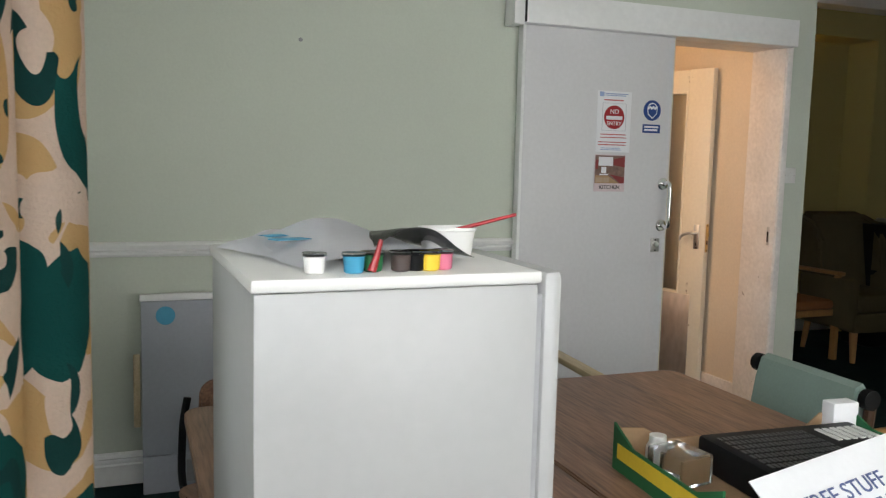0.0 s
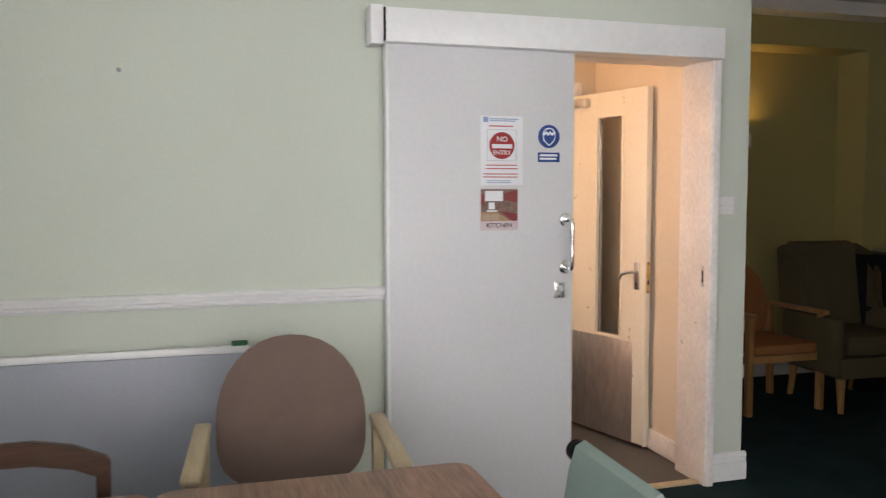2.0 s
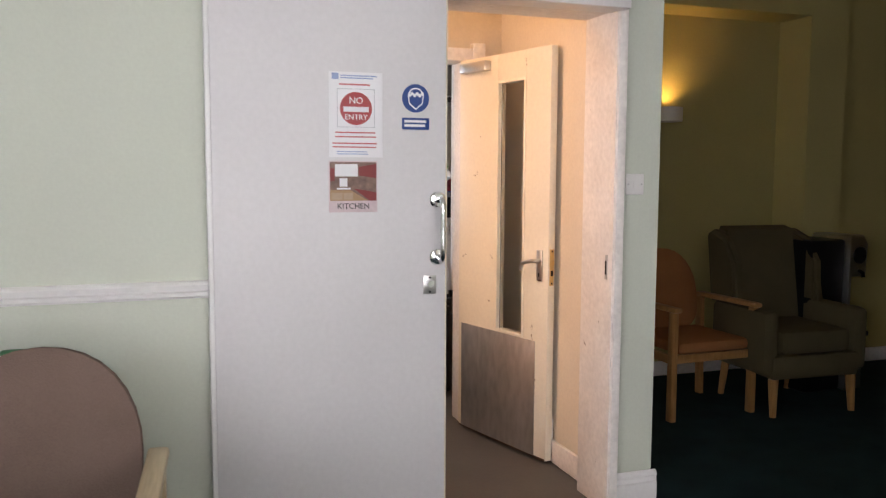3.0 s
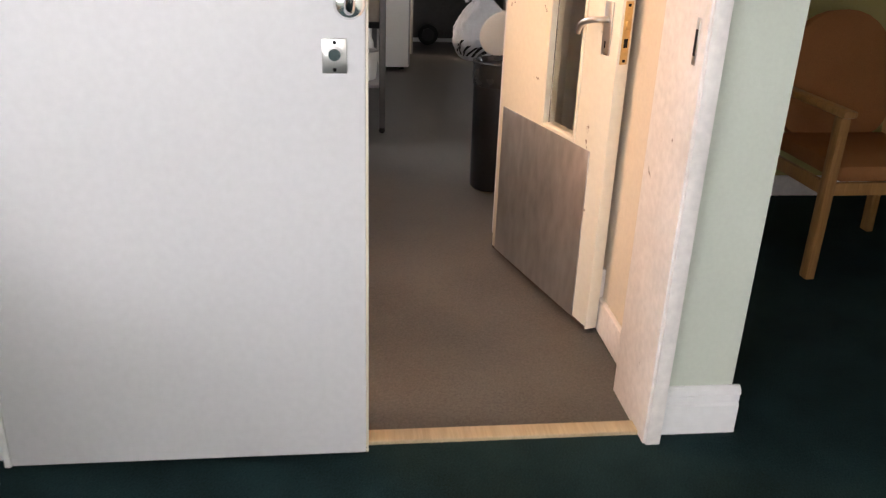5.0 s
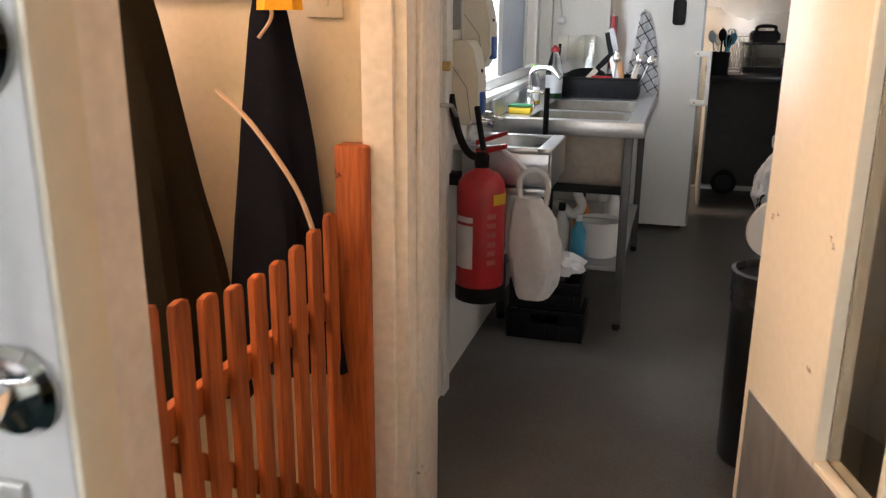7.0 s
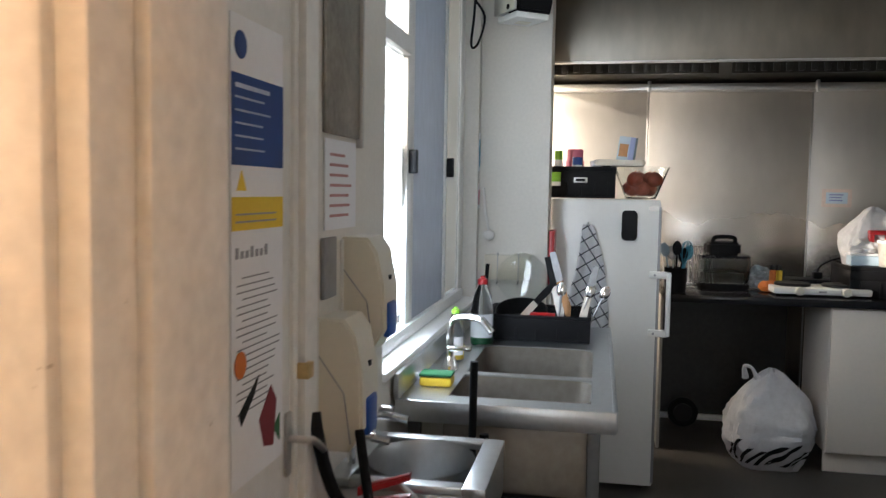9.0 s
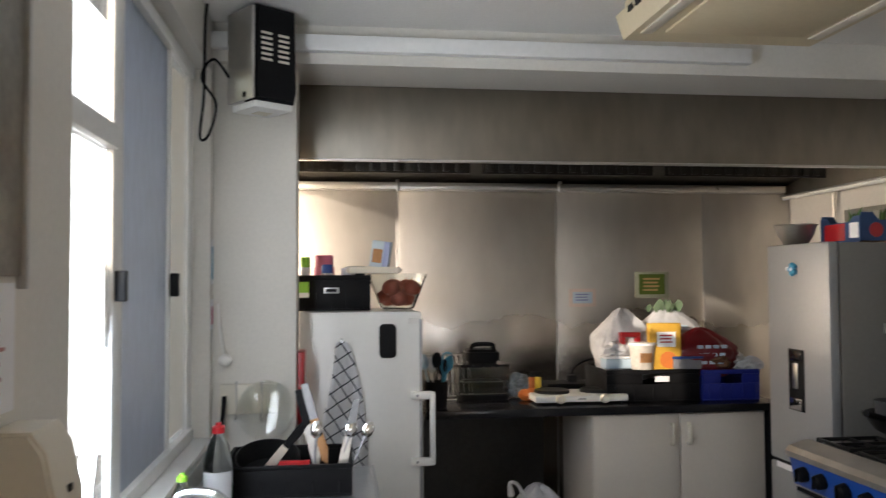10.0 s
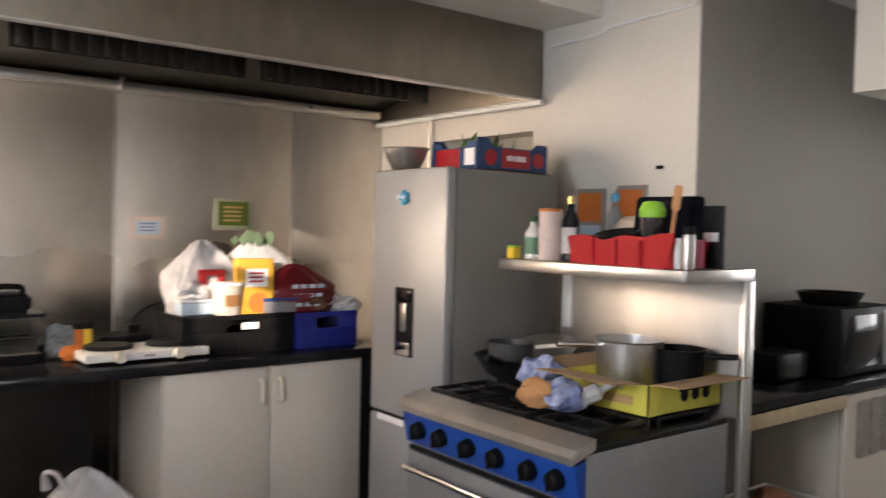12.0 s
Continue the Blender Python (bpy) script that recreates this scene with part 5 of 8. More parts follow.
ca = thing("clear_case", "clear plastic case with a printed card inside", "plastic case", 2.335, 1.86, 0.757, 8)
part("case", box(0.0, 0.085, 0.0, 0.10, 0.0, 0.062, 0.004), M_PLASTIC, ca)
part("card", box(0.006, 0.079, 0.006, 0.010, 0.006, 0.056), M_CARD, ca)
solid("white_jar", lathe([(0.022, 0.0), (0.024, 0.004), (0.024, 0.05), (0.018, 0.06), (0.018, 0.075), (0.0, 0.076)], 20), M_APPL, "white plastic jar in the fruit tray", "jar", m=pose(2.365, 1.985, 0.752))

# ---- lounge ----
def wing_chair(x, y, rz):
    c = thing("wing_chair", "olive brown wing armchair with oak legs", "armchair", x, y, 0, rz)
    part("seat_cushion", box(-0.24, 0.24, -0.30, 0.18, 0.36, 0.50, 0.035), M_OLIVE, c)
    part("base", box(-0.30, 0.30, -0.31, 0.24, 0.22, 0.36, 0.02), M_OLIVE, c)
    part("backrest", prism([(0.14, 0.40), (0.27, 0.38), (0.36, 1.02), (0.33, 1.07), (0.25, 1.05), (0.20, 0.75)], 0.52, "x", -0.26, 0.02), M_OLIVE, c)
    for s in (-1, 1):
        part("arm", box(s * 0.31 - 0.055, s * 0.31 + 0.055, -0.30, 0.22, 0.24, 0.62, 0.04), M_OLIVE, c)
        w = [(0.02, 0.60), (0.30, 0.60), (0.36, 1.02), (0.30, 1.05), (0.16, 1.00), (0.06, 0.86), (0.05, 0.72)]
        part("wing", prism(w, 0.07, "x", s * 0.29 - 0.035, 0.02), M_OLIVE, c)
        part("front_leg", tube([(s * 0.27, -0.27, 0.22), (s * 0.275, -0.285, 0.0)], [0.030, 0.018], 12), M_OAK, c)
        part("rear_leg", tube([(s * 0.25, 0.21, 0.22), (s * 0.25, 0.25, 0.0)], [0.026, 0.018], 12), M_OAK, c)
    return c


wing_chair(6.51, 5.26, -3)
wcool = thing("water_cooler", "black and silver floor-standing water cooler", "water cooler", 6.965, 5.48, 0, 4)
part("cabinet", box(-0.20, 0.10, -0.13, 0.15, 0.0, 0.985, 0.02), M_BLACK, wcool)
part("front_panel", box(0.105, 0.26, -0.16, 0.15, 0.0, 0.36, 0.01), M_SATIN, wcool)
part("side_column", box(0.105, 0.125, -0.16, 0.15, 0.36, 1.0, 0.004), M_SATIN, wcool)
part("head", prism([(0.11, 0.74), (0.27, 0.74), (0.28, 0.95), (0.24, 1.01), (0.11, 1.01)], 0.30, "y", -0.15, 0.01), M_SATIN, wcool)
part("display", disc(None, 0.20, 0.88, 0.055, -0.156, -0.150), M_DARKGLASS, wcool)
part("tap", tube([(0.20, -0.15, 0.78), (0.20, -0.18, 0.77), (0.20, -0.185, 0.74)], 0.012, 10), M_BLACK, wcool)
part("drip_tray", box(0.12, 0.27, -0.19, -0.155, 0.355, 0.385, 0.004), M_BLACK, wcool)
part("niche", box(0.126, 0.262, -0.02, 0.14, 0.36, 0.74), M_BLACK, wcool)
sc = thing("wall_sconce", "half-round wall light throwing warm light up and down", "wall light", 6.12, ALCY, 1.79)
part("shade", lathe([(0.055, -0.05), (0.085, -0.045), (0.085, 0.045), (0.055, 0.05), (0.05, 0.045), (0.05, -0.045)], 24, (0, -0.10, 0)), M_IVORY, sc)
part("arm", tube([(0, -0.02, 0), (0, 0.0, 0)], 0.03, 14), M_BRASS, sc)

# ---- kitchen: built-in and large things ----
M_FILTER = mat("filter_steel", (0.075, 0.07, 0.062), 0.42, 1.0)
hood = thing("extractor_hood", "long dull stainless steel extractor hood", "extractor hood", 0, 0, 0)
HX0, HX1, HY, HZ0, HZ1 = 3.52, 6.99, 9.115, 2.165, 2.498
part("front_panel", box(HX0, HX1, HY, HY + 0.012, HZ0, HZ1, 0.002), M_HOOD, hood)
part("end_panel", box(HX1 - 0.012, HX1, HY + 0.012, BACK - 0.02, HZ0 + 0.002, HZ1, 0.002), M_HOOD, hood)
part("front_lip", box(HX0, HX1, HY - 0.006, HY + 0.030, HZ0 - 0.010, HZ0, 0.003), M_SATIN, hood)
part("end_lip", box(HX1 - 0.05, HX1, HY + 0.03, BACK - 0.02, HZ0 - 0.010, HZ0, 0.003), M_SATIN, hood)
# underside in a much darker steel than the front panel
part("underside", prism([(HY + 0.04, HZ0 + 0.01), (HY + 0.10, HZ0 + 0.09), (9.75, HZ0 + 0.20), (BACK - 0.03, HZ0 + 0.06), (BACK - 0.03, HZ0 + 0.30), (HY + 0.04, HZ0 + 0.30)], HX1 - HX0 - 0.03, "x", HX0 + 0.01), mat("dark_underside_steel", (0.10, 0.092, 0.08), 0.40, 1.0, 0.2, 3, 40, 0.05), hood)
for i in range(3):
    x = 3.75 + i * 1.03
    bm = bm_new()
    for k in range(14):
        bx(bm, x + 0.02 + k * 0.066, x + 0.055 + k * 0.066, 9.72, 9.735, HZ0 + 0.03, HZ0 + 0.16, 0.003)
    bx(bm, x, x + 0.96, 9.736, 9.75, HZ0 + 0.02, HZ0 + 0.18)
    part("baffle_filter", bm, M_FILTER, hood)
part("rear_gutter", box(HX0, HX1 - 0.06, BACK - 0.12, BACK - 0.02, HZ0 + 0.01, HZ0 + 0.055, 0.004), M_SATIN, hood)
bm = bm_new()
for i in range(60):
    bx(bm, 3.75 + i * 0.052, 3.775 + i * 0.052, HY + 0.031, HY + 0.037, HZ0 - 0.006, HZ0 + 0.012)
tagged(part("perforated_edge", bm, M_BLACK, hood), kind="stuff")
for x in (4.37, 5.40):
    part("hanger", box(x - 0.012, x + 0.012, BACK - 0.14, BACK - 0.12, HZ0 - 0.004, HZ0 + 0.07, 0.003), M_SATIN, hood)

# conduit on the end wall under the hood
setting("pipe_run", tube([(6.965, 9.08, 2.145), (6.965, BACK - 0.03, 2.145)], 0.013, 12), M_WHITE, "white pipe below the hood end", "pipe")
setting("pipe_drop", tube([(6.985, 10.0, 2.14), (6.985, 10.0, 0.0)], 0.012, 12), M_SATIN, "vertical metal conduit in the corner", "pipe")
setting("conduit", tube(arc([(7.008, 9.06, 2.415), (7.008, 8.75, 2.425), (7.008, 8.70, 2.445), (7.008, 8.25, 2.46)], 3), 0.008, 8), M_WHITE, "thin white cable along the wall", "cable")
ch = thing("ceiling_hatch", "white framed ceiling access panel with a bent pipe", "ceiling hatch", 6.55, 8.02, CEIL_K)
part("frame", box(-0.32, 0.45, -0.27, 0.30, -0.035, 0.0, 0.004), M_WHITE, ch)
part("panel", box(-0.29, 0.42, -0.24, 0.27, -0.046, -0.034, 0.003), M_CEIL, ch)
part("bent_pipe", tube(arc([(-0.25, 0.24, -0.02), (-0.25, 0.22, -0.10), (-0.15, 0.16, -0.12), (0.0, 0.10, -0.12)], 5), 0.014, 12), M_WHITE, ch)

# ceiling cassette
ac = thing("ceiling_air_unit", "yellowed cream ceiling air-conditioning cassette", "air conditioner", 5.46, 7.93, CEIL_K)
M_ACOLD = mat("yellowed_plastic", (0.62, 0.53, 0.36), 0.5, 0, 0.06, 3, 50, 0.02)
part("casing", prism([(-0.41, -0.05), (0.41, -0.05), (0.38, -0.14), (-0.38, -0.14)], 0.88, "y", -0.44, 0.006), M_ACOLD, ac)
part("top_box", box(-0.38, 0.38, -0.41, 0.41, -0.05, 0.0), M_ACOLD, ac)
part("grille_plate", box(-0.27, 0.27, -0.30, 0.30, -0.150, -0.1395, 0.004), M_ACOLD, ac)
for s in (-1, 1):
    part("slot_cover", box(s * 0.33 - 0.022, s * 0.33 + 0.022, -0.33, 0.33, -0.1455, -0.1395, 0.002), M_IVORY, ac)
for k in range(9):
    part("side_vent", box(-0.409, -0.402, -0.30 + k * 0.07, -0.255 + k * 0.07, -0.075, -0.052), M_BLACK, ac)

# insect killer on the pier, with looping cable
zk = thing("insect_killer", "wall-mounted black and white insect killer with a looped cable", "insect killer", 3.655, 8.69, 2.29, 36)
part("body", prism([(-0.082, 0.0), (0.082, 0.0), (0.094, 0.05), (0.086, 0.36), (-0.086, 0.36), (-0.094, 0.05)], 0.10, "y", -0.20, 0.010), M_BLACK, zk)
part("side_panel", box(-0.108, -0.0945, -0.205, -0.02, 0.0, 0.35, 0.005), M_SATIN, zk)
part("rear_case", box(-0.088, 0.088, -0.0995, 0.0, 0.01, 0.34, 0.006), M_APPL, zk)
part("tray", box(-0.088, 0.078, -0.19, -0.02, -0.028, -0.0005, 0.006), M_APPL, zk)
part("tube_glow", box(-0.03, 0.03, -0.12, -0.07, -0.0315, -0.0285), M_IVORY, zk)
for i in range(6):
    for j in range(2):
        part("vent_slot", box(-0.066 + j * 0.074, -0.020 + j * 0.074, -0.2035, -0.2005, 0.15 + i * 0.020, 0.159 + i * 0.020), M_IVORY, zk)
for x in (-0.098, 0.092):
    part("knob", tube([(x, -0.15, 0.02), (x * 1.12, -0.15, 0.02)], 0.012, 10), M_BLACK, zk)
part("cable", tube(arc([(-0.10, -0.03, 0.10), (-0.18, -0.05, 0.16), (-0.23, -0.05, 0.08), (-0.17, -0.05, -0.01), (-0.20, -0.05, -0.13), (-0.235, -0.05, -0.14), (-0.22, -0.05, 0.02), (-0.21, -0.04, 0.30), (-0.19, -0.03, 0.42)], 6), 0.0055, 8), M_BLACK, zk)

# upright freezer
uf = thing("upright_freezer", "white upright freezer with a bar handle and black magnet", "freezer", 4.10, 9.03, 0)
part("body", box(-0.27, 0.27, 0.055, 0.62, 0.02, 1.47, 0.008), M_APPL, uf)
dr = part("door", box(-0.275, 0.272, 0.0, 0.048, 0.03, 1.475, 0.014), M_APPL, uf)
part("door_seal", box(-0.265, 0.265, 0.048, 0.055, 0.04, 1.46), mat("pale_grey_seal", (0.42, 0.42, 0.42), 0.6), uf)
hb = part("handle", box(0.306, 0.330, -0.034, -0.004, 0.80, 1.12, 0.008), M_APPL, dr)
for z in (0.815, 1.105):
    part("handle_foot", box(0.225, 0.318, -0.030, 0.004, z - 0.017, z + 0.017, 0.006), M_APPL, dr)
    part("handle_screw", disc(None, 0.250, z, 0.006, -0.033, -0.030, 12), M_KICK, dr)
part("side_strip", box(0.262, 0.2755, -0.002, 0.0, 0.05, 1.44, 0.001), M_KICK, uf)
part("badge", box(0.215, 0.262, -0.002, 0.0, 1.42, 1.445), M_SATIN, uf)
for x in (-0.22, 0.22):
    part("foot", lathe([(0.018, 0.0), (0.018, 0.022)], 12, (x, 0.10, 0)), M_BLACK, uf)
mg = thing("black_magnet", "black rounded plastic magnet on the freezer door", "magnet", 4.222, 9.03, 1.345)
part("pad", prism(round_rect(-0.038, 0.038, -0.075, 0.075, 0.022), 0.012, "y", -0.012, 0.003), M_BLACK, mg)

# tea towel hanging on the freezer door
def tea_towel():
    t = thing("tea_towel", "white tea towel with a dark check, hung from a hook", "tea towel", 4.02, 9.02, 1.345)
    bm = bm_new()
    nx, nz = 22, 26

    def place(u, v, off=0.0):
        w = 0.05 + 0.16 * min(1.0, v * 1.25) ** 0.9
        x = (u - 0.5) * w + 0.02 * v + 0.012 * math.sin(v * 5)
        y = -0.014 - 0.012 * (0.3 + v) * (1 + math.sin(u * 15 + 1.2 * v)) * 0.6
        z = -0.50 * v - 0.07 * v * (0.6 if u > 0.5 else 0.0) - 0.03 * math.sin(u * 3.1) * v
        return Vector((x, y - off, z))

    g = [[bm.verts.new(place(i / nx, j / nz)) for j in range(nz + 1)] for i in range(nx + 1)]
    fs = [bm.faces.new((g[i][j], g[i + 1][j], g[i + 1][j + 1], g[i][j + 1])) for i in range(nx) for j in range(nz)]
    bmesh.ops.solidify(bm, geom=fs, thickness=0.002)
    part("cloth", bm, check_mat("checked_cotton", (0.84, 0.84, 0.86), (0.05, 0.055, 0.08), 0.052, 0.0055, 33), t)
    part("hook", tube([(0, 0.008, 0.01), (0, -0.02, 0.012), (0, -0.024, -0.004)], 0.004, 8), M_CHROME, t)


tea_towel()
fbk = thing("fire_blanket", "red and white fire blanket pouch on the pier side", "fire blanket", 3.837, 8.90, 1.02)
part("pouch", box(0.0, 0.030, -0.075, 0.075, 0.0, 0.30, 0.006), M_RED, fbk)
part("label", box(0.0302, 0.0312, -0.05, 0.05, 0.03, 0.12), M_PAPER, fbk)
part("white_tail", box(0.0, 0.018, -0.06, 0.06, -0.34, -0.004, 0.004), M_APPL, fbk)

# worktop and cabinet
wt = thing("worktop", "glossy black speckled worktop along the steel wall", "worktop")
part("slab", box(4.44, 6.34, 9.492, BACK - 0.015, 0.918, 0.958, 0.004), M_WORKTOP, wt)
part("front_edge", box(4.44, 6.34, 9.478, 9.4915, 0.9165, 0.9575, 0.005), M_WORKTOP, wt)
cab = thing("base_cabinet", "off-white two-door base cabinet under the worktop", "cabinet", 5.775, 9.53, 0)
part("body", box(-0.47, 0.47, 0.0, 0.55, 0.12, 0.915, 0.002), M_CAB, cab)
part("plinth", box(-0.46, 0.46, 0.06, 0.08, 0.0, 0.12, 0.002), M_CAB, cab)
for s in (-1, 1):
    d = part("door", box(min(s * 0.003, s * 0.468), max(s * 0.003, s * 0.468), -0.020, -0.002, 0.13, 0.908, 0.003), M_CAB, cab)
    part("handle", tube(arc([(s * 0.045, -0.020, 0.855), (s * 0.045, -0.042, 0.848), (s * 0.045, -0.046, 0.805), (s * 0.045, -0.042, 0.762), (s * 0.045, -0.020, 0.755)], 4), 0.010, 10), M_IVORY, d)
# dark sheet set before the steel to paint the shade under the worktop
setting("under_counter_shade", box(4.462, 5.300, 10.512, 10.534, 0.036, 0.915, 0.002), mat("counter_shade_grey", (0.085, 0.082, 0.08), 0.6, 0, 0.25, 3, 40, 0.05), "dark sheet standing for the shade below the worktop", "panel")
setting("kick_rail", box(4.46, 5.29, 10.490, 10.535, 0.0, 0.035, 0.004), M_WHITE, "white edge strip at the foot of the steel wall", "rail")
# added out of view, keeps the window's light out of the bay
setting("bay_light_block", box(4.442, 4.460, 9.80, 10.53, 0.0, 0.916, 0.002), M_KGREY, "unseen grey panel blocking window light under the worktop", "panel")
solid("filler_post", box(6.262, 6.335, 9.50, 9.56, 0.0, 0.917, 0.003), M_BLACK, "dark filler post beside the cabinet", "filler")
dish = thing("black_pan_lid", "round dark pan standing under the worktop", "pan", 4.64, 10.27, 0.10)
part("disc", prism([(0.095 * math.cos(2 * math.pi * i / 28), 0.095 * math.sin(2 * math.pi * i / 28)) for i in range(28)], 0.03, "y", 0.0, 0.006), M_BLACK, dish)
part("rim", prism([(0.06 * math.cos(2 * math.pi * i / 24), 0.06 * math.sin(2 * math.pi * i / 24)) for i in range(24)], 0.01, "y", -0.01, 0.003), M_IRON, dish)


def bag_point(w, d, h, seed, a, t, grow=1.0, neck=0.34):
    """A point on the skin of a slumped bag."""
    r = (0.80 + 0.35 * math.sin(math.pi * min(1, t * 1.15)) ** 0.8) * (1 - neck * max(0, t - 0.6) / 0.4)
    k = 1 + 0.22 * noise.noise(Vector((1.6 * math.cos(a), 1.6 * math.sin(a), 2.2 * t + seed))) + 0.07 * noise.noise(Vector((6 * math.cos(a), 6 * math.sin(a), 6 * t + seed)))
    k += 0.10 * abs(noise.noise(Vector((4 * math.cos(a) + t, 4 * math.sin(a), 7 * t + 2 * seed)))) + 0.05 * abs(noise.noise(Vector((9 * math.cos(a), 9 * math.sin(a) + 2 * t, 12 * t + seed))))
    k *= grow * math.sqrt(max(0.01, 1 - (max(0.0, t - 0.72) / 0.285) ** 2))
    c, q = math.cos(a), math.sin(a)
    c, q = math.copysign(abs(c) ** 0.75, c), math.copysign(abs(q) ** 0.75, q)
    return (w / 2 * r * k * c, d / 2 * r * k * q, h * t * (1 + 0.07 * math.sin(2 * a + seed) * (1 - t) + 0.025 * math.sin(5 * a + 2 * seed) * t))


def carrier_bag(name, label, x, y, w, d, h, seed, material=M_POLY, loops=True):
    """A slumped carrier bag, one handle loop standing up."""
    b = thing(name, label, "carrier bag", x, y, 0)
    bm = bm_new()
    nz, na = 26, 56
    rings = []
    for j in range(nz + 1):
        t = j / nz
        ring = [bm.verts.new(bag_point(w, d, h, seed, 2 * math.pi * i / na, t)) for i in range(na)]
        rings.append(ring)
    for a, c in zip(rings, rings[1:]):
        for i in range(na):
            bm.faces.new((a[i], a[(i + 1) % na], c[(i + 1) % na], c[i]))
    bm.faces.new(list(reversed(rings[0])))
    bm.faces.new(rings[-1])
    bmesh.ops.recalc_face_normals(bm, faces=bm.faces)
    part("bag", bm, material, b)
    for s in (-1,) if loops else ():
        part("handle_loop", tube(arc([(s * w * 0.20, -0.03, h * 0.92), (s * w * 0.28, -0.035, h * 1.03), (s * w * 0.36, 0.0, h * 1.03), (s * w * 0.33, 0.03, h * 0.90)], 5), [0.020, 0.016, 0.012, 0.010, 0.009, 0.009, 0.009, 0.009, 0.009, 0.009, 0.010, 0.012, 0.014, 0.016, 0.018, 0.020], 8), material, b)
    return b


cb = carrier_bag("carrier_bag", "full white carrier bag with black stripes, on the floor", 5.045, 9.66, 0.40, 0.34, 0.53, 2.0)
bm = bm_new()
for i in range(8):
    prev = None
    for j in range(9):
        u = j / 8
        a0 = radians(190 + i * 14 + 26 * u)
        t0 = 0.07 + 0.012 * (i % 2) + (0.22 + 0.06 * math.sin(i * 1.7)) * u
        row = [bm.verts.new(bag_point(0.40, 0.34, 0.53, 2.0, a0 + da, t0, 1.02)) for da in (0.0, 0.055, 0.11)]
        if prev:
            for k in range(2):
                bm.faces.new((prev[k], prev[k + 1], row[k + 1], row[k]))
        prev = row
part("black_stripes", bm, M_BLACK, cb)
# tall fridge-freezer, doors facing the room
ff = thing("fridge_freezer", "silver grey fridge-freezer with a water dispenser", "fridge-freezer", 6.163, 8.785, 0)
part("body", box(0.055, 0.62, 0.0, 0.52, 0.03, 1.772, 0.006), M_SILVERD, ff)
du = part("upper_door", box(0.0, 0.050, -0.003, 0.523, 0.722, 1.776, 0.012), M_SILVER, ff)
dl = part("lower_door", box(0.0, 0.050, -0.003, 0.523, 0.06, 0.708, 0.012), M_SILVER, ff)
part("door_gap", box(0.010, 0.054, 0.004, 0.516, 0.700, 0.730), M_BLACK, ff)
ds = part("dispenser", box(-0.004, 0.002, 0.205, 0.335, 0.985, 1.275, 0.002), M_BLACK, du, "black water dispenser recess")
part("dispenser_head", box(-0.008, -0.0035, 0.215, 0.325, 1.22, 1.268, 0.002), M_DARKGLASS, ds)
part("dispenser_lever", box(-0.012, -0.0035, 0.250, 0.290, 1.09, 1.21, 0.004), M_SATIN, ds)
part("dispenser_tray", box(-0.010, -0.0035, 0.222, 0.318, 0.99, 1.045, 0.003), M_CHROME, ds)
part("plinth", box(0.04, 0.60, 0.01, 0.51, 0.0, 0.032), M_BLACK, ff)
part("white_label", box(-0.002, 0.0, 0.26, 0.46, 0.685, 0.712), M_PAPER, ff)
mgn = thing("blue_magnet", "small blue flower-shaped magnet on the fridge-freezer", "magnet", 6.160, 9.06, 1.655)
bm = bm_new()
for a in range(0, 360, 72):
    r = bmesh.ops.create_icosphere(bm, subdivisions=2, radius=0.014)
    bmesh.ops.translate(bm, vec=(-0.004, 0.018 * math.cos(radians(a)), 0.020 * math.sin(radians(a))), verts=r["verts"])
part("petals", bm, M_SKYBLUE, mgn)
bm = bm_new()
bmesh.ops.create_icosphere(bm, subdivisions=2, radius=0.010)
bmesh.ops.translate(bm, vec=(-0.012, 0.0, 0.0), verts=bm.verts)
part("centre", bm, M_PAPER, mgn)
part("white_tag", box(-0.004, 0.0, 0.025, 0.06, -0.005, 0.012), M_PAPER, mgn)

# range cooker
ck = thing("range_cooker", "stainless steel range cooker with a deep blue control panel", "cooker", 5.905, 7.83, 0)
CW, CD = 0.86, 0.76
part("body", box(0.045, CD, 0.0, CW, 0.10, 0.885, 0.004), M_KICK, ck)
part("hob_plate", box(0.05, CD, 0.004, CW - 0.004, 0.885, 0.905, 0.004), M_IRON, ck)
part("front_rail", prism([(-0.015, 0.862), (0.085, 0.895), (0.085, 0.928), (0.0, 0.905), (-0.018, 0.885)], CW + 0.01, "y", -0.005, 0.004), M_STEEL, ck)
pn = part("control_panel", prism([(0.02, 0.745), (0.05, 0.745), (0.05, 0.868), (0.0, 0.862)], CW, "y", 0.0, 0.003), M_BLUE, ck, "deep blue enamel control panel")
for i, y in enumerate((0.075, 0.19, 0.34, 0.48, 0.63, 0.755)):
    k = part("knob", tube([(0.008, y, 0.806), (-0.022, y, 0.800), (-0.030, y, 0.799)], [0.031, 0.029, 0.020], 20), M_BLACK, pn, "round black control knob")
    part("knob_grip", box(-0.040, -0.028, y - 0.005, y + 0.005, 0.775, 0.826, 0.003), M_BLACK, k)
od = part("oven_door", box(0.018, 0.045, 0.015, CW - 0.015, 0.19, 0.715, 0.006), M_KICK, ck)
part("oven_window", box(0.0145, 0.018, 0.13, CW - 0.13, 0.28, 0.56, 0.001), M_DARKGLASS, od)
part("oven_handle", tube([(-0.022, 0.05, 0.665), (-0.022, CW - 0.05, 0.665)], 0.012, 14), M_CHROME, od)
for y in (0.07, CW - 0.07):
    part("handle_bracket", box(-0.022, 0.018, y - 0.010, y + 0.010, 0.655, 0.675, 0.003), M_CHROME, od)
part("vent_slot", box(0.014, 0.02, 0.03, CW - 0.03, 0.722, 0.738), M_BLACK, ck)
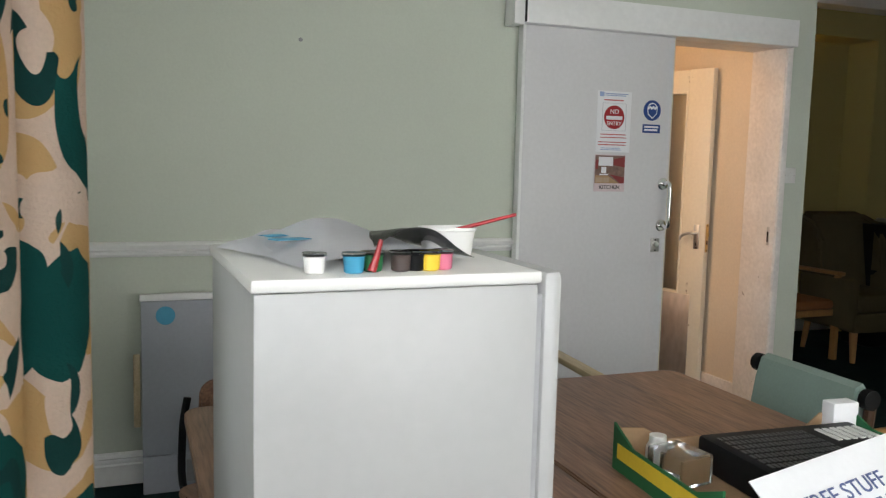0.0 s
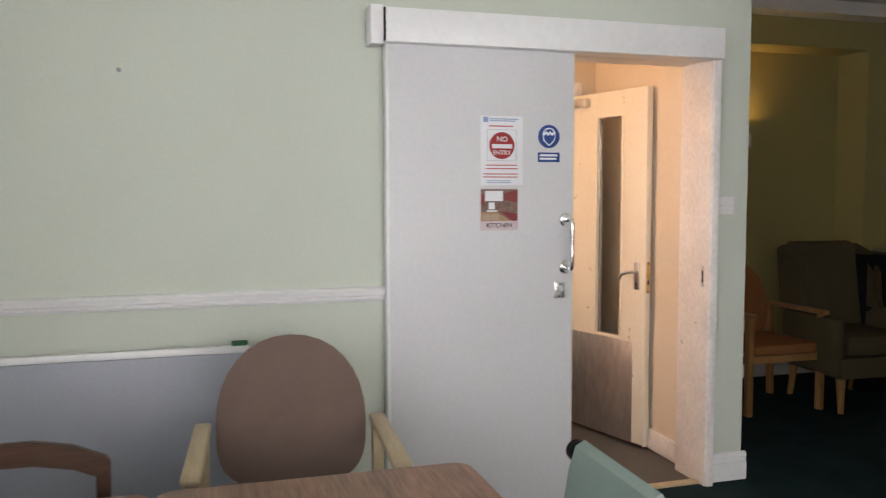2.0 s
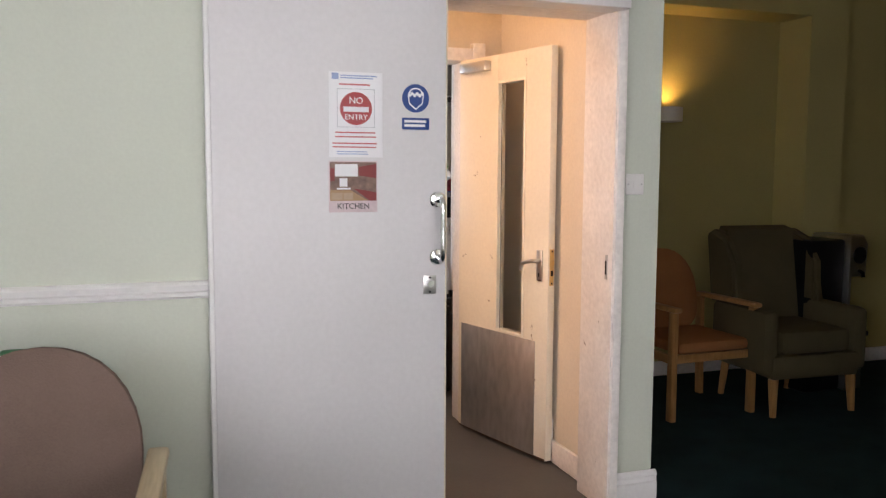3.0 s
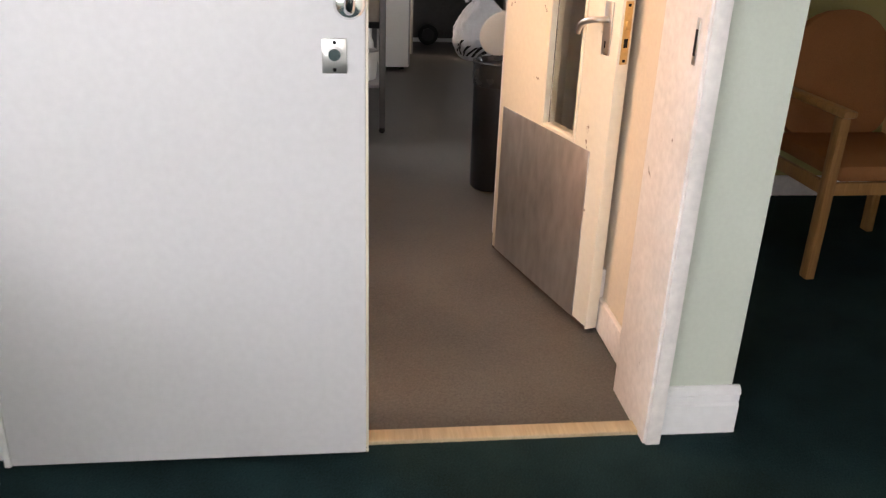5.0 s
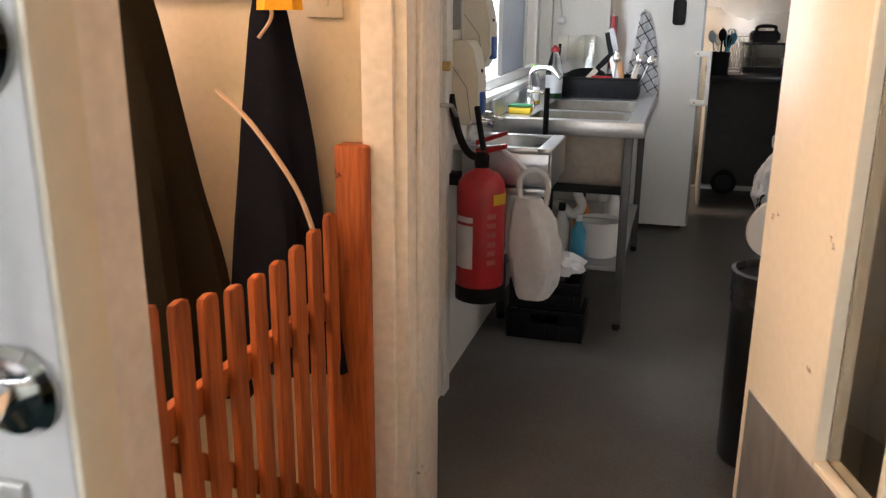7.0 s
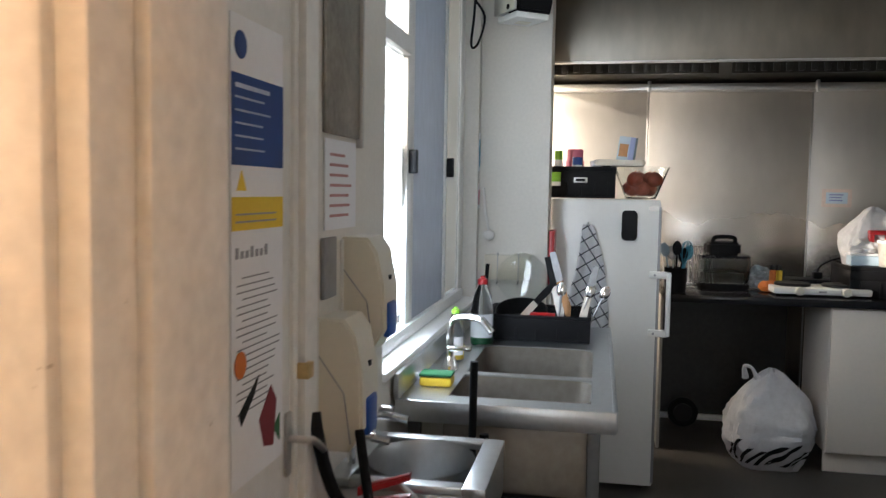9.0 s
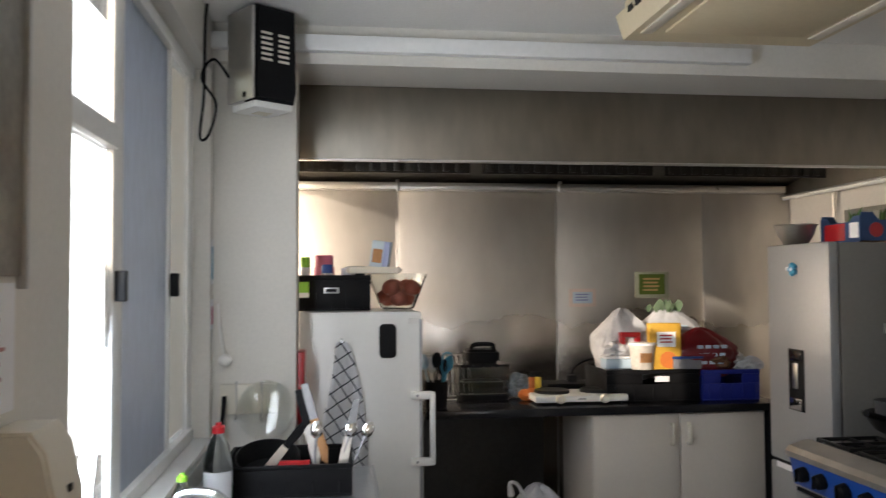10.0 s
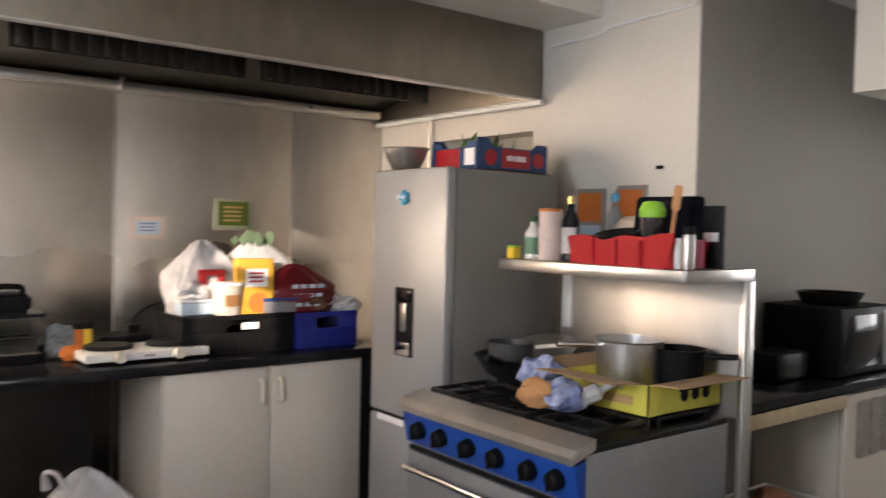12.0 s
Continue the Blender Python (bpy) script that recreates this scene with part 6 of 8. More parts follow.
for x in (0.09, 0.70):
    for y in (0.05, CW - 0.05):
        part("foot", lathe([(0.02, 0.0), (0.02, 0.10)], 12, (x, y, 0)), M_CHROME, ck)
for i in range(2):
    for j in range(3):
        cx, cy = 0.24 + i * 0.33, 0.155 + j * 0.275
        g = bm_new()
        for k in (-0.11, 0.11):
            bx(g, cx - 0.14, cx + 0.14, cy + k - 0.006, cy + k + 0.006, 0.925, 0.940, 0.002)
            bx(g, cx + k * 1.2 - 0.006, cx + k * 1.2 + 0.006, cy - 0.115, cy + 0.115, 0.9255, 0.9395, 0.002)
        bx(g, cx - 0.14, cx + 0.14, cy - 0.005, cy + 0.005, 0.9265, 0.9385)
        bx(g, cx - 0.005, cx + 0.005, cy - 0.115, cy + 0.115, 0.926, 0.939)
        for sx in (-0.13, 0.13):
            for sy in (-0.11, 0.11):
                bx(g, cx + sx - 0.006, cx + sx + 0.006, cy + sy - 0.006, cy + sy + 0.006, 0.905, 0.926)
        part("pan_support", g, M_IRON, ck)
        part("burner", lathe([(0.045, 0.905), (0.045, 0.915), (0.03, 0.922), (0.0, 0.923)], 18, (cx, cy, 0)), M_IRON, ck)

# steel splashback with shelf over the cooker
sb = thing("splashback_shelf", "stainless steel splashback carrying a deep steel shelf", "steel shelf", 0, 0, 0)
part("splash_panel", box(6.690, 6.705, 7.80, 8.66, 0.90, 1.375, 0.002), M_STEEL, sb)
part("end_post", box(6.66, 6.715, 7.775, 7.798, 0.0, 1.375, 0.003), M_SATIN, sb)
part("shelf", box(6.33, 6.72, 7.79, 8.64, 1.385, 1.415, 0.003), M_STEEL, sb)
part("shelf_lip", box(6.322, 6.334, 7.785, 8.645, 1.375, 1.417, 0.003), M_SATIN, sb)
part("shelf_end_lip", box(6.334, 6.72, 7.782, 7.792, 1.375, 1.417, 0.003), M_SATIN, sb)
part("socket_strip", box(6.676, 6.690, 8.585, 8.635, 1.13, 1.36, 0.002), M_APPL, sb)

# side counter beyond the cooker
solid("side_worktop", box(6.74, 9.49, 7.80, 8.234, 0.905, 0.945, 0.005), M_WORKTOP, "black worktop of the side counter", "worktop")
solid("worktop_edge", box(6.75, 7.45, 7.80, 7.822, 0.850, 0.904, 0.003), M_BEECH, "bare wooden batten under the worktop", "batten")
sc2 = thing("side_cabinet", "off-white cabinet under the side counter", "cabinet", 7.95, 7.84, 0)
part("body", box(-0.48, 1.3, 0.0, 0.38, 0.0, 0.903, 0.002), M_CAB, sc2)
part("door", box(-0.475, 0.30, -0.020, -0.002, 0.10, 0.89, 0.003), M_CAB, sc2)
part("door_right", box(0.31, 1.28, -0.020, -0.002, 0.10, 0.89, 0.003), M_CAB, sc2)
nt = thing("hanging_cloths", "grey quilted cloths hung over the cabinet door", "cloth", 7.72, 7.815, 0.62)
for i in range(4):
    bm = prism(round_rect(-0.15 + i * 0.11, -0.055 + i * 0.11, 0.0, 0.24, 0.02), 0.014, "y", -0.008, 0.004)
    part("pad", bm, mat("grey_linen", (0.36, 0.33, 0.29), 0.95, 0, 0.3, 30, 160, 0.4), nt)
mw = thing("microwave", "black microwave oven on the side counter", "microwave", 7.62, 7.86, 0.945)
part("body", box(-0.12, 0.38, 0.0, 0.35, 0.01, 0.29, 0.008), M_BLACK, mw)
part("door_glass", box(-0.10, 0.24, -0.004, 0.0, 0.04, 0.26, 0.002), M_DARKGLASS, mw)
part("control_strip", box(0.26, 0.37, -0.004, 0.0, 0.03, 0.27, 0.002), M_KICK, mw)
for x in (-0.10, 0.36):
    part("foot", lathe([(0.012, 0.0), (0.012, 0.012)], 10, (x, 0.05, 0)), M_BLACK, mw)
for i, (x, label) in enumerate(((6.98, "small black kettle on the side counter"), (7.30, "dark toaster beside the microwave"))):
    k = thing("kettle" if i == 0 else "toaster", label, "kettle" if i == 0 else "toaster", x, 8.02, 0.945)
    if i == 0:
        part("body", lathe([(0.065, 0.0), (0.07, 0.01), (0.062, 0.10), (0.045, 0.15), (0.02, 0.16), (0.0, 0.163)], 24), M_BLACK, k)
        part("handle", tube(arc([(0.05, 0, 0.14), (0.10, 0, 0.13), (0.105, 0, 0.06), (0.066, 0, 0.02)], 5), 0.010, 10), M_BLACK, k)
        part("spout", prism([(-0.05, 0.11), (-0.09, 0.14), (-0.045, 0.145)], 0.03, "y", -0.015, 0.003), M_BLACK, k)
    else:
        part("body", box(-0.13, 0.11, -0.08, 0.08, 0.008, 0.12, 0.02), M_IRON, k)
        part("slots", box(-0.10, 0.08, -0.03, 0.03, 0.1195, 0.1215), M_BLACK, k)
        part("lever", box(0.11, 0.13, -0.012, 0.012, 0.06, 0.08, 0.003), M_CHROME, k)
solid("frying_pan", lathe([(0.0, 0.002), (0.11, 0.0), (0.115, 0.004), (0.14, 0.05), (0.136, 0.05), (0.11, 0.010), (0.0, 0.008)], 28), M_IRON, "black frying pan on top of the microwave", "frying pan", m=pose(7.75, 8.04, 1.236))

rk = thing("wire_basket", "white wire basket of oddments under the side counter", "wire basket", 7.16, 7.92, 0.30)
for z in (0.0, 0.10, 0.20):
    part("hoop", tube([(-0.15, -0.10, z), (0.15, -0.10, z), (0.15, 0.14, z), (-0.15, 0.14, z), (-0.15, -0.10, z)], 0.006, 8), M_APPL, rk)
for x in (-0.15, -0.05, 0.05, 0.15):
    part("wire", tube([(x, -0.10, -0.30), (x, -0.10, 0.20)], 0.005, 8), M_APPL, rk)
part("rear_wire", tube([(-0.15, 0.14, -0.30), (-0.15, 0.14, 0.2)], 0.005, 8), M_APPL, rk)
part("contents", blob(bm_new(), 0, 0.02, 0.10, 0.13, 0.10, 0.13, 0.3, 7, 3, 0.3), mat("mixed_brown_packets", (0.28, 0.12, 0.06), 0.7, 0, 0.7, 14, 40, 0.2), rk)

# ---- kitchen entrance: signs, dispensers, extinguisher ----
M_STORE = mat("dulled_white_gloss", (0.80, 0.79, 0.76), 0.38, 0, 0.10, 3.0, 40, 0.06)
pd = tagged(new("store_door"), "white painted cupboard door covered with notices", "door", "", "structure")
part("leaf", box(3.502, 3.513, 5.64, 6.315, 0.02, 2.0, 0.002), M_STORE, pd)
part("frame_post", box(3.501, 3.535, 6.325, 6.395, 0.0, 2.05, 0.004), M_STORE, pd)
part("frame_bead", box(3.502, 3.522, 6.30, 6.322, 0.0, 2.03, 0.003), M_STORE, pd)
hs = part("hasp", box(3.514, 3.545, 6.315, 6.345, 1.145, 1.175, 0.002), M_BRASS, pd, "small brass hasp")
hn = part("lever_handle", box(3.514, 3.520, 6.27, 6.295, 0.97, 1.09, 0.002), M_SATIN, pd, "satin lever handle on a plate")
part("lever", tube(arc([(3.52, 6.283, 1.04), (3.555, 6.283, 1.04), (3.560, 6.30, 1.035), (3.560, 6.36, 1.0)], 4), 0.007, 10), M_SATIN, hn)
SX = 3.515
nb = thing("washing_notice", "tall white notice with blue and yellow panels, on the cupboard door", "notice", SX, 6.152, 1.38)
part("sheet", box(-0.001, 0.001, -0.105, 0.105, -0.36, 0.39), M_PAPER, nb)
part("blue_panel", box(0.001, 0.0022, -0.103, 0.103, 0.158, 0.300), M_SIGNBLUE, nb)
part("yellow_panel", box(0.001, 0.0022, -0.103, 0.103, 0.055, 0.108), M_YELLOW, nb)
bm = prism([(0.022 * math.cos(2 * math.pi * i / 20) - 0.07, 0.345 + 0.022 * math.sin(2 * math.pi * i / 20)) for i in range(20)], 0.0012, "x", 0.001)
part("blue_roundel", bm, M_SIGNBLUE, nb)
part("warning_triangle", prism([(-0.085, 0.118), (-0.050, 0.118), (-0.0675, 0.150)], 0.0012, "x", 0.001), M_YELLOW, nb)
rr = random.Random(11)
bm = bm_new()
for i in range(6):
    bx(bm, 0.0022, 0.003, -0.092, -0.02 + 0.07 * rr.random() + 0.03 * (i == 0), 0.285 - i * 0.020 - (0.007 if i == 0 else 0.0032), 0.285 - i * 0.020)
part("white_print", bm, mat("pale_blue_white_print", (0.50, 0.54, 0.66), 0.6), nb)
bm = bm_new()
for i in range(2):
    bx(bm, 0.0022, 0.003, -0.09, 0.07, 0.082 - i * 0.012 - 0.003, 0.082 - i * 0.012)
for i in range(20):
    bx(bm, 0.001, 0.0018, -0.085 + 0.02 * (i % 3 == 0), 0.03 + 0.06 * rr.random(), -0.02 - i * 0.0115 - 0.0025, -0.02 - i * 0.0115)
for i in range(7):
    bx(bm, 0.001, 0.0018, -0.09 + i * 0.019, -0.079 + i * 0.019, 0.010, 0.022 + 0.006 * (i % 3 == 0))
part("dark_print", bm, mat("grey_print_ink", (0.34, 0.34, 0.36), 0.7), nb)
part("orange_disc", prism([(0.022 * math.cos(2 * math.pi * i / 20) - 0.075, -0.16 + 0.022 * math.sin(2 * math.pi * i / 20)) for i in range(20)], 0.0012, "x", 0.002), M_ORANGE, nb)
part("red_bird_print", prism([(0.0, -0.27), (0.05, -0.22), (0.075, -0.25), (0.06, -0.33), (0.02, -0.32)], 0.0012, "x", 0.001), mat("dark_red_print", (0.22, 0.02, 0.03), 0.6), nb)
part("black_print_shape", prism([(-0.08, -0.24), (0.0, -0.19), (-0.02, -0.22), (-0.07, -0.26)], 0.0012, "x", 0.001), M_BLACK, nb)
part("green_print_shape", prism([(0.06, -0.30), (0.09, -0.28), (0.09, -0.33)], 0.0012, "x", 0.001), M_GREENP, nb)

gp = thing("steel_notice_panel", "dull grey metal panel on the wall by the window", "panel", 3.502, 6.62, 1.80)
part("plate", box(0.0, 0.008, -0.11, 0.13, -0.18, 0.40, 0.002), mat("stained_zinc", (0.34, 0.32, 0.28), 0.4, 0.7, 0.35, 4, 50, 0.06), gp)
part("edge_bead", box(0.0, 0.016, 0.13, 0.142, -0.20, 0.42, 0.002), M_SATIN, gp)
wn_ = thing("hand_wash_notice", "white laminated notice with faint red print", "notice", 3.503, 6.63, 1.51)
part("sheet", box(0.0, 0.002, -0.11, 0.11, -0.095, 0.10), M_PAPER, wn_)
bm = bm_new()
for i in range(7):
    bx(bm, 0.002, 0.003, -0.08, 0.02 + 0.06 * rr.random(), 0.07 - i * 0.022 - 0.006, 0.07 - i * 0.022)
part("print", bm, mat("faint_red_print", (0.50, 0.25, 0.25), 0.7), wn_)
solid("steel_switch_plate", box(3.502, 3.512, 6.50, 6.58, 1.27, 1.40, 0.002), M_KICK, "grey metal blanking plate on the wall", "plate")


def dispenser(label, y, z, w, h):
    d = thing("wall_dispenser", label, "dispenser", 3.503, y, z, 0, "hand wash dispensers")
    part("body", prism([(0.0, 0.0), (0.070, 0.0), (0.100, 0.05), (0.098, h * 0.6), (0.082, h - 0.03), (0.06, h), (0.0, h)], w, "y", 0.0, 0.006), M_IVORY, d)
    part("backplate", box(-0.001, 0.006, -0.004, w + 0.004, 0.005, h - 0.005, 0.001), M_APPL, d)
    part("push_bar", box(0.090, 0.106, 0.03, w - 0.03, 0.03, 0.11, 0.006), M_BLUE, d, "dark blue push lever")
    part("lock", box(0.094, 0.099, w / 2 - 0.008, w / 2 + 0.008, h * 0.62, h * 0.66), M_BLACK, d)
    part("seam", tube([(0.005, -0.0005, h * 0.72), (0.06, -0.0005, h * 0.45), (0.075, -0.0005, 0.02)], 0.0015, 6), M_KICK, d)


dispenser("cream plastic paper towel dispenser on the wall", 6.64, 1.135, 0.13, 0.26)
dispenser("cream plastic soap dispenser above the hand basin", 6.475, 0.955, 0.13, 0.28)

ex = thing("fire_extinguisher", "red fire extinguisher with a black hose and base", "fire extinguisher", 3.640, 6.395, 0.365)
R = 0.083
part("cylinder", lathe([(R, 0.05), (R, 0.385), (R * 0.93, 0.415), (R * 0.70, 0.440), (0.030, 0.455), (0.024, 0.462)], 32), M_RED, ex)
part("base_ring", lathe([(R - 0.005, 0.0), (R + 0.002, 0.004), (R + 0.002, 0.055), (R - 0.004, 0.058)], 32), M_BLACK, ex)
part("valve", lathe([(0.024, 0.462), (0.026, 0.50), (0.018, 0.515), (0.0, 0.516)], 18), M_BLACK, ex)
part("grip", prism([(-0.02, 0.50), (0.085, 0.53), (0.085, 0.545), (-0.02, 0.525)], 0.024, "y", -0.012, 0.003), M_RED, ex)
part("squeeze_lever", prism([(-0.02, 0.535), (0.085, 0.575), (0.085, 0.588), (-0.02, 0.553)], 0.022, "y", -0.011, 0.003), M_RED, ex)
part("hose", tube(arc([(0.0, 0.0, 0.49), (-0.045, -0.01, 0.51), (-0.075, -0.02, 0.57), (-0.095, -0.03, 0.66), (-0.105, -0.02, 0.70)], 5), 0.013, 10), M_BLACK, ex)
part("hose_return", tube(arc([(-0.025, 0.02, 0.66), (-0.01, 0.0, 0.60), (0.01, -0.02, 0.52)], 5), 0.010, 10), M_BLACK, ex)


def wrapped(r, a0, a1, z0, z1, n=10):
    bm = bm_new()
    lo = [bm.verts.new((r * math.cos(radians(a0 + (a1 - a0) * i / n)), r * math.sin(radians(a0 + (a1 - a0) * i / n)), z0)) for i in range(n + 1)]
    hi = [bm.verts.new((v.co.x, v.co.y, z1)) for v in lo]
    for i in range(n):
        bm.faces.new((lo[i], lo[i + 1], hi[i + 1], hi[i]))
    bmesh.ops.solidify(bm, geom=bm.faces[:], thickness=-0.001)
    return bm


part("yellow_label", wrapped(R + 0.001, -48, 8, 0.345, 0.382), M_YELLOW, ex)
part("white_label", wrapped(R + 0.001, -150, -95, 0.125, 0.275), M_PAPER, ex)
part("white_strip", wrapped(R + 0.001, -150, -95, 0.285, 0.305), M_PAPER, ex)
bm = bm_new()
for i in range(6):
    b2 = wrapped(R + 0.001, -62, -40, 0.14 + i * 0.032, 0.158 + i * 0.032, 4)
    tmp_me = bpy.data.meshes.new("tmp")
    b2.to_mesh(tmp_me)
    bm.from_mesh(tmp_me)
    b2.free()
    bpy.data.meshes.remove(tmp_me)
part("printed_marks", bm, mat("pale_red_print", (0.60, 0.20, 0.18), 0.5), ex)
part("wall_bracket", box(-0.138, -0.075, -0.03, 0.03, 0.40, 0.44, 0.003), M_BLACK, ex)

hb_ = thing("hand_basin", "small stainless steel hand basin on the wall", "basin", 3.502, 6.545, 0.0)
bm = prism(round_rect(0.0, 0.35, 0.0, 0.36, 0.02), 0.010, "z", 0.866)
part("rim", box(0.0, 0.05, 0.0, 0.36, 0.855, 0.875, 0.003), M_SINK, hb_)
part("rim_front", box(0.30, 0.352, 0.0, 0.36, 0.855, 0.875, 0.003), M_SINK, hb_)
part("rim_near", box(0.05, 0.30, 0.0, 0.035, 0.855, 0.875, 0.003), M_SINK, hb_)
part("rim_far", box(0.05, 0.30, 0.325, 0.36, 0.855, 0.875, 0.003), M_SINK, hb_)
bm = bm_new()
prof = [(1.0, 0.873), (0.96, 0.84), (0.90, 0.76), (0.6, 0.735), (0.1, 0.73)]
rings = []
for k, z in prof:
    rings.append([bm.verts.new((0.175 + 0.126 * k * math.cos(2 * math.pi * i / 28), 0.18 + 0.146 * k * math.sin(2 * math.pi * i / 28), z)) for i in range(28)])
for a, b in zip(rings, rings[1:]):
    for i in range(28):
        bm.faces.new((a[i], a[(i + 1) % 28], b[(i + 1) % 28], b[i]))
bm.faces.new(rings[-1])
bmesh.ops.recalc_face_normals(bm, faces=bm.faces)
part("bowl", bm, M_SINK, hb_)
part("casing", box(0.02, 0.33, 0.02, 0.34, 0.70, 0.727, 0.004), M_SINK, hb_)
part("apron", box(0.342, 0.350, 0.004, 0.356, 0.74, 0.854, 0.002), M_SINK, hb_)
part("side_apron", box(0.03, 0.34, 0.002, 0.010, 0.74, 0.854, 0.002), M_SINK, hb_)
for y in (0.09, 0.27):
    tp = part("tap", tube(arc([(0.03, y, 0.875), (0.03, y, 0.93), (0.05, y, 0.945), (0.12, y, 0.935)], 4), 0.010, 10), M_CHROME, hb_)
    part("tap_lever", box(0.015, 0.085, y - 0.009, y + 0.009, 0.955, 0.967, 0.003), M_CHROME, tp)
part("waste_pipe", tube([(0.175, 0.18, 0.70), (0.175, 0.18, 0.45), (0.02, 0.18, 0.42)], 0.018, 12), M_APPL, hb_)
bgw = thing("hanging_bag", "white plastic bag hung by one handle from the basin", "carrier bag", 3.815, 6.46, 0.36)
bm = bm_new()
rings = []
for j in range(15):
    t = j / 14
    wide = 0.012 + 0.070 * math.sin(math.pi * min(1.0, 0.14 + t * 0.76)) ** 0.7
    ring = []
    for i in range(30):
        a = 2 * math.pi * i / 30
        crease = 1 + 0.30 * abs(noise.noise(Vector((2.2 * math.cos(a), 2.2 * math.sin(a), 3 * t)))) + 0.16 * abs(noise.noise(Vector((5 * math.cos(a), 5 * math.sin(a), 8 * t)))) + 0.08 * math.sin(5 * a + 3 * t)
        ring.append(bm.verts.new((wide * crease * math.cos(a) - 0.015 * t + 0.012 * math.sin(4 * t), 0.62 * wide * crease * math.sin(a), 0.36 * t)))
    rings.append(ring)
for a, b in zip(rings, rings[1:]):
    for i in range(30):
        bm.faces.new((a[i], a[(i + 1) % 30], b[(i + 1) % 30], b[i]))
bm.faces.new(list(reversed(rings[0])))
bm.faces.new(rings[-1])
part("bag", bm, M_POLY, bgw)
part("handle_loop", tube(arc([(-0.05, 0, 0.33), (-0.055, 0, 0.42), (-0.01, 0, 0.455), (0.04, 0, 0.42), (0.035, 0, 0.33)], 5), 0.010, 10), M_POLY, bgw)
part("handle_strap", tube([(-0.03, 0.01, 0.44), (-0.10, 0.05, 0.49), (-0.15, 0.08, 0.52)], [0.012, 0.009, 0.006], 8), M_POLY, bgw)

# ---- sink unit ----
M_LEGS = mat("dull_dark_steel", (0.10, 0.10, 0.10), 0.45, 0.6, 0.2, 6, 50, 0.04)
sk = thing("sink_unit", "stainless steel double bowl sink on an open stand", "sink", 0, 0, 0)
SX0, SX1, SY0, SY1, SZ = 3.515, 4.135, 7.11, 8.56, 0.905
for x0, x1, y0, y1 in ((SX0, 3.655, SY0, SY1), (4.065, SX1, SY0, SY1), (3.655, 4.065, SY0, 7.20), (3.655, 4.065, 7.495, 7.535), (3.655, 4.065, 8.02, SY1)):
    part("drainer_strip", box(x0, x1, y0, y1, SZ - 0.012, SZ), M_SINK, sk)
part("front_edge", box(SX0, SX1, SY0 - 0.006, SY0 + 0.008, SZ - 0.058, SZ + 0.004, 0.004), M_SINK, sk)
part("side_edge", box(SX1 - 0.010, SX1 + 0.004, SY0 + 0.009, SY1, SZ - 0.058, SZ + 0.004, 0.004), M_SINK, sk)
part("upstand", box(SX0 - 0.006, SX0 + 0.010, SY0, SY1, SZ, SZ + 0.075, 0.003), M_SINK, sk)


def bowl(x0, x1, y0, y1, depth):
    bm = bm_new()
    rings = []
    for k, z, r in ((0.0, 0.0, 0.05), (0.008, -depth * 0.9, 0.06), (0.03, -depth, 0.05)):
        rings.append([bm.verts.new((a, b, SZ - 0.004 + z)) for a, b in round_rect(x0 + k, x1 - k, y0 + k, y1 - k, r)])
    for a, b in zip(rings, rings[1:]):
        for i in range(len(a)):
            bm.faces.new((a[i], b[i], b[(i + 1) % len(a)], a[(i + 1) % len(a)]))
    bm.faces.new(rings[-1])
    bmesh.ops.solidify(bm, geom=bm.faces[:], thickness=-0.003)
    bmesh.ops.recalc_face_normals(bm, faces=bm.faces)
    return bm


# bowls in a duller, browner steel than the drainer
M_BOWL = mat("dull_beige_steel", (0.36, 0.32, 0.27), 0.55, 0.45, 0.2, 5, 40, 0.06)
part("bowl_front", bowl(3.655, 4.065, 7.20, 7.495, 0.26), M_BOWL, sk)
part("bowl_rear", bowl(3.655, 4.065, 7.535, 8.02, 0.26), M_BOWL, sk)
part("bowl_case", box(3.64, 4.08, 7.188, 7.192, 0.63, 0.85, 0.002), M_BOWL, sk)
for x in (3.56, 4.075):
    for y in (7.17, 8.48):
        part("leg", box(x - 0.018, x + 0.018, y - 0.018, y + 0.018, 0.03, SZ - 0.02, 0.003), M_LEGS, sk)
        part("foot", lathe([(0.014, 0.0), (0.020, 0.01), (0.014, 0.032)], 12, (x, y, 0)), M_BLACK, sk)
part("under_shelf", box(3.56, 4.08, 7.18, 8.48, 0.26, 0.28, 0.003), M_KICK, sk)
part("cross_rail", box(3.56, 4.08, 7.16, 7.18, 0.60, 0.635, 0.003), M_BLACK, sk)
tp = part("tap", tube(arc([(3.60, 7.52, SZ), (3.60, 7.52, 1.04), (3.62, 7.51, 1.085), (3.70, 7.48, 1.09), (3.745, 7.465, 1.05)], 6), 0.012, 12), M_CHROME, sk, "chrome swan-neck mixer tap")
part("tap_base", lathe([(0.026, 0.0), (0.026, 0.02), (0.016, 0.05)], 18, (3.60, 7.52, SZ)), M_CHROME, tp)
part("tap_lever", box(3.59, 3.67, 7.505, 7.535, 0.975, 0.99, 0.003), M_CHROME, tp)

mp_ = thing("squeegee_pole", "black plastic squeegee pole standing against the sink", "squeegee", 3.745, 7.045, 0)
part("pole", tube([(0, 0, 0.02), (0.004, 0.01, 1.04)], 0.011, 12), M_BLACK, mp_)
part("grip", tube([(0.03, 0.005, 0.02), (0.035, 0.012, 0.84)], 0.013, 12), M_BLACK, mp_)
part("blade", box(-0.10, 0.12, -0.02, 0.02, 0.0, 0.03, 0.004), M_BLACK, mp_)


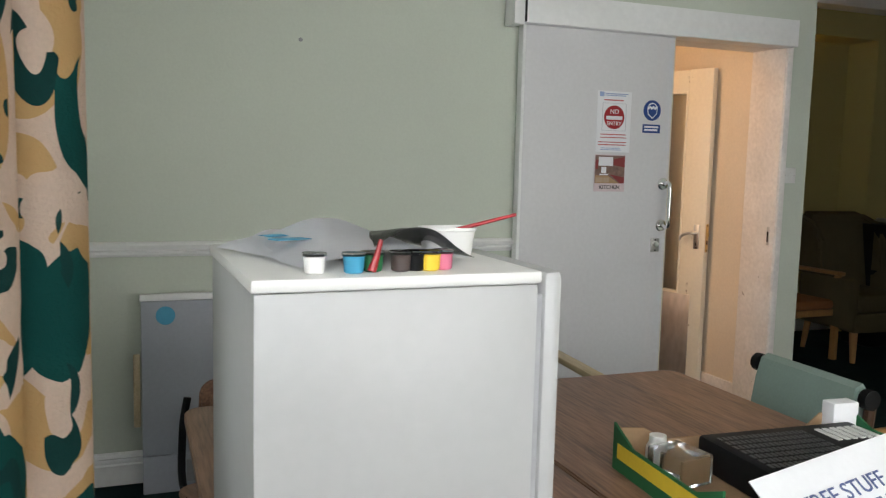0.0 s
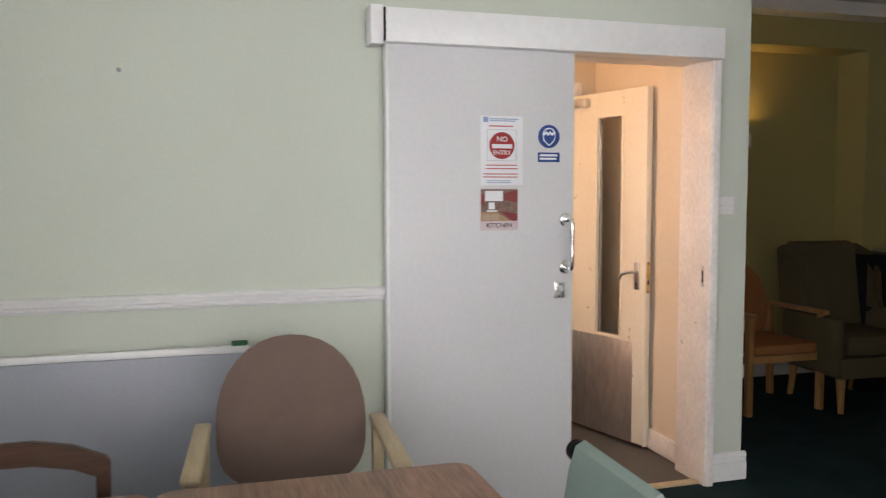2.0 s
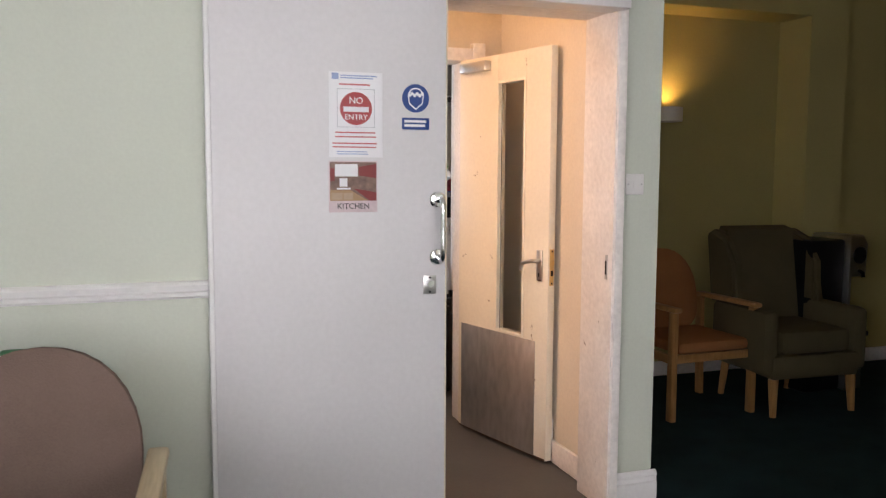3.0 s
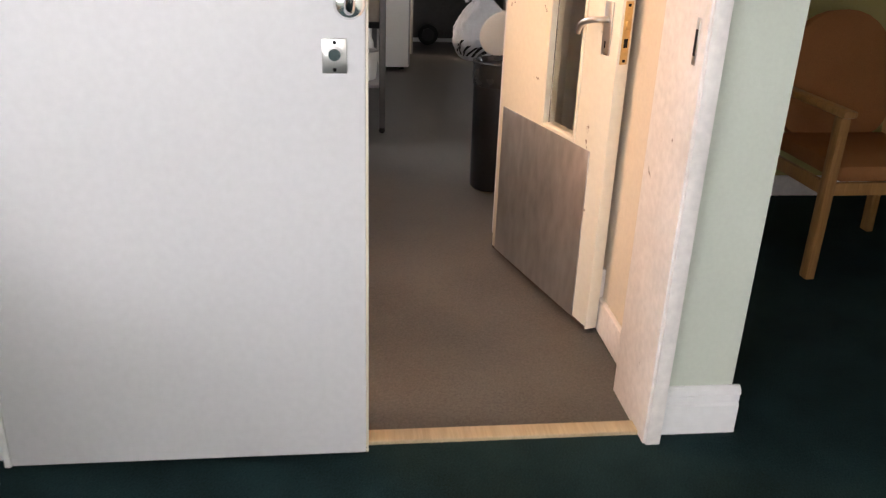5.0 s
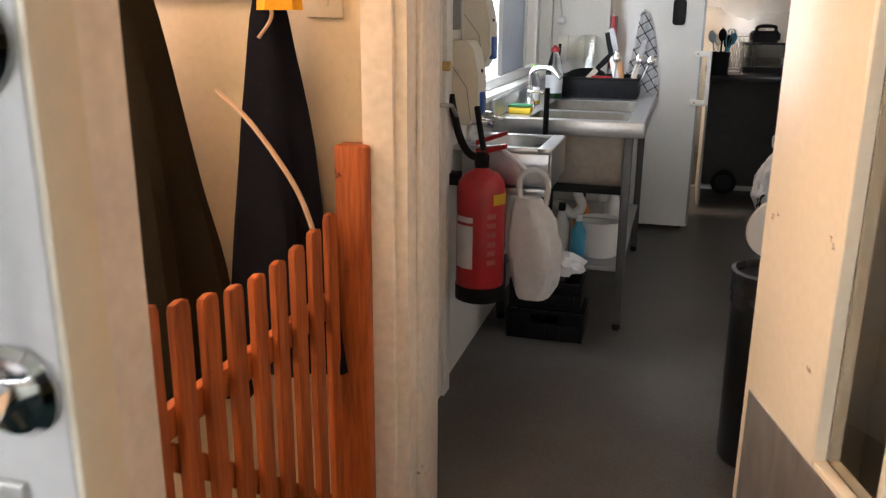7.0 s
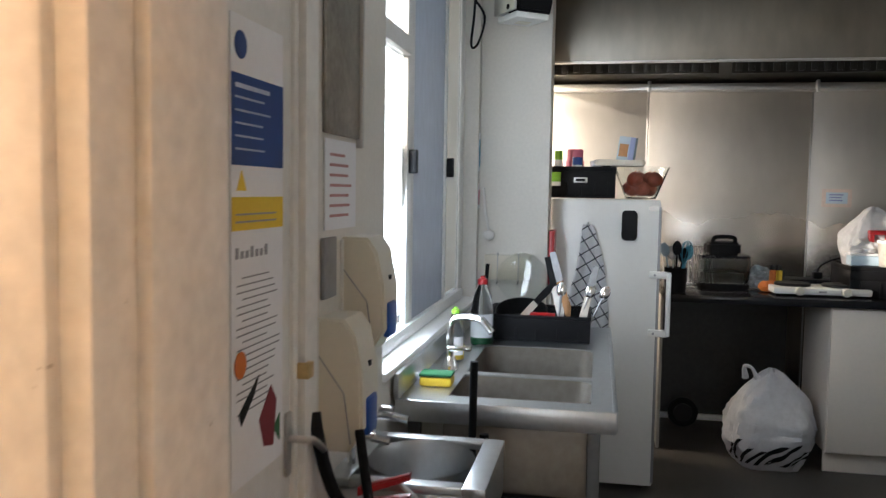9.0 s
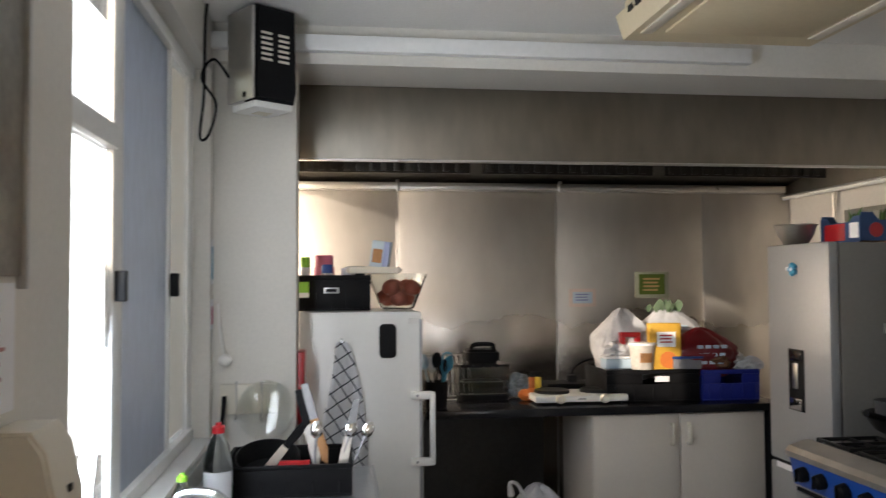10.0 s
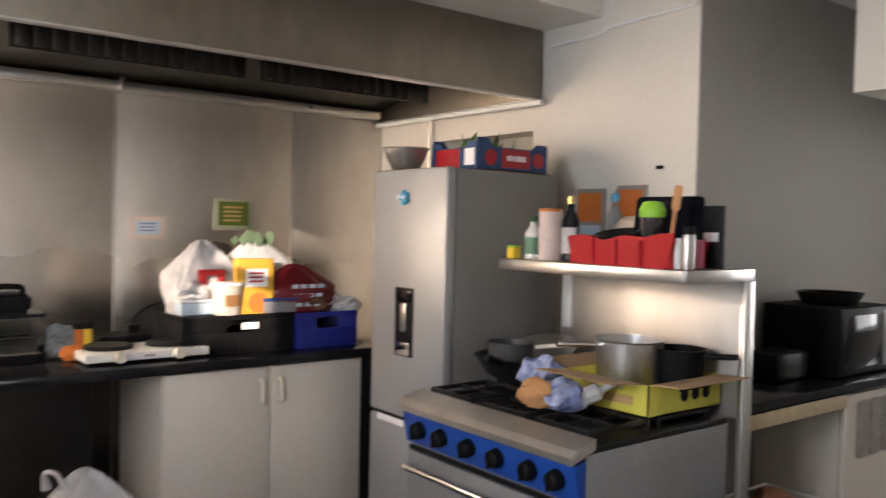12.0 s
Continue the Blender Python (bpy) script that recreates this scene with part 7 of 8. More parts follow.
def squeezy(x, y, z, h, r, liquid, cap, label):
    b = thing("washing_up_bottle", label, "bottle", x, y, z)
    part("body", lathe([(r * 0.9, 0.0), (r, 0.01), (r, h * 0.5), (r * 0.75, h * 0.72), (r * 0.38, h * 0.86), (r * 0.34, h * 0.9)], 24), M_PLASTIC, b)
    part("liquid", lathe([(r * 0.84, 0.006), (r * 0.93, 0.014), (r * 0.93, h * 0.26), (0.0, h * 0.262)], 24), liquid, b)
    part("label", wrapped(r * 1.01, -160, -20, h * 0.12, h * 0.46), M_PAPER, b)
    part("cap", lathe([(r * 0.46, h * 0.88), (r * 0.46, h * 0.95), (r * 0.22, h * 0.97), (r * 0.2, h), (0, h)], 18), cap, b)


squeezy(3.635, 8.02, SZ, 0.27, 0.045, M_GREENP, M_RED, "washing-up liquid bottle with a red cap")
squeezy(3.585, 7.70, SZ, 0.19, 0.032, M_YELLOW, M_LIME, "small yellow detergent bottle beside the tap")
sp_ = thing("sponge", "yellow and green washing-up sponge", "sponge", 3.595, 7.32, SZ)
part("foam", box(-0.05, 0.05, -0.035, 0.035, 0.0, 0.03, 0.008), M_YELLOW, sp_)
part("scourer", box(-0.05, 0.05, -0.035, 0.035, 0.0305, 0.040, 0.003), M_GREENP, sp_)

# washing-up crate with crockery
def crate(name, label, x, y, z, w, d, h, material, rz=0.0, slots=True):
    c = thing(name, label, "crate", x, y, z, rz)
    t = 0.008
    part("base", box(-w / 2, w / 2, -d / 2, d / 2, 0.0, 0.008, 0.002), material, c)
    for s, nm in ((-1, "front_wall"), (1, "rear_wall")):
        yy = s * (d / 2 - t / 2)
        b = box(-w / 2, w / 2, yy - t / 2, yy + t / 2, 0.008, h * (0.55 if slots else 0.87), 0.002)
        for x0, x1 in ((-w / 2, -0.06), (0.06, w / 2)) if slots else ():
            bx(b, x0, x1, yy - t / 2, yy + t / 2, h * 0.55, h * 0.86, 0.002)
        bx(b, -w / 2, w / 2, yy - t / 2 - 0.003, yy + t / 2 + 0.003, h * 0.86, h, 0.003)
        part(nm, b, material, c)
    for s in (-1, 1):
        xx = s * (w / 2 - t / 2)
        b = box(xx - t / 2, xx + t / 2, -d / 2 + t, d / 2 - t, 0.008, h * 0.86, 0.002)
        bx(b, xx - t / 2 - 0.003, xx + t / 2 + 0.003, -d / 2 + t, d / 2 - t, h * 0.86, h, 0.003)
        part("side_wall", b, material, c)
    for i in range(5):
        xx = -w / 2 + w * (i + 0.5) / 5
        part("rib", box(xx - 0.005, xx + 0.005, -d / 2 - 0.006, -d / 2 - 0.0005, 0.012, h * 0.5, 0.001), material, c)
    return c


M_BLUEC = mat("blue_plastic_crate", (0.012, 0.022, 0.22), 0.42, 0, 0.12, 6, 60, 0.03)
crate("draining_crate", "black plastic crate used as a draining rack", 3.84, 8.30, SZ + 0.001, 0.42, 0.34, 0.105, M_BLACK, 0.0, False)


def knife(label, x, y, z, rx, ry, blade, handle):
    k = thing("kitchen_knife", label, "knife", x, y, z, 0, "knives in the draining crate", rx, ry)
    part("handle", prism([(-0.013, 0.16), (0.013, 0.16), (0.016, 0.22), (0.012, 0.285), (-0.012, 0.285), (-0.014, 0.22)], 0.018, "y", -0.009, 0.004), handle, k)
    part("blade", prism([(-0.014, 0.16), (0.014, 0.16), (0.020, 0.05), (0.004, 0.0), (-0.012, 0.02)], 0.002, "y", -0.001), blade, k)


knife("large knife with a dark handle in the crate", 3.965, 8.24, 0.985, -8, -16, M_TAN, M_KICK)
knife("white-bladed knife with a black handle in the crate", 3.935, 8.26, 0.96, -6, -14, M_SATIN, M_BLACK)
knife("table knife with a grey handle in the crate", 4.00, 8.20, 0.93, -10, 14, M_SATIN, M_KICK)
knife("slim knife with a black handle in the crate", 3.72, 8.22, 0.93, -14, 42, M_SATIN, M_BLACK)
for i, (x, y, a, lab) in enumerate(((3.99, 8.21, 18, "steel serving spoon standing in the crate"), (4.03, 8.23, 24, "bent steel spoon standing in the crate"), (3.92, 8.17, 4, "steel ladle resting in the crate"))):
    s = thing("serving_spoon", lab, "spoon", x, y, 0.93, 0, "spoons in the draining crate", -6, a)
    part("handle", tube([(0, 0, 0.0), (0, 0, 0.16)], [0.004, 0.005], 8), M_KICK, s)
    part("bowl", blob(bm_new(), 0, 0, 0.185, 0.022, 0.008, 0.03, 0.02, i, 2), M_CHROME, s)
tn = thing("red_tin", "small red tin lying in the draining crate", "tin", 3.86, 8.17, 0.985)
part("can", tube([(-0.05, 0, 0), (0.05, 0, 0)], 0.034, 18), M_RED, tn)
part("label", box(-0.03, 0.02, -0.0365, -0.034, -0.012, 0.012), M_PAPER, tn)
solid("black_saucepan", lathe([(0.0, 0.004), (0.10, 0.0), (0.105, 0.006), (0.112, 0.085), (0.107, 0.085), (0.10, 0.012), (0.0, 0.010)], 28), M_IRON, "black saucepan upturned in the draining crate", "saucepan", m=pose(3.76, 8.36, 0.925, 20, 0, 0))
gp_ = thing("glass_plate", "round clear glass plate leaning on the pier", "plate", 3.72, 8.735, 1.10, 0, "", 78)
part("plate", lathe([(0.0, 0.0), (0.08, 0.0), (0.11, 0.010), (0.115, 0.013), (0.109, 0.014), (0.08, 0.003), (0.0, 0.003)], 40), M_GLASS, gp_)
solid("wall_rack", box(3.535, 3.76, 8.772, 8.782, 1.08, 1.20, 0.003), M_IVORY, "cream plastic rack plate fixed to the pier", "rack")
for x in (3.60, 3.70):
    solid("rack_prong", tube([(x, 8.775, 1.21), (x, 8.775, 1.07), (x, 8.74, 1.06)], 0.004, 8), M_SATIN, "thin metal prong of the wall rack", "prong", "rack prongs")
ll = thing("white_ladle", "white plastic ladle hanging on the pier", "ladle", 3.535, 8.785, 1.52)
part("handle", tube(arc([(-0.01, 0, 0.0), (0.0, -0.006, -0.10), (0.018, -0.006, -0.20)], 4), 0.006, 8), M_APPL, ll)
part("bowl", blob(bm_new(), 0.02, -0.012, -0.225, 0.028, 0.012, 0.026, 0.03, 3, 2), M_APPL, ll)
solid("black_brush", tube([(3.55, 8.70, 0.985), (3.56, 8.72, 1.16)], 0.009, 10), M_BLACK, "black brush handle beside the sink", "brush")
for z0, z1, mm, lab in ((1.60, 1.78, M_SKYBLUE, "blue and white wall card by the window"), (1.42, 1.54, M_PINK, "small pink wall card by the window")):
    c = thing("wall_card", lab, "card", 3.502, 8.768, z0)
    part("card", box(0.0, 0.002, -0.022, 0.024, 0.0, z1 - z0), M_PAPER, c)
    part("print", box(0.002, 0.003, -0.015, 0.017, 0.02, z1 - z0 - 0.03), mm, c)

# under the sink
crate("floor_crate", "black crate on the floor under the sink", 3.79, 7.07, 0.0, 0.32, 0.22, 0.13, M_BLACK)
crate("floor_crate_upper", "second black crate stacked under the sink", 3.785, 7.075, 0.131, 0.30, 0.20, 0.12, M_BLACK)
bk = thing("white_bucket", "white plastic bucket under the sink", "bucket", 3.965, 7.36, 0.281)
part("bucket", lathe([(0.075, 0.0), (0.08, 0.004), (0.098, 0.16), (0.104, 0.165), (0.096, 0.165), (0.074, 0.008)], 24), M_APPL, bk)
part("handle", tube(arc([(-0.10, 0, 0.15), (-0.08, -0.06, 0.18), (0.08, -0.06, 0.18), (0.10, 0, 0.15)], 5), 0.003, 8), M_SATIN, bk)
for i, (x, y, h, r, mm, lab) in enumerate(((3.80, 7.30, 0.24, 0.035, M_APPL, "white cleaning spray bottle under the sink"), (3.88, 7.27, 0.20, 0.032, M_SKYBLUE, "blue cleaning bottle under the sink"), (3.73, 7.33, 0.18, 0.034, M_TAN, "brown cleaning bottle under the sink"), (4.00, 7.62, 0.28, 0.04, M_APPL, "tall white bottle under the sink"), (3.86, 7.55, 0.26, 0.038, M_ORANGE, "orange cleaning bottle under the sink"))):
    b = thing("cleaning_bottle", lab, "bottle", x, y, 0.281, 0, "cleaning bottles under the sink")
    part("body", lathe([(r * 0.9, 0.0), (r, 0.01), (r, h * 0.62), (r * 0.45, h * 0.8), (r * 0.4, h * 0.86)], 20), mm, b)
    part("cap", lathe([(r * 0.45, h * 0.86), (r * 0.45, h), (0, h)], 14), M_PAPER if i % 2 else M_BLACK, b)
solid("crumpled_cloth", blob(bm_new(), 0, 0, 0.05, 0.09, 0.06, 0.05, 0.5, 4, 3, 0.3), M_PAPER, "crumpled white cloth on the floor crate", "cloth", m=pose(3.84, 7.07, 0.251))
wp = thing("waste_trap", "white plastic waste pipe below the sink", "pipe", 3.86, 7.35, 0)
part("trap", tube(arc([(0, 0, 0.65), (0, 0, 0.56), (0.02, 0, 0.50), (-0.02, 0, 0.46), (-0.08, 0, 0.50), (-0.2, 0, 0.50)], 5), 0.022, 12), M_APPL, wp)

# bin beside the passage
bn = thing("pedal_bin", "dark metal pedal bin with a bin bag and raised lid", "bin", 4.572, 6.20, 0)
part("body", lathe([(0.105, 0.0), (0.110, 0.01), (0.116, 0.58), (0.112, 0.585)], 32), mat("dark_brushed_metal", (0.06, 0.06, 0.065), 0.35, 0.9, 0.1, 4, 50, 0.03), bn)
part("bag_rim", lathe([(0.117, 0.50), (0.123, 0.53), (0.120, 0.58), (0.124, 0.605), (0.112, 0.61), (0.10, 0.56)], 32), mat("black_bin_bag", (0.02, 0.02, 0.022), 0.25, 0, 0.2, 20, 40, 0.5), bn)
part("lid", lathe([(0.0, 0.014), (0.08, 0.012), (0.112, 0.0), (0.108, -0.004), (0.0, 0.004)], 32), M_APPL, bn, "", pose(0.02, 0.09, 0.715, -74, 0, 12))
part("hinge", box(0.095, 0.12, -0.03, 0.03, 0.55, 0.64, 0.003), M_BLACK, bn)
db = thing("door_stop_block", "white plastic block on the lobby skirting", "door stop", 4.674, 4.79, 0.11)
part("block", box(-0.035, 0.016, -0.04, 0.04, 0.0, 0.10, 0.006), M_APPL, db)
part("cap", box(-0.037, -0.034, -0.025, 0.025, 0.02, 0.08), M_IVORY, db)

# ---- on top of the upright freezer ----
FZ = 1.477
fc = crate("freezer_crate", "black crate with jars on the freezer", 3.975, 9.27, FZ, 0.35, 0.30, 0.16, M_BLACK, 0.0, False)
fh = part("handle_plate", box(-0.034, 0.034, -0.1605, -0.1565, 0.078, 0.104, 0.001), M_SATIN, fc, "clear plastic handle plate")
part("handle_slot", box(-0.024, 0.024, -0.1615, -0.1607, 0.084, 0.098), M_BLACK, fh)
lb = thing("crate_label", "green and white label tied to the black crate", "label", 3.845, 9.113, FZ + 0.06)
part("label", box(-0.03, 0.03, -0.004, -0.001, 0.0, 0.07), M_LIME, lb)
part("white_strip", box(-0.03, 0.03, -0.005, -0.004, 0.0, 0.022), M_PAPER, lb)


def jar(name, label, x, y, z, r, h, body, cap):
    j = thing(name, label, "jar", x, y, z)
    part("body", lathe([(r * 0.93, 0.0), (r, 0.006), (r, h * 0.74), (r * 0.82, h * 0.82)], 20), body, j)
    part("lid", lathe([(r * 0.88, h * 0.80), (r * 0.88, h * 0.97), (r * 0.8, h), (0, h)], 20), cap, j)


jar("pink_jar", "pink plastic jar standing in the crate", 3.94, 9.28, FZ + 0.009, 0.048, 0.245, M_PINK, M_PINK)
jar("white_pot", "white pot with blue lid standing in the crate", 3.955, 9.19, FZ + 0.009, 0.03, 0.20, M_APPL, M_SIGNBLUE)
jar("green_bottle", "green topped bottle standing in the crate", 3.855, 9.23, FZ + 0.009, 0.024, 0.235, M_APPL, M_LIME)
jar("brown_jar", "small brown jar standing in the crate", 4.05, 9.27, FZ + 0.009, 0.034, 0.185, M_TAN, M_PAPER)
jar("spice_jar", "small spice jar standing in the crate", 4.105, 9.22, FZ + 0.009, 0.026, 0.175, M_OCHRE, M_BLACK)
gb = thing("glass_bowl", "clear glass bowl full of red onions", "bowl", 4.285, 9.30, FZ)
part("bowl", lathe([(0.075, 0.0), (0.08, 0.004), (0.145, 0.165), (0.140, 0.166), (0.075, 0.010), (0.0, 0.010)], 36), M_GLASS, gb)
rr = random.Random(4)
for i in range(9):
    a = i * 2.4
    rad = 0.045 + 0.03 * (i % 2)
    on = thing("red_onion", "red-brown onion lying in the glass bowl", "onion", 4.285 + rad * math.cos(a), 9.30 + rad * math.sin(a), FZ + 0.052 + 0.050 * (i // 5), 0, "onions in the bowl")
    part("bulb", blob(bm_new(), 0, 0, 0, 0.042, 0.042, 0.039, 0.06, i, 2), M_TERRA, on)
    part("tip", tube([(0, 0, 0.028), (0.003, 0, 0.046)], [0.008, 0.002], 8), M_TAN, on)
tr_ = thing("white_tray", "shallow white tray set across the glass bowl", "tray", 4.17, 9.29, FZ + 0.168)
part("tray", prism(round_rect(-0.13, 0.13, -0.11, 0.11, 0.03), 0.030, "z", 0.0, 0.008), M_IVORY, tr_)
pk = thing("blue_carton", "blue and white food carton standing on the tray", "carton", 4.20, 9.32, FZ + 0.199, -20, "", 0, 8)
part("carton", box(-0.045, 0.045, -0.02, 0.02, 0.0, 0.125, 0.003), M_PALEBLUE, pk)
part("print", box(-0.035, 0.012, -0.0215, -0.02, 0.02, 0.085), M_TAN, pk)
part("top_edge", box(0.018, 0.046, -0.0212, -0.02, 0.0, 0.124), mat("lilac_card", (0.36, 0.42, 0.66), 0.6), pk)
solid("pan_lid", lathe([(0.0, 0.02), (0.04, 0.018), (0.075, 0.004), (0.078, 0.0), (0.0, 0.004)], 24), M_SATIN, "small steel pan lid on the crate", "lid", m=pose(4.09, 9.33, FZ + 0.186))

# ---- along the worktop ----
WZ = 0.959
up = thing("utensil_pot", "black pot of kitchen utensils on the worktop", "utensil pot", 4.50, 9.56, WZ)
part("pot", lathe([(0.05, 0.0), (0.055, 0.004), (0.062, 0.14), (0.058, 0.14), (0.05, 0.01), (0, 0.01)], 24), M_BLACK, up)
ut = [(0.02, 0.0, 0.16, M_BLACK), (-0.03, 0.02, 0.19, M_PALEBLUE), (0.0, -0.02, 0.20, M_BLACK), (0.035, 0.02, 0.18, M_SKYBLUE), (-0.01, 0.03, 0.17, M_SATIN)]
for i, (x, y, h, mm) in enumerate(ut):
    u = thing("cooking_spoon", ("black", "pale blue", "black slotted", "turquoise", "steel")[i] + " cooking spoon standing in the utensil pot", "cooking utensil", 4.50 + x * 0.5, 9.56 + y * 0.5, WZ + 0.02, 0, "utensils in the pot", -y * 300, x * 400)
    part("handle", tube([(0, 0, 0), (0, 0, h)], 0.005, 8), mm, u)
    part("head", blob(bm_new(), 0, 0, h + 0.03, 0.026, 0.008, 0.042, 0.05, i, 2), mm, u)
wk = thing("balloon_whisk", "turquoise balloon whisk standing in the utensil pot", "whisk", 4.515, 9.55, WZ + 0.02, 0, "", 4, 9)
part("handle", tube([(0, 0, 0), (0, 0, 0.15)], 0.007, 8), M_SKYBLUE, wk)
for a in (0, 45, 90, 135):
    c, s = math.cos(radians(a)), math.sin(radians(a))
    part("wire", tube(arc([(0.006 * c, 0.006 * s, 0.15), (0.03 * c, 0.03 * s, 0.21), (0.022 * c, 0.022 * s, 0.26), (0, 0, 0.27), (-0.022 * c, -0.022 * s, 0.26), (-0.03 * c, -0.03 * s, 0.21), (-0.006 * c, -0.006 * s, 0.15)], 3), 0.0018, 6), M_SKYBLUE, wk)
dk = thing("dish_rack", "grey wire dish rack behind the utensil pot", "dish rack", 4.60, 9.95, WZ)
for i in range(9):
    part("wire", tube(arc([(-0.12 + i * 0.03, -0.09, 0.02), (-0.12 + i * 0.03, -0.03, 0.20), (-0.12 + i * 0.03, 0.06, 0.23)], 4), 0.003, 6), M_SATIN, dk)
part("rail", tube([(-0.14, -0.09, 0.02), (0.14, -0.09, 0.02), (0.14, 0.06, 0.23), (-0.14, 0.06, 0.23), (-0.14, -0.09, 0.02)], 0.004, 8), M_SATIN, dk)
part("feet", tube([(-0.14, -0.09, 0.02), (-0.14, -0.09, 0.0), (0.14, -0.09, 0.0), (0.14, -0.09, 0.02)], 0.004, 8), M_SATIN, dk)
ho = thing("halogen_oven", "glass-bowled halogen oven with a black lid", "halogen oven", 4.79, 9.90, WZ)
part("stand", prism(round_rect(-0.145, 0.145, -0.125, 0.125, 0.05), 0.035, "z", 0.0, 0.006), M_BLACK, ho)
M_SMOKED = glass_mat("smoked_glass", (0.50, 0.52, 0.52), 0.05, 1.3)
bm = bm_new()
rings = []
for k, z in ((0.92, 0.036), (1.0, 0.06), (1.03, 0.172), (1.05, 0.178), (0.99, 0.178), (0.96, 0.065), (0.88, 0.042)):
    rings.append([bm.verts.new((a * k, b * k, z)) for a, b in round_rect(-0.145, 0.145, -0.125, 0.125, 0.05)])
for a, b in zip(rings, rings[1:]):
    for i in range(len(a)):
        bm.faces.new((a[i], a[(i + 1) % len(a)], b[(i + 1) % len(b)], b[i]))
bm.faces.new(list(reversed(rings[0])))
bm.faces.new(rings[-1])
bmesh.ops.recalc_face_normals(bm, faces=bm.faces)
part("bowl", bm, M_SMOKED, ho)
part("lid", prism(round_rect(-0.150, 0.150, -0.130, 0.130, 0.05), 0.016, "z", 0.180, 0.005), M_DARKGLASS, ho)
part("head", prism(round_rect(-0.095, 0.095, -0.085, 0.085, 0.03), 0.075, "z", 0.1965, 0.014), M_BLACK, ho)
part("handle", tube(arc([(-0.06, -0.05, 0.265), (-0.05, -0.075, 0.30), (0.05, -0.075, 0.30), (0.06, -0.05, 0.265)], 5), 0.012, 10), M_BLACK, ho)
part("rack", tube([(-0.11, -0.09, 0.10), (0.11, -0.09, 0.10), (0.11, 0.09, 0.10), (-0.11, 0.09, 0.10), (-0.11, -0.09, 0.10)], 0.004, 8), M_SATIN, ho)
pc = thing("snack_packet", "crumpled printed snack packet on the worktop", "packet", 4.99, 9.86, WZ)
part("packet", blob(bm_new(), 0, 0, 0.06, 0.075, 0.05, 0.07, 0.35, 9, 3, 0.2), mat("printed_foil", (0.30, 0.34, 0.36), 0.35, 0.2, 0.7, 16, 40, 0.2), pc)
for i, (x, mm, lab) in enumerate(((5.06, M_ORANGE, "orange spice drum on the worktop"), (5.095, M_YELLOW, "yellow spice drum on the worktop"))):
    jar("spice_drum", lab, x, 9.82, WZ, 0.018, 0.15, mm, M_BLACK)
bk2 = thing("bun_bag", "small bag of red fruit on the worktop", "food bag", 5.03, 9.76, WZ)
part("bag", blob(bm_new(), 0, 0, 0.032, 0.06, 0.04, 0.034, 0.25, 3, 3, 0.15), M_ORANGE, bk2)
# two-ring electric hob
hp = thing("portable_hob", "white two-ring electric hob on the worktop", "hob", 5.27, 9.70, WZ, 0)
part("body", box(-0.25, 0.25, -0.13, 0.13, 0.013, 0.048, 0.007), M_APPL, hp)
for x in (-0.125, 0.125):
    part("hotplate", lathe([(0.095, 0.048), (0.095, 0.060), (0.088, 0.064), (0.0, 0.062)], 28, (x, 0.015, 0)), M_IRON, hp)
    kb = part("knob", tube([(x * 0.95, -0.13, 0.031), (x * 0.95, -0.158, 0.031)], [0.025, 0.021], 18), M_IVORY, hp)
for x in (-0.22, 0.22):
    for y in (-0.10, 0.10):
        part("foot", lathe([(0.012, 0.0), (0.012, 0.013)], 10, (x, y, 0)), M_BLACK, hp)
part("indicator", box(-0.02, 0.02, -0.1315, -0.130, 0.026, 0.034), M_KICK, hp)
bl = thing("black_tray", "black baking tray behind the electric hob", "tray", 5.36, 10.12, WZ)
part("tray", prism(round_rect(-0.16, 0.16, -0.10, 0.10, 0.02), 0.05, "z", 0.0, 0.006), M_BLACK, bl)
part("cable", tube(arc([(0.02, 0.0, 0.05), (0.05, 0.08, 0.12), (0.18, 0.12, 0.17), (0.30, 0.10, 0.13), (0.34, 0.02, 0.02)], 6), 0.005, 8), M_BLACK, bl)
part("plug", box(-0.01, 0.04, -0.02, 0.03, 0.05, 0.09, 0.006), M_BLACK, bl)

crate("black_crate", "black plastic crate of groceries on the worktop", 5.675, 9.80, WZ, 0.52, 0.38, 0.17, M_BLACK)
tg = thing("crate_tag", "clear label on the black crate handle", "label", 5.72, 9.606, WZ + 0.105)
part("tag", box(-0.04, 0.04, -0.003, 0.0, 0.0, 0.03), M_PAPER, tg)
crate("blue_crate", "deep blue plastic crate of groceries on the worktop", 6.105, 9.78, WZ, 0.32, 0.38, 0.165, M_BLUEC)


def grocery_bag(name, label, x, y, z, w, d, h, seed, material, prints=()):
    b = carrier_bag(name, label, 0, 0, w, d, h, seed, material, False)
    b.matrix_basis = pose(x, y, z)
    for bm, mm in prints:
        tagged(part("print", bm, mm, b), kind="stuff")
    return b


bm = bm_new()
for a, b, c, d in ((-0.06, 0.05, 0.24, 0.265), (-0.06, -0.035, 0.13, 0.24), (0.025, 0.05, 0.13, 0.24), (-0.035, 0.025, 0.17, 0.195), (-0.05, 0.05, 0.105, 0.13)):
    bx(bm, a, b, -0.148, -0.100, c, d, 0.004)
grocery_bag("white_grocery_bag", "white supermarket bag with a red block print, packed full", 5.585, 9.83, WZ + 0.10, 0.30, 0.22, 0.385, 3.0, M_POLY, [(bm, M_RED)])
bm = bm_new()
for i in range(3):
    bx(bm, -0.07 + i * 0.05, -0.035 + i * 0.05, -0.135, -0.100, 0.27, 0.295)
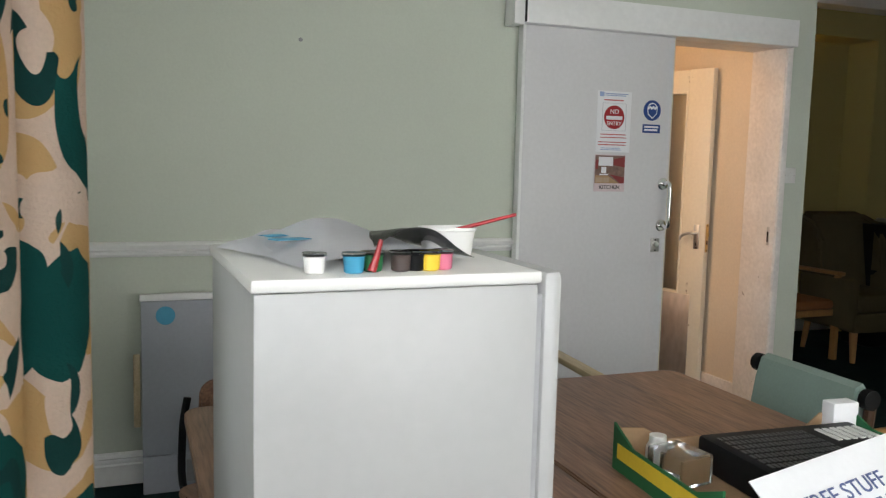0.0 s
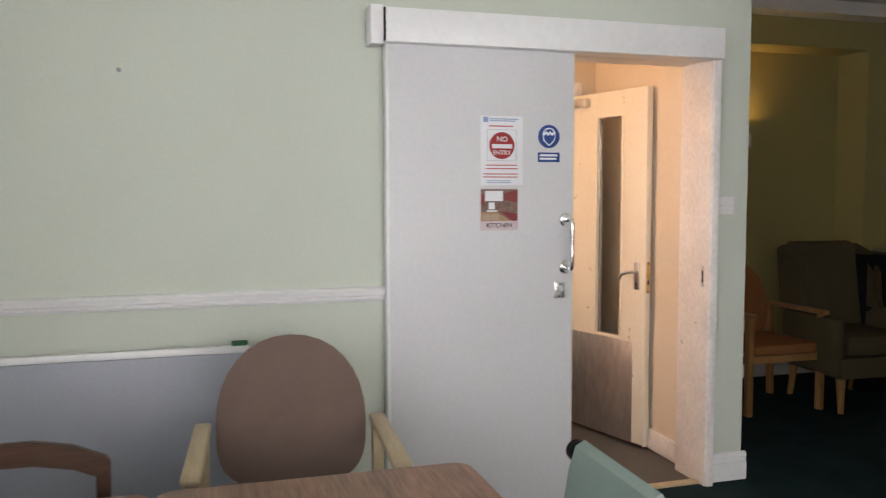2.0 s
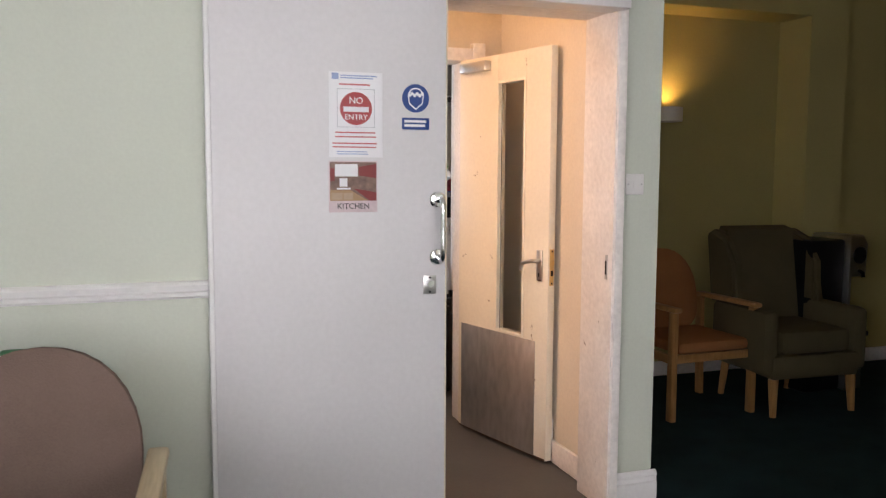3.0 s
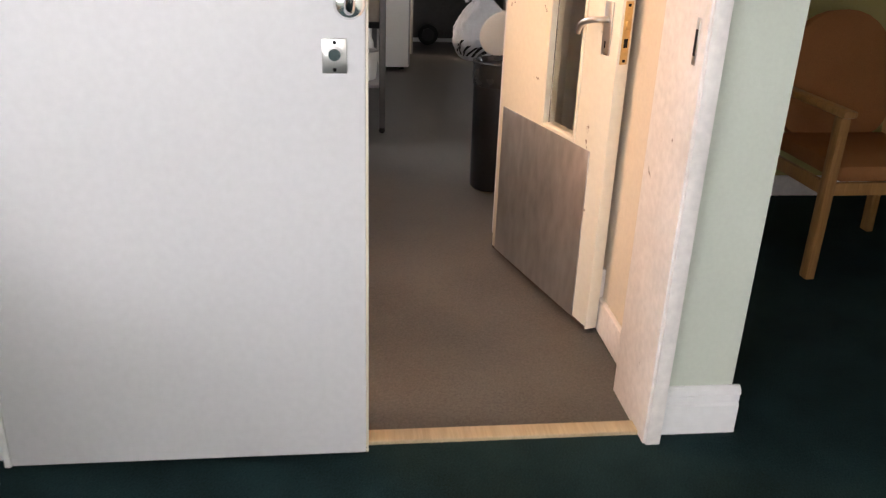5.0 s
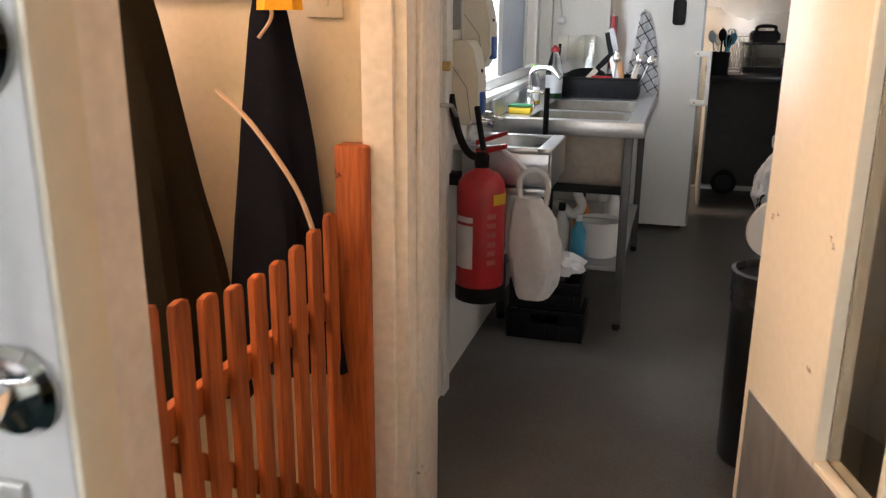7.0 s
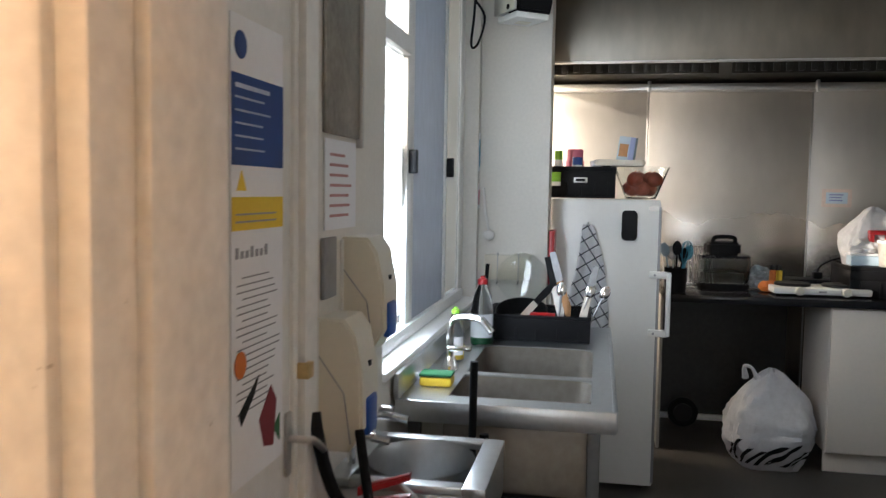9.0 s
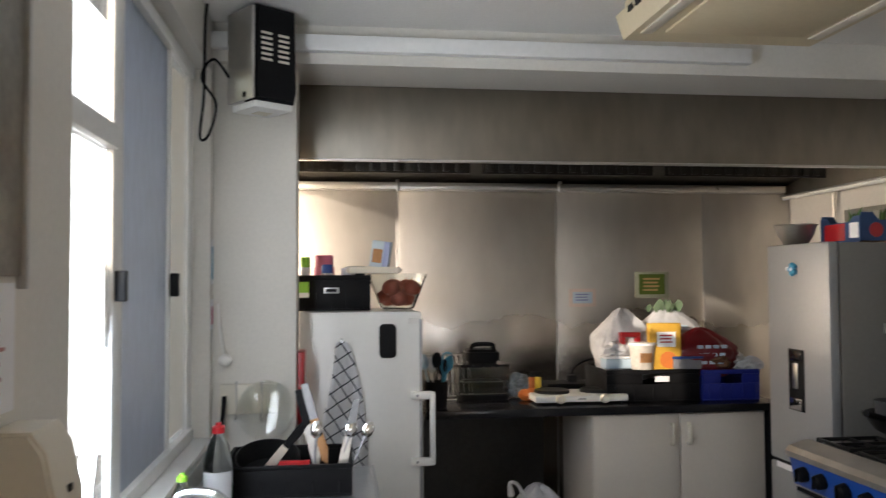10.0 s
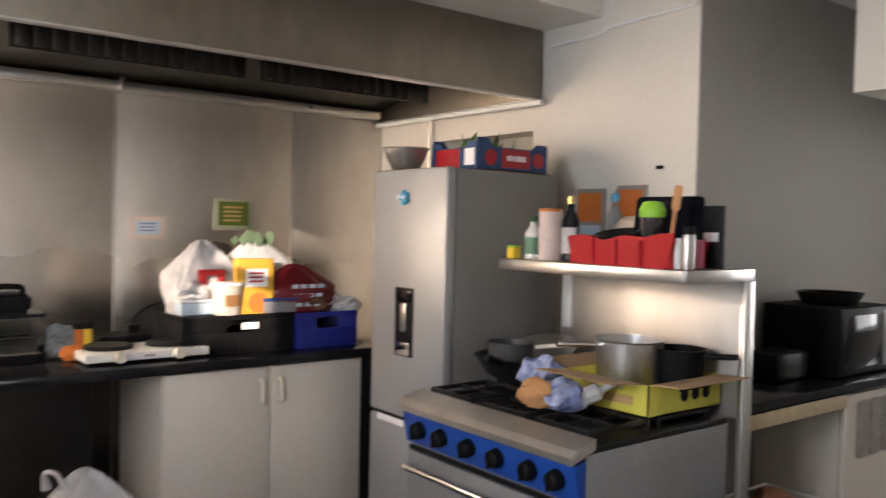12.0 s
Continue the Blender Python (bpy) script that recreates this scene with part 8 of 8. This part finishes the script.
grocery_bag("white_green_bag", "white supermarket bag with green handles, packed full", 5.865, 9.88, WZ + 0.10, 0.36, 0.22, 0.39, 7.0, M_POLY, [(bm, M_PALEBLUE)])
gl = bm_new()
rr = random.Random(21)
for i in range(22):
    a_, r_ = rr.uniform(0, 6.28), rr.uniform(0.02, 0.10)
    px, py, h = r_ * math.cos(a_), r_ * math.sin(a_) * 0.6, rr.uniform(0.03, 0.09)
    v = [gl.verts.new(c) for c in ((px, py, 0.0), (px + 0.018, py - 0.01, h * 0.6), (px + 0.01, py, h), (px - 0.015, py + 0.01, h * 0.6))]
    gl.faces.new(v)
solid("leek_tops", gl, mat("dark_leaf_green", (0.035, 0.08, 0.02), 0.6, 0, 0.3, 20, 90, 0.1), "green vegetable tops sticking out of the bag", "vegetables", kind="stuff", m=pose(5.84, 9.86, WZ + 0.46))
M_MAROON = mat("maroon_polythene", (0.16, 0.010, 0.016), 0.35, 0, 0.25, 12, 40, 0.3)
bm = bm_new()
for i in range(3):
    for j in range(4):
        bx(bm, -0.09 + j * 0.045 + i * 0.012, -0.06 + j * 0.045 + i * 0.012, -0.128, -0.090, 0.075 + i * 0.042, 0.092 + i * 0.042)
grocery_bag("maroon_bag", "maroon carrier bag with pale lettering, slumped", 5.985, 9.72, WZ + 0.12, 0.36, 0.20, 0.26, 5.0, M_MAROON, [(bm, M_PALEBLUE)])
cx = thing("orange_carton", "bright yellow food carton with an orange picture", "carton", 5.745, 9.635, WZ + 0.171, -6)
part("carton", box(-0.085, 0.085, -0.03, 0.03, 0.0, 0.245, 0.003), mat("amber_carton_print", (0.60, 0.34, 0.035), 0.6, 0, 0.12, 8, 60, 0.05), cx)
part("white_panel", box(-0.045, 0.055, -0.0315, -0.030, 0.12, 0.20), M_PAPER, cx)
part("orange_disc", disc(None, 0.015, 0.05, 0.045, -0.0315, -0.030), M_ORANGE, cx)
part("print", stripes(bm_new(), -0.03, 0.045, 0.185, 3, 0.018, 0.008, -0.0325, -0.0315), M_RED, cx)
tb = thing("clear_tub", "clear plastic tub of dry food with a lid", "tub", 5.625, 9.64, WZ + 0.171)
part("tub", lathe([(0.055, 0.0), (0.058, 0.004), (0.068, 0.12), (0.070, 0.13)], 24), mat("cloudy_plastic", (0.55, 0.50, 0.44), 0.35, 0, 0.25, 16, 60, 0.05), tb)
part("lid", lathe([(0.073, 0.130), (0.073, 0.142), (0.0, 0.144)], 24), M_PAPER, tb)
part("print", wrapped(0.066, -120, -60, 0.04, 0.09), M_TAN, tb)
for i, (x, y, mm, lab) in enumerate(((5.505, 9.70, M_PALEBLUE, "pale blue plastic food box"), (5.86, 9.63, mat("grey_plastic", (0.20, 0.20, 0.22), 0.45), "grey plastic food box"))):
    f = thing("food_box", lab + " with a snap lid", "food box", x, y, WZ + 0.171)
    part("box", box(-0.08, 0.08, -0.045, 0.045, 0.0, 0.055, 0.010), mm, f)
    part("lid", box(-0.084, 0.084, -0.049, 0.049, 0.0555, 0.068, 0.004), M_PAPER if i == 0 else M_SIGNBLUE, f)
for i, (x, y, z, s, mm, lab) in enumerate(((5.51, 9.69, 0.24, 0.05, M_POLY, "crumpled clear food wrapper on the food box"), (6.16, 9.72, 0.165, 0.06, M_POLY, "crumpled white bag in the blue crate"), (6.25, 9.66, 0.150, 0.05, M_POLY, "folded white paper bag in the blue crate"), (6.04, 9.64, 0.17, 0.055, mat("brown_bag", (0.16, 0.07, 0.03), 0.5, 0, 0.4, 14, 40, 0.3), "brown crinkled food packet in the blue crate"))):
    solid("wrapper", blob(bm_new(), 0, 0, s * 0.6, s * 1.5, s, s * 0.8, 0.5, i + 2, 3, 0.3), mm, lab, "wrapper", "grocery wrappers", m=pose(x, y, WZ + z))

pw = thing("wall_notice", "small framed notice with lilac print on the steel wall", "notice", 5.572, BACK - 0.014, 1.495)
part("sheet", box(-0.09, 0.09, -0.003, 0, -0.058, 0.058), mat("cream_card", (0.70, 0.58, 0.52), 0.6), pw)
part("panel", box(-0.065, 0.065, -0.004, -0.003, -0.036, 0.036), M_PALEBLUE, pw)
part("print", stripes(bm_new(), -0.045, 0.045, 0.025, 3, 0.018, 0.008, -0.005, -0.004), mat("lilac_print", (0.25, 0.28, 0.50), 0.6), pw)
gf = thing("green_notice", "green printed notice in a pale frame on the steel wall", "notice", 6.04, BACK - 0.014, 1.575)
part("frame", box(-0.115, 0.115, -0.004, 0, -0.085, 0.085, 0.001), mat("grey_green_card", (0.42, 0.44, 0.34), 0.6), gf)
part("panel", box(-0.088, 0.088, -0.0052, -0.004, -0.062, 0.070), mat("moss_green_print", (0.10, 0.16, 0.015), 0.6), gf)
part("print", stripes(bm_new(), -0.06, 0.06, 0.045, 4, 0.024, 0.012, -0.0064, -0.0052), M_OCHRE, gf)

# ---- on top of the fridge-freezer ----
TZ = 1.777
cb_ = thing("produce_box", "red and blue cardboard produce box with greens inside", "cardboard box", 6.36, 8.835, TZ)
M_BOXB = mat("navy_card", (0.02, 0.06, 0.16), 0.6, 0, 0.08, 8, 60, 0.05)
for yy, nm in ((0.0, "near_wall"), (0.30, "far_wall")):
    part(nm, prism([(0.0, 0.0), (0.40, 0.0), (0.40, 0.125), (0.34, 0.125), (0.31, 0.10), (0.09, 0.10), (0.06, 0.135), (0.0, 0.135)], 0.006, "y", yy, 0.001), M_BOXB, cb_)
for xx in (-0.006, 0.40):
    part("end_wall", prism([(0.0, 0.0), (0.306, 0.0), (0.306, 0.12), (0.25, 0.12), (0.22, 0.095), (0.08, 0.095), (0.05, 0.12), (0.0, 0.12)], 0.006, "x", xx, 0.001), M_BOXB, cb_)
part("base", box(0.0, 0.40, 0.0, 0.30, 0.0, 0.005), M_CARD, cb_)
part("red_panel", box(0.135, 0.30, -0.0015, 0.0, 0.015, 0.095), M_RED, cb_)
part("red_panel_end", box(-0.0075, -0.006, 0.11, 0.27, 0.01, 0.09), M_RED, cb_)
part("white_panel_end", box(-0.0075, -0.006, 0.01, 0.075, 0.02, 0.09), M_PAPER, cb_)
for i, x in enumerate((0.075, 0.35)):
    part("red_roundel", disc(None, x, 0.055, 0.034, -0.0015, 0.0), M_RED, cb_)
bm = bm_new()
for i, w in enumerate((0.016, 0.012, 0.014, 0.018, 0.014, 0.014)):
    bx(bm, 0.165 + i * 0.019, 0.165 + i * 0.019 + w * 0.8, -0.003, -0.0015, 0.045, 0.068)
part("white_emblem", bm, M_PAPER, cb_)
bm = bm_new()
rr = random.Random(8)
for i in range(26):
    px, py = 0.05 + 0.30 * rr.random(), 0.05 + 0.2 * rr.random()
    a = rr.uniform(0, 6.28)
    h = rr.uniform(0.10, 0.175)
    w = 0.018
    v = [bm.verts.new(c) for c in ((px, py, 0.05), (px + w * math.cos(a), py + w * math.sin(a), h * 0.7), (px + 0.02 * math.sin(a), py + 0.02 * math.cos(a), h), (px - w * math.cos(a), py - w * math.sin(a), h * 0.7))]
    bm.faces.new(v)
solid("salad_greens", bm, M_LEAF, "leafy greens sticking out of the produce box", "greens", kind="stuff", m=pose(6.36, 8.835, TZ))
co = thing("metal_colander", "grey metal colander on the fridge-freezer", "colander", 6.265, 9.21, TZ)
part("bowl", lathe([(0.05, 0.0), (0.055, 0.004), (0.085, 0.05), (0.098, 0.095), (0.106, 0.10), (0.095, 0.10), (0.05, 0.012)], 28), M_SATIN, co)
part("rim_handle", tube(arc([(0.06, -0.09, 0.095), (0.0, -0.125, 0.095), (-0.06, -0.09, 0.095)], 5), 0.005, 8), M_SATIN, co)

# ---- shelf over the cooker ----
HZ = 1.418
sg = thing("yellow_sponge", "small yellow sponge at the shelf end", "sponge", 6.365, 8.605, HZ)
part("foam", box(-0.02, 0.02, -0.022, 0.022, 0.0, 0.045, 0.006), M_YELLOW, sg)
part("scourer", box(-0.02, 0.02, -0.022, 0.022, 0.0455, 0.052, 0.002), M_LIME, sg)


def bottle(name, label, x, y, h, r, body, cap, band=None):
    b = thing(name, label, "bottle", x, y, HZ)
    part("body", lathe([(r * 0.92, 0.0), (r, 0.005), (r, h * 0.62), (r * 0.42, h * 0.78), (r * 0.38, h * 0.90)], 22), body, b)
    part("cap", lathe([(r * 0.44, h * 0.88), (r * 0.44, h), (0, h)], 16), cap, b)
    if band:
        part("label", wrapped(r * 1.012, 100, 260, h * 0.12, h * 0.52), band, b)
    return b


bottle("cleaner_bottle", "white and green cleaner bottle on the steel shelf", 6.42, 8.555, 0.165, 0.033, M_APPL, M_GREENP, mat("pale_green_label", (0.30, 0.55, 0.38), 0.5))
tb2 = thing("salt_drum", "tall white drum with pale stripes on the shelf", "drum", 6.42, 8.462, HZ)
part("drum", lathe([(0.042, 0.0), (0.044, 0.004), (0.044, 0.182), (0.042, 0.186), (0, 0.186)], 26), mat("pale_striped_card", (0.66, 0.55, 0.50), 0.6, 0, 0.12, 20, 60, 0.03), tb2)
part("lid", lathe([(0.0455, 0.186), (0.0455, 0.196), (0.0, 0.198)], 26), M_ORANGE, tb2)
part("red_edge", wrapped(0.0448, 95, 120, 0.0, 0.18), M_RED, tb2)
bottle("sauce_bottle", "dark glass sauce bottle with a white label", 6.44, 8.375, 0.245, 0.034, M_DARKGLASS, M_BRASS, M_PAPER)
jar("small_jar", "small white jar on the steel shelf", 6.43, 8.315, HZ, 0.022, 0.10, M_APPL, M_PAPER)
M_REDTUB = mat("strong_red_plastic", (0.46, 0.010, 0.014), 0.55, 0, 0.10, 6, 50, 0.04, 0.3)
tub2 = thing("red_tub", "red plastic tub with a wavy rim on the shelf", "plastic tub", 6.45, 8.08, HZ)
o = [(-0.21, 0.0), (0.20, 0.0), (0.225, 0.095), (0.15, 0.105), (0.06, 0.085), (-0.03, 0.105), (-0.12, 0.10), (-0.20, 0.115), (-0.235, 0.115)]
part("front_wall", prism(o, 0.006, "x", -0.10), M_REDTUB, tub2)
part("rear_wall", prism(o, 0.006, "x", 0.10), M_REDTUB, tub2)
for y, lean in ((-0.218, -1), (0.208, 1)):
    part("end_wall", prism([(-0.096, 0.0), (0.10, 0.0), (0.10, 0.10), (-0.096, 0.10)], 0.006, "y", y), M_REDTUB, tub2)
part("base", box(-0.096, 0.10, -0.21, 0.20, 0.0, 0.006), M_REDTUB, tub2)
for y in (-0.10, 0.0, 0.10):
    part("rib", tube([(-0.103, y, 0.004), (-0.105, y * 1.04, 0.09)], 0.008, 8), M_REDTUB, tub2)
ck2 = thing("tub_pan", "black frying pan lying in the red tub", "frying pan", 6.46, 8.16, HZ + 0.085, 0, "", 0, -12)
part("pan", lathe([(0.0, 0.0), (0.06, 0.0), (0.085, 0.03), (0.08, 0.03), (0.055, 0.006), (0.0, 0.006)], 24), M_IRON, ck2)
part("handle", tube([(0.0, -0.08, 0.025), (-0.01, -0.20, 0.05)], 0.010, 10), M_BLACK, ck2)
nb_ = thing("navy_board", "navy blue chopping board standing in the tub", "chopping board", 6.51, 7.99, HZ + 0.02, 4, "", 0, 8)
part("board", prism(round_rect(-0.12, 0.15, 0.0, 0.225, 0.02), 0.010, "x", 0.0, 0.002), M_NAVY, nb_)
part("grip_slot", prism(round_rect(-0.03, 0.05, 0.195, 0.21, 0.006), 0.012, "x", -0.001), M_BLACK, nb_)
sh = thing("shaker", "clear plastic shaker with a lime green lid", "shaker", 6.42, 7.985, HZ + 0.007)
part("cup", lathe([(0.032, 0.0), (0.040, 0.16), (0.036, 0.16), (0.028, 0.006)], 22), M_PLASTIC, sh)
part("lid", lathe([(0.042, 0.16), (0.044, 0.185), (0.030, 0.212), (0.0, 0.215)], 22), M_LIME, sh)
ws = thing("wooden_spatula", "pale wooden spatula standing on the shelf", "spatula", 6.40, 7.905, HZ, 0, "", 5, 4)
part("handle", tube([(0, 0, 0.0), (0, 0, 0.20)], 0.007, 10), M_TAN, ws)
part("blade", prism(round_rect(-0.016, 0.016, 0.19, 0.275, 0.012), 0.005, "x", -0.0025, 0.001), M_TAN, ws)
for i, (x, y, h, mm, lab) in enumerate(((6.40, 7.865, 0.10, M_APPL, "white spice tub on the shelf"), (6.40, 7.825, 0.14, M_SATIN, "steel pepper mill on the shelf end"), (6.50, 7.86, 0.12, M_PINK, "pink labelled jar on the shelf"))):
    jar("shelf_jar", lab, x, y, HZ, 0.021, h, mm, M_BLACK if i else M_PAPER)
bk3 = thing("upright_book", "dark cookery book standing at the shelf end", "book", 6.56, 7.86, HZ, 6)
part("cover", box(-0.01, 0.01, -0.055, 0.055, 0.0, 0.21, 0.002), M_BLACK, bk3)
part("panel", box(-0.0112, -0.010, -0.04, 0.04, 0.09, 0.12), M_PAPER, bk3)
bottle("clear_bottle", "clear bottle with a blue cap behind the tub", 6.60, 8.30, 0.26, 0.036, M_PLASTIC, M_SKYBLUE)
solid("bread_rolls", blob(bm_new(), 0, 0, 0.06, 0.06, 0.09, 0.06, 0.3, 6, 3, 0.2), mat("pale_bag", (0.55, 0.45, 0.36), 0.5, 0, 0.4, 14, 40, 0.3), "bag of bread rolls behind the tub", "food bag", m=pose(6.60, 8.20, HZ + 0.05))

# tiles on the wall
for i, (y, z, w, h) in enumerate(((8.79, 1.60, 0.17, 0.21), (8.62, 1.60, 0.05, 0.20), (8.555, 1.60, 0.16, 0.23))):
    t = thing("decorative_tile", "grey tile with an orange and blue pattern on the wall", "tile", 7.018, y, z, 0, "decorative tiles")
    part("tile", box(-0.012, 0.0, -w / 2, w / 2, -h / 2, h / 2 + 0.02, 0.002), mat("grey_tile", (0.28, 0.25, 0.22), 0.4), t)
    part("orange_field", box(-0.0135, -0.012, -w / 2 + 0.02, w / 2 - 0.012, -h * 0.12, h / 2), M_ORANGE, t)
    part("blue_field", box(-0.0135, -0.012, -w / 2 + 0.02, w / 2 - 0.012, -h / 2 + 0.01, -h * 0.2), M_PALEBLUE, t)
solid("wall_hook", box(7.005, 7.02, 8.40, 8.43, 1.80, 1.815, 0.003), M_BLACK, "small black hook plate on the cream wall", "hook")

# ---- on the cooker ----
QZ = 0.941
wk2 = thing("black_wok", "black wok with a small pan inside, on the cooker", "wok", 6.365, 8.555, QZ)
part("wok", lathe([(0.0, 0.002), (0.07, 0.0), (0.13, 0.035), (0.175, 0.10), (0.181, 0.102), (0.172, 0.104), (0.125, 0.04), (0.0, 0.010)], 36), M_IRON, wk2)
part("handle", tube([(-0.15, -0.06, 0.095), (-0.27, -0.11, 0.13)], [0.012, 0.014], 10), M_BLACK, wk2)
ps = thing("small_pan", "dull black saucepan set inside the wok", "saucepan", 6.31, 8.55, QZ + 0.05)
part("pan", lathe([(0.075, 0.0), (0.08, 0.004), (0.09, 0.11), (0.085, 0.11), (0.075, 0.01), (0, 0.008)], 28), mat("dark_non_stick", (0.05, 0.05, 0.055), 0.45), ps)
part("handle", tube([(0.07, -0.05, 0.09), (0.14, -0.18, 0.11)], 0.009, 10), M_IVORY, ps)
pf = thing("frying_pan_leaning", "black frying pan leaning in the wok", "frying pan", 6.47, 8.52, QZ + 0.095, 0, "", 6, -16)
part("pan", lathe([(0.0, 0.0), (0.10, 0.0), (0.13, 0.035), (0.125, 0.036), (0.095, 0.006), (0.0, 0.006)], 30), M_IRON, pf)
part("rim", lathe([(0.125, 0.036), (0.131, 0.038), (0.131, 0.042), (0.125, 0.042)], 30), M_SATIN, pf)
br = thing("bread_bag", "half loaf of bread in a blue-printed bag on the cooker", "bread", 6.09, 8.17, QZ, 20)
part("loaf", blob(bm_new(), 0, 0.0, 0.048, 0.058, 0.078, 0.052, 0.22, 2, 3, 0.25), M_TAN, br)
part("wrap", blob(bm_new(), 0.01, -0.09, 0.05, 0.07, 0.07, 0.055, 0.35, 4, 3, 0.2), mat("blue_printed_wrap", (0.30, 0.34, 0.46), 0.35, 0, 0.8, 18, 40, 0.3, dark=(0.02, 0.04, 0.24)), br)
part("twisted_neck", tube(arc([(0.02, -0.14, 0.05), (0.06, -0.20, 0.08), (0.07, -0.24, 0.11)], 4), [0.04] + [0.03] * 3 + [0.012] * 4 + [0.035], 10), M_POLY, br)
wb = thing("blue_wrap", "crumpled blue and white bread wrapper on the cooker", "wrapper", 6.22, 8.29, QZ)
part("wrap", blob(bm_new(), 0, 0, 0.07, 0.075, 0.06, 0.08, 0.5, 8, 3, 0.2), mat("blue_white_wrap", (0.38, 0.42, 0.54), 0.35, 0, 0.8, 18, 40, 0.3, dark=(0.02, 0.05, 0.28)), wb)
yb = thing("yellow_box", "open yellow cardboard box of pans on the cooker", "cardboard box", 6.285, 7.875, QZ)
BX, BY, BH = 0.40, 0.37, 0.105
part("near_wall", box(0.0, BX, 0.0, 0.005, 0.0, BH), M_LEMON, yb)
part("far_wall", box(0.0, BX, BY - 0.005, BY, 0.0, BH), M_LEMON, yb)
part("front_wall", box(0.0, 0.005, 0.0, BY, 0.0, BH - 0.001), M_LEMON, yb)
part("rear_wall", box(BX - 0.005, BX, 0.0, BY, 0.0, BH - 0.001), M_LEMON, yb)
part("base", box(0.0, BX, 0.0, BY, 0.0, 0.004), M_CARD, yb)
part("front_flap", box(-0.16, 0.0, 0.02, BY - 0.02, -0.002, 0.002), M_CARD, yb, "brown flap folded outward", pose(0, 0, BH, 0, 6, 0))
part("near_flap", box(0.02, BX - 0.02, -0.12, 0.0, -0.002, 0.002), M_CARD, yb, "brown flap folded outward", pose(0, 0, BH, -4, 0, 0))
part("far_flap", box(0.02, BX - 0.02, 0.0, 0.11, -0.002, 0.002), M_CARD, yb, "brown flap standing up", pose(0, BY, BH, 12, 0, 0))
bm = bm_new()
for i, x in enumerate((0.19, 0.25, 0.31)):
    disc(bm, x, 0.055, 0.022, -0.0015, 0.0, 16)
bx(bm, 0.16, 0.34, -0.0014, 0.0, 0.068, 0.080)
part("black_print", bm, M_BLACK, yb)
part("front_print", box(-0.0014, 0.0, 0.06, 0.20, 0.03, 0.06), M_OCHRE, yb)
pt = thing("steel_stock_pot", "shiny steel saucepan standing in the yellow box", "saucepan", 6.46, 8.10, QZ + 0.045)
part("pot", lathe([(0.105, 0.0), (0.11, 0.005), (0.118, 0.165), (0.124, 0.172), (0.115, 0.172), (0.105, 0.01), (0, 0.008)], 36), M_SINK, pt)
part("handle", tube([(-0.10, 0.05, 0.15), (-0.24, 0.12, 0.155)], 0.010, 10), M_CHROME, pt)
pp = thing("black_saucepan_boxed", "black saucepan standing in the yellow box", "saucepan", 6.56, 7.965, QZ + 0.075)
part("pot", lathe([(0.08, 0.0), (0.085, 0.005), (0.095, 0.115), (0.10, 0.12), (0.090, 0.12), (0.08, 0.01), (0, 0.008)], 32), M_BLACK, pp)
part("handle", tube([(0.02, -0.09, 0.10), (0.05, -0.20, 0.11)], 0.010, 10), M_BLACK, pp)
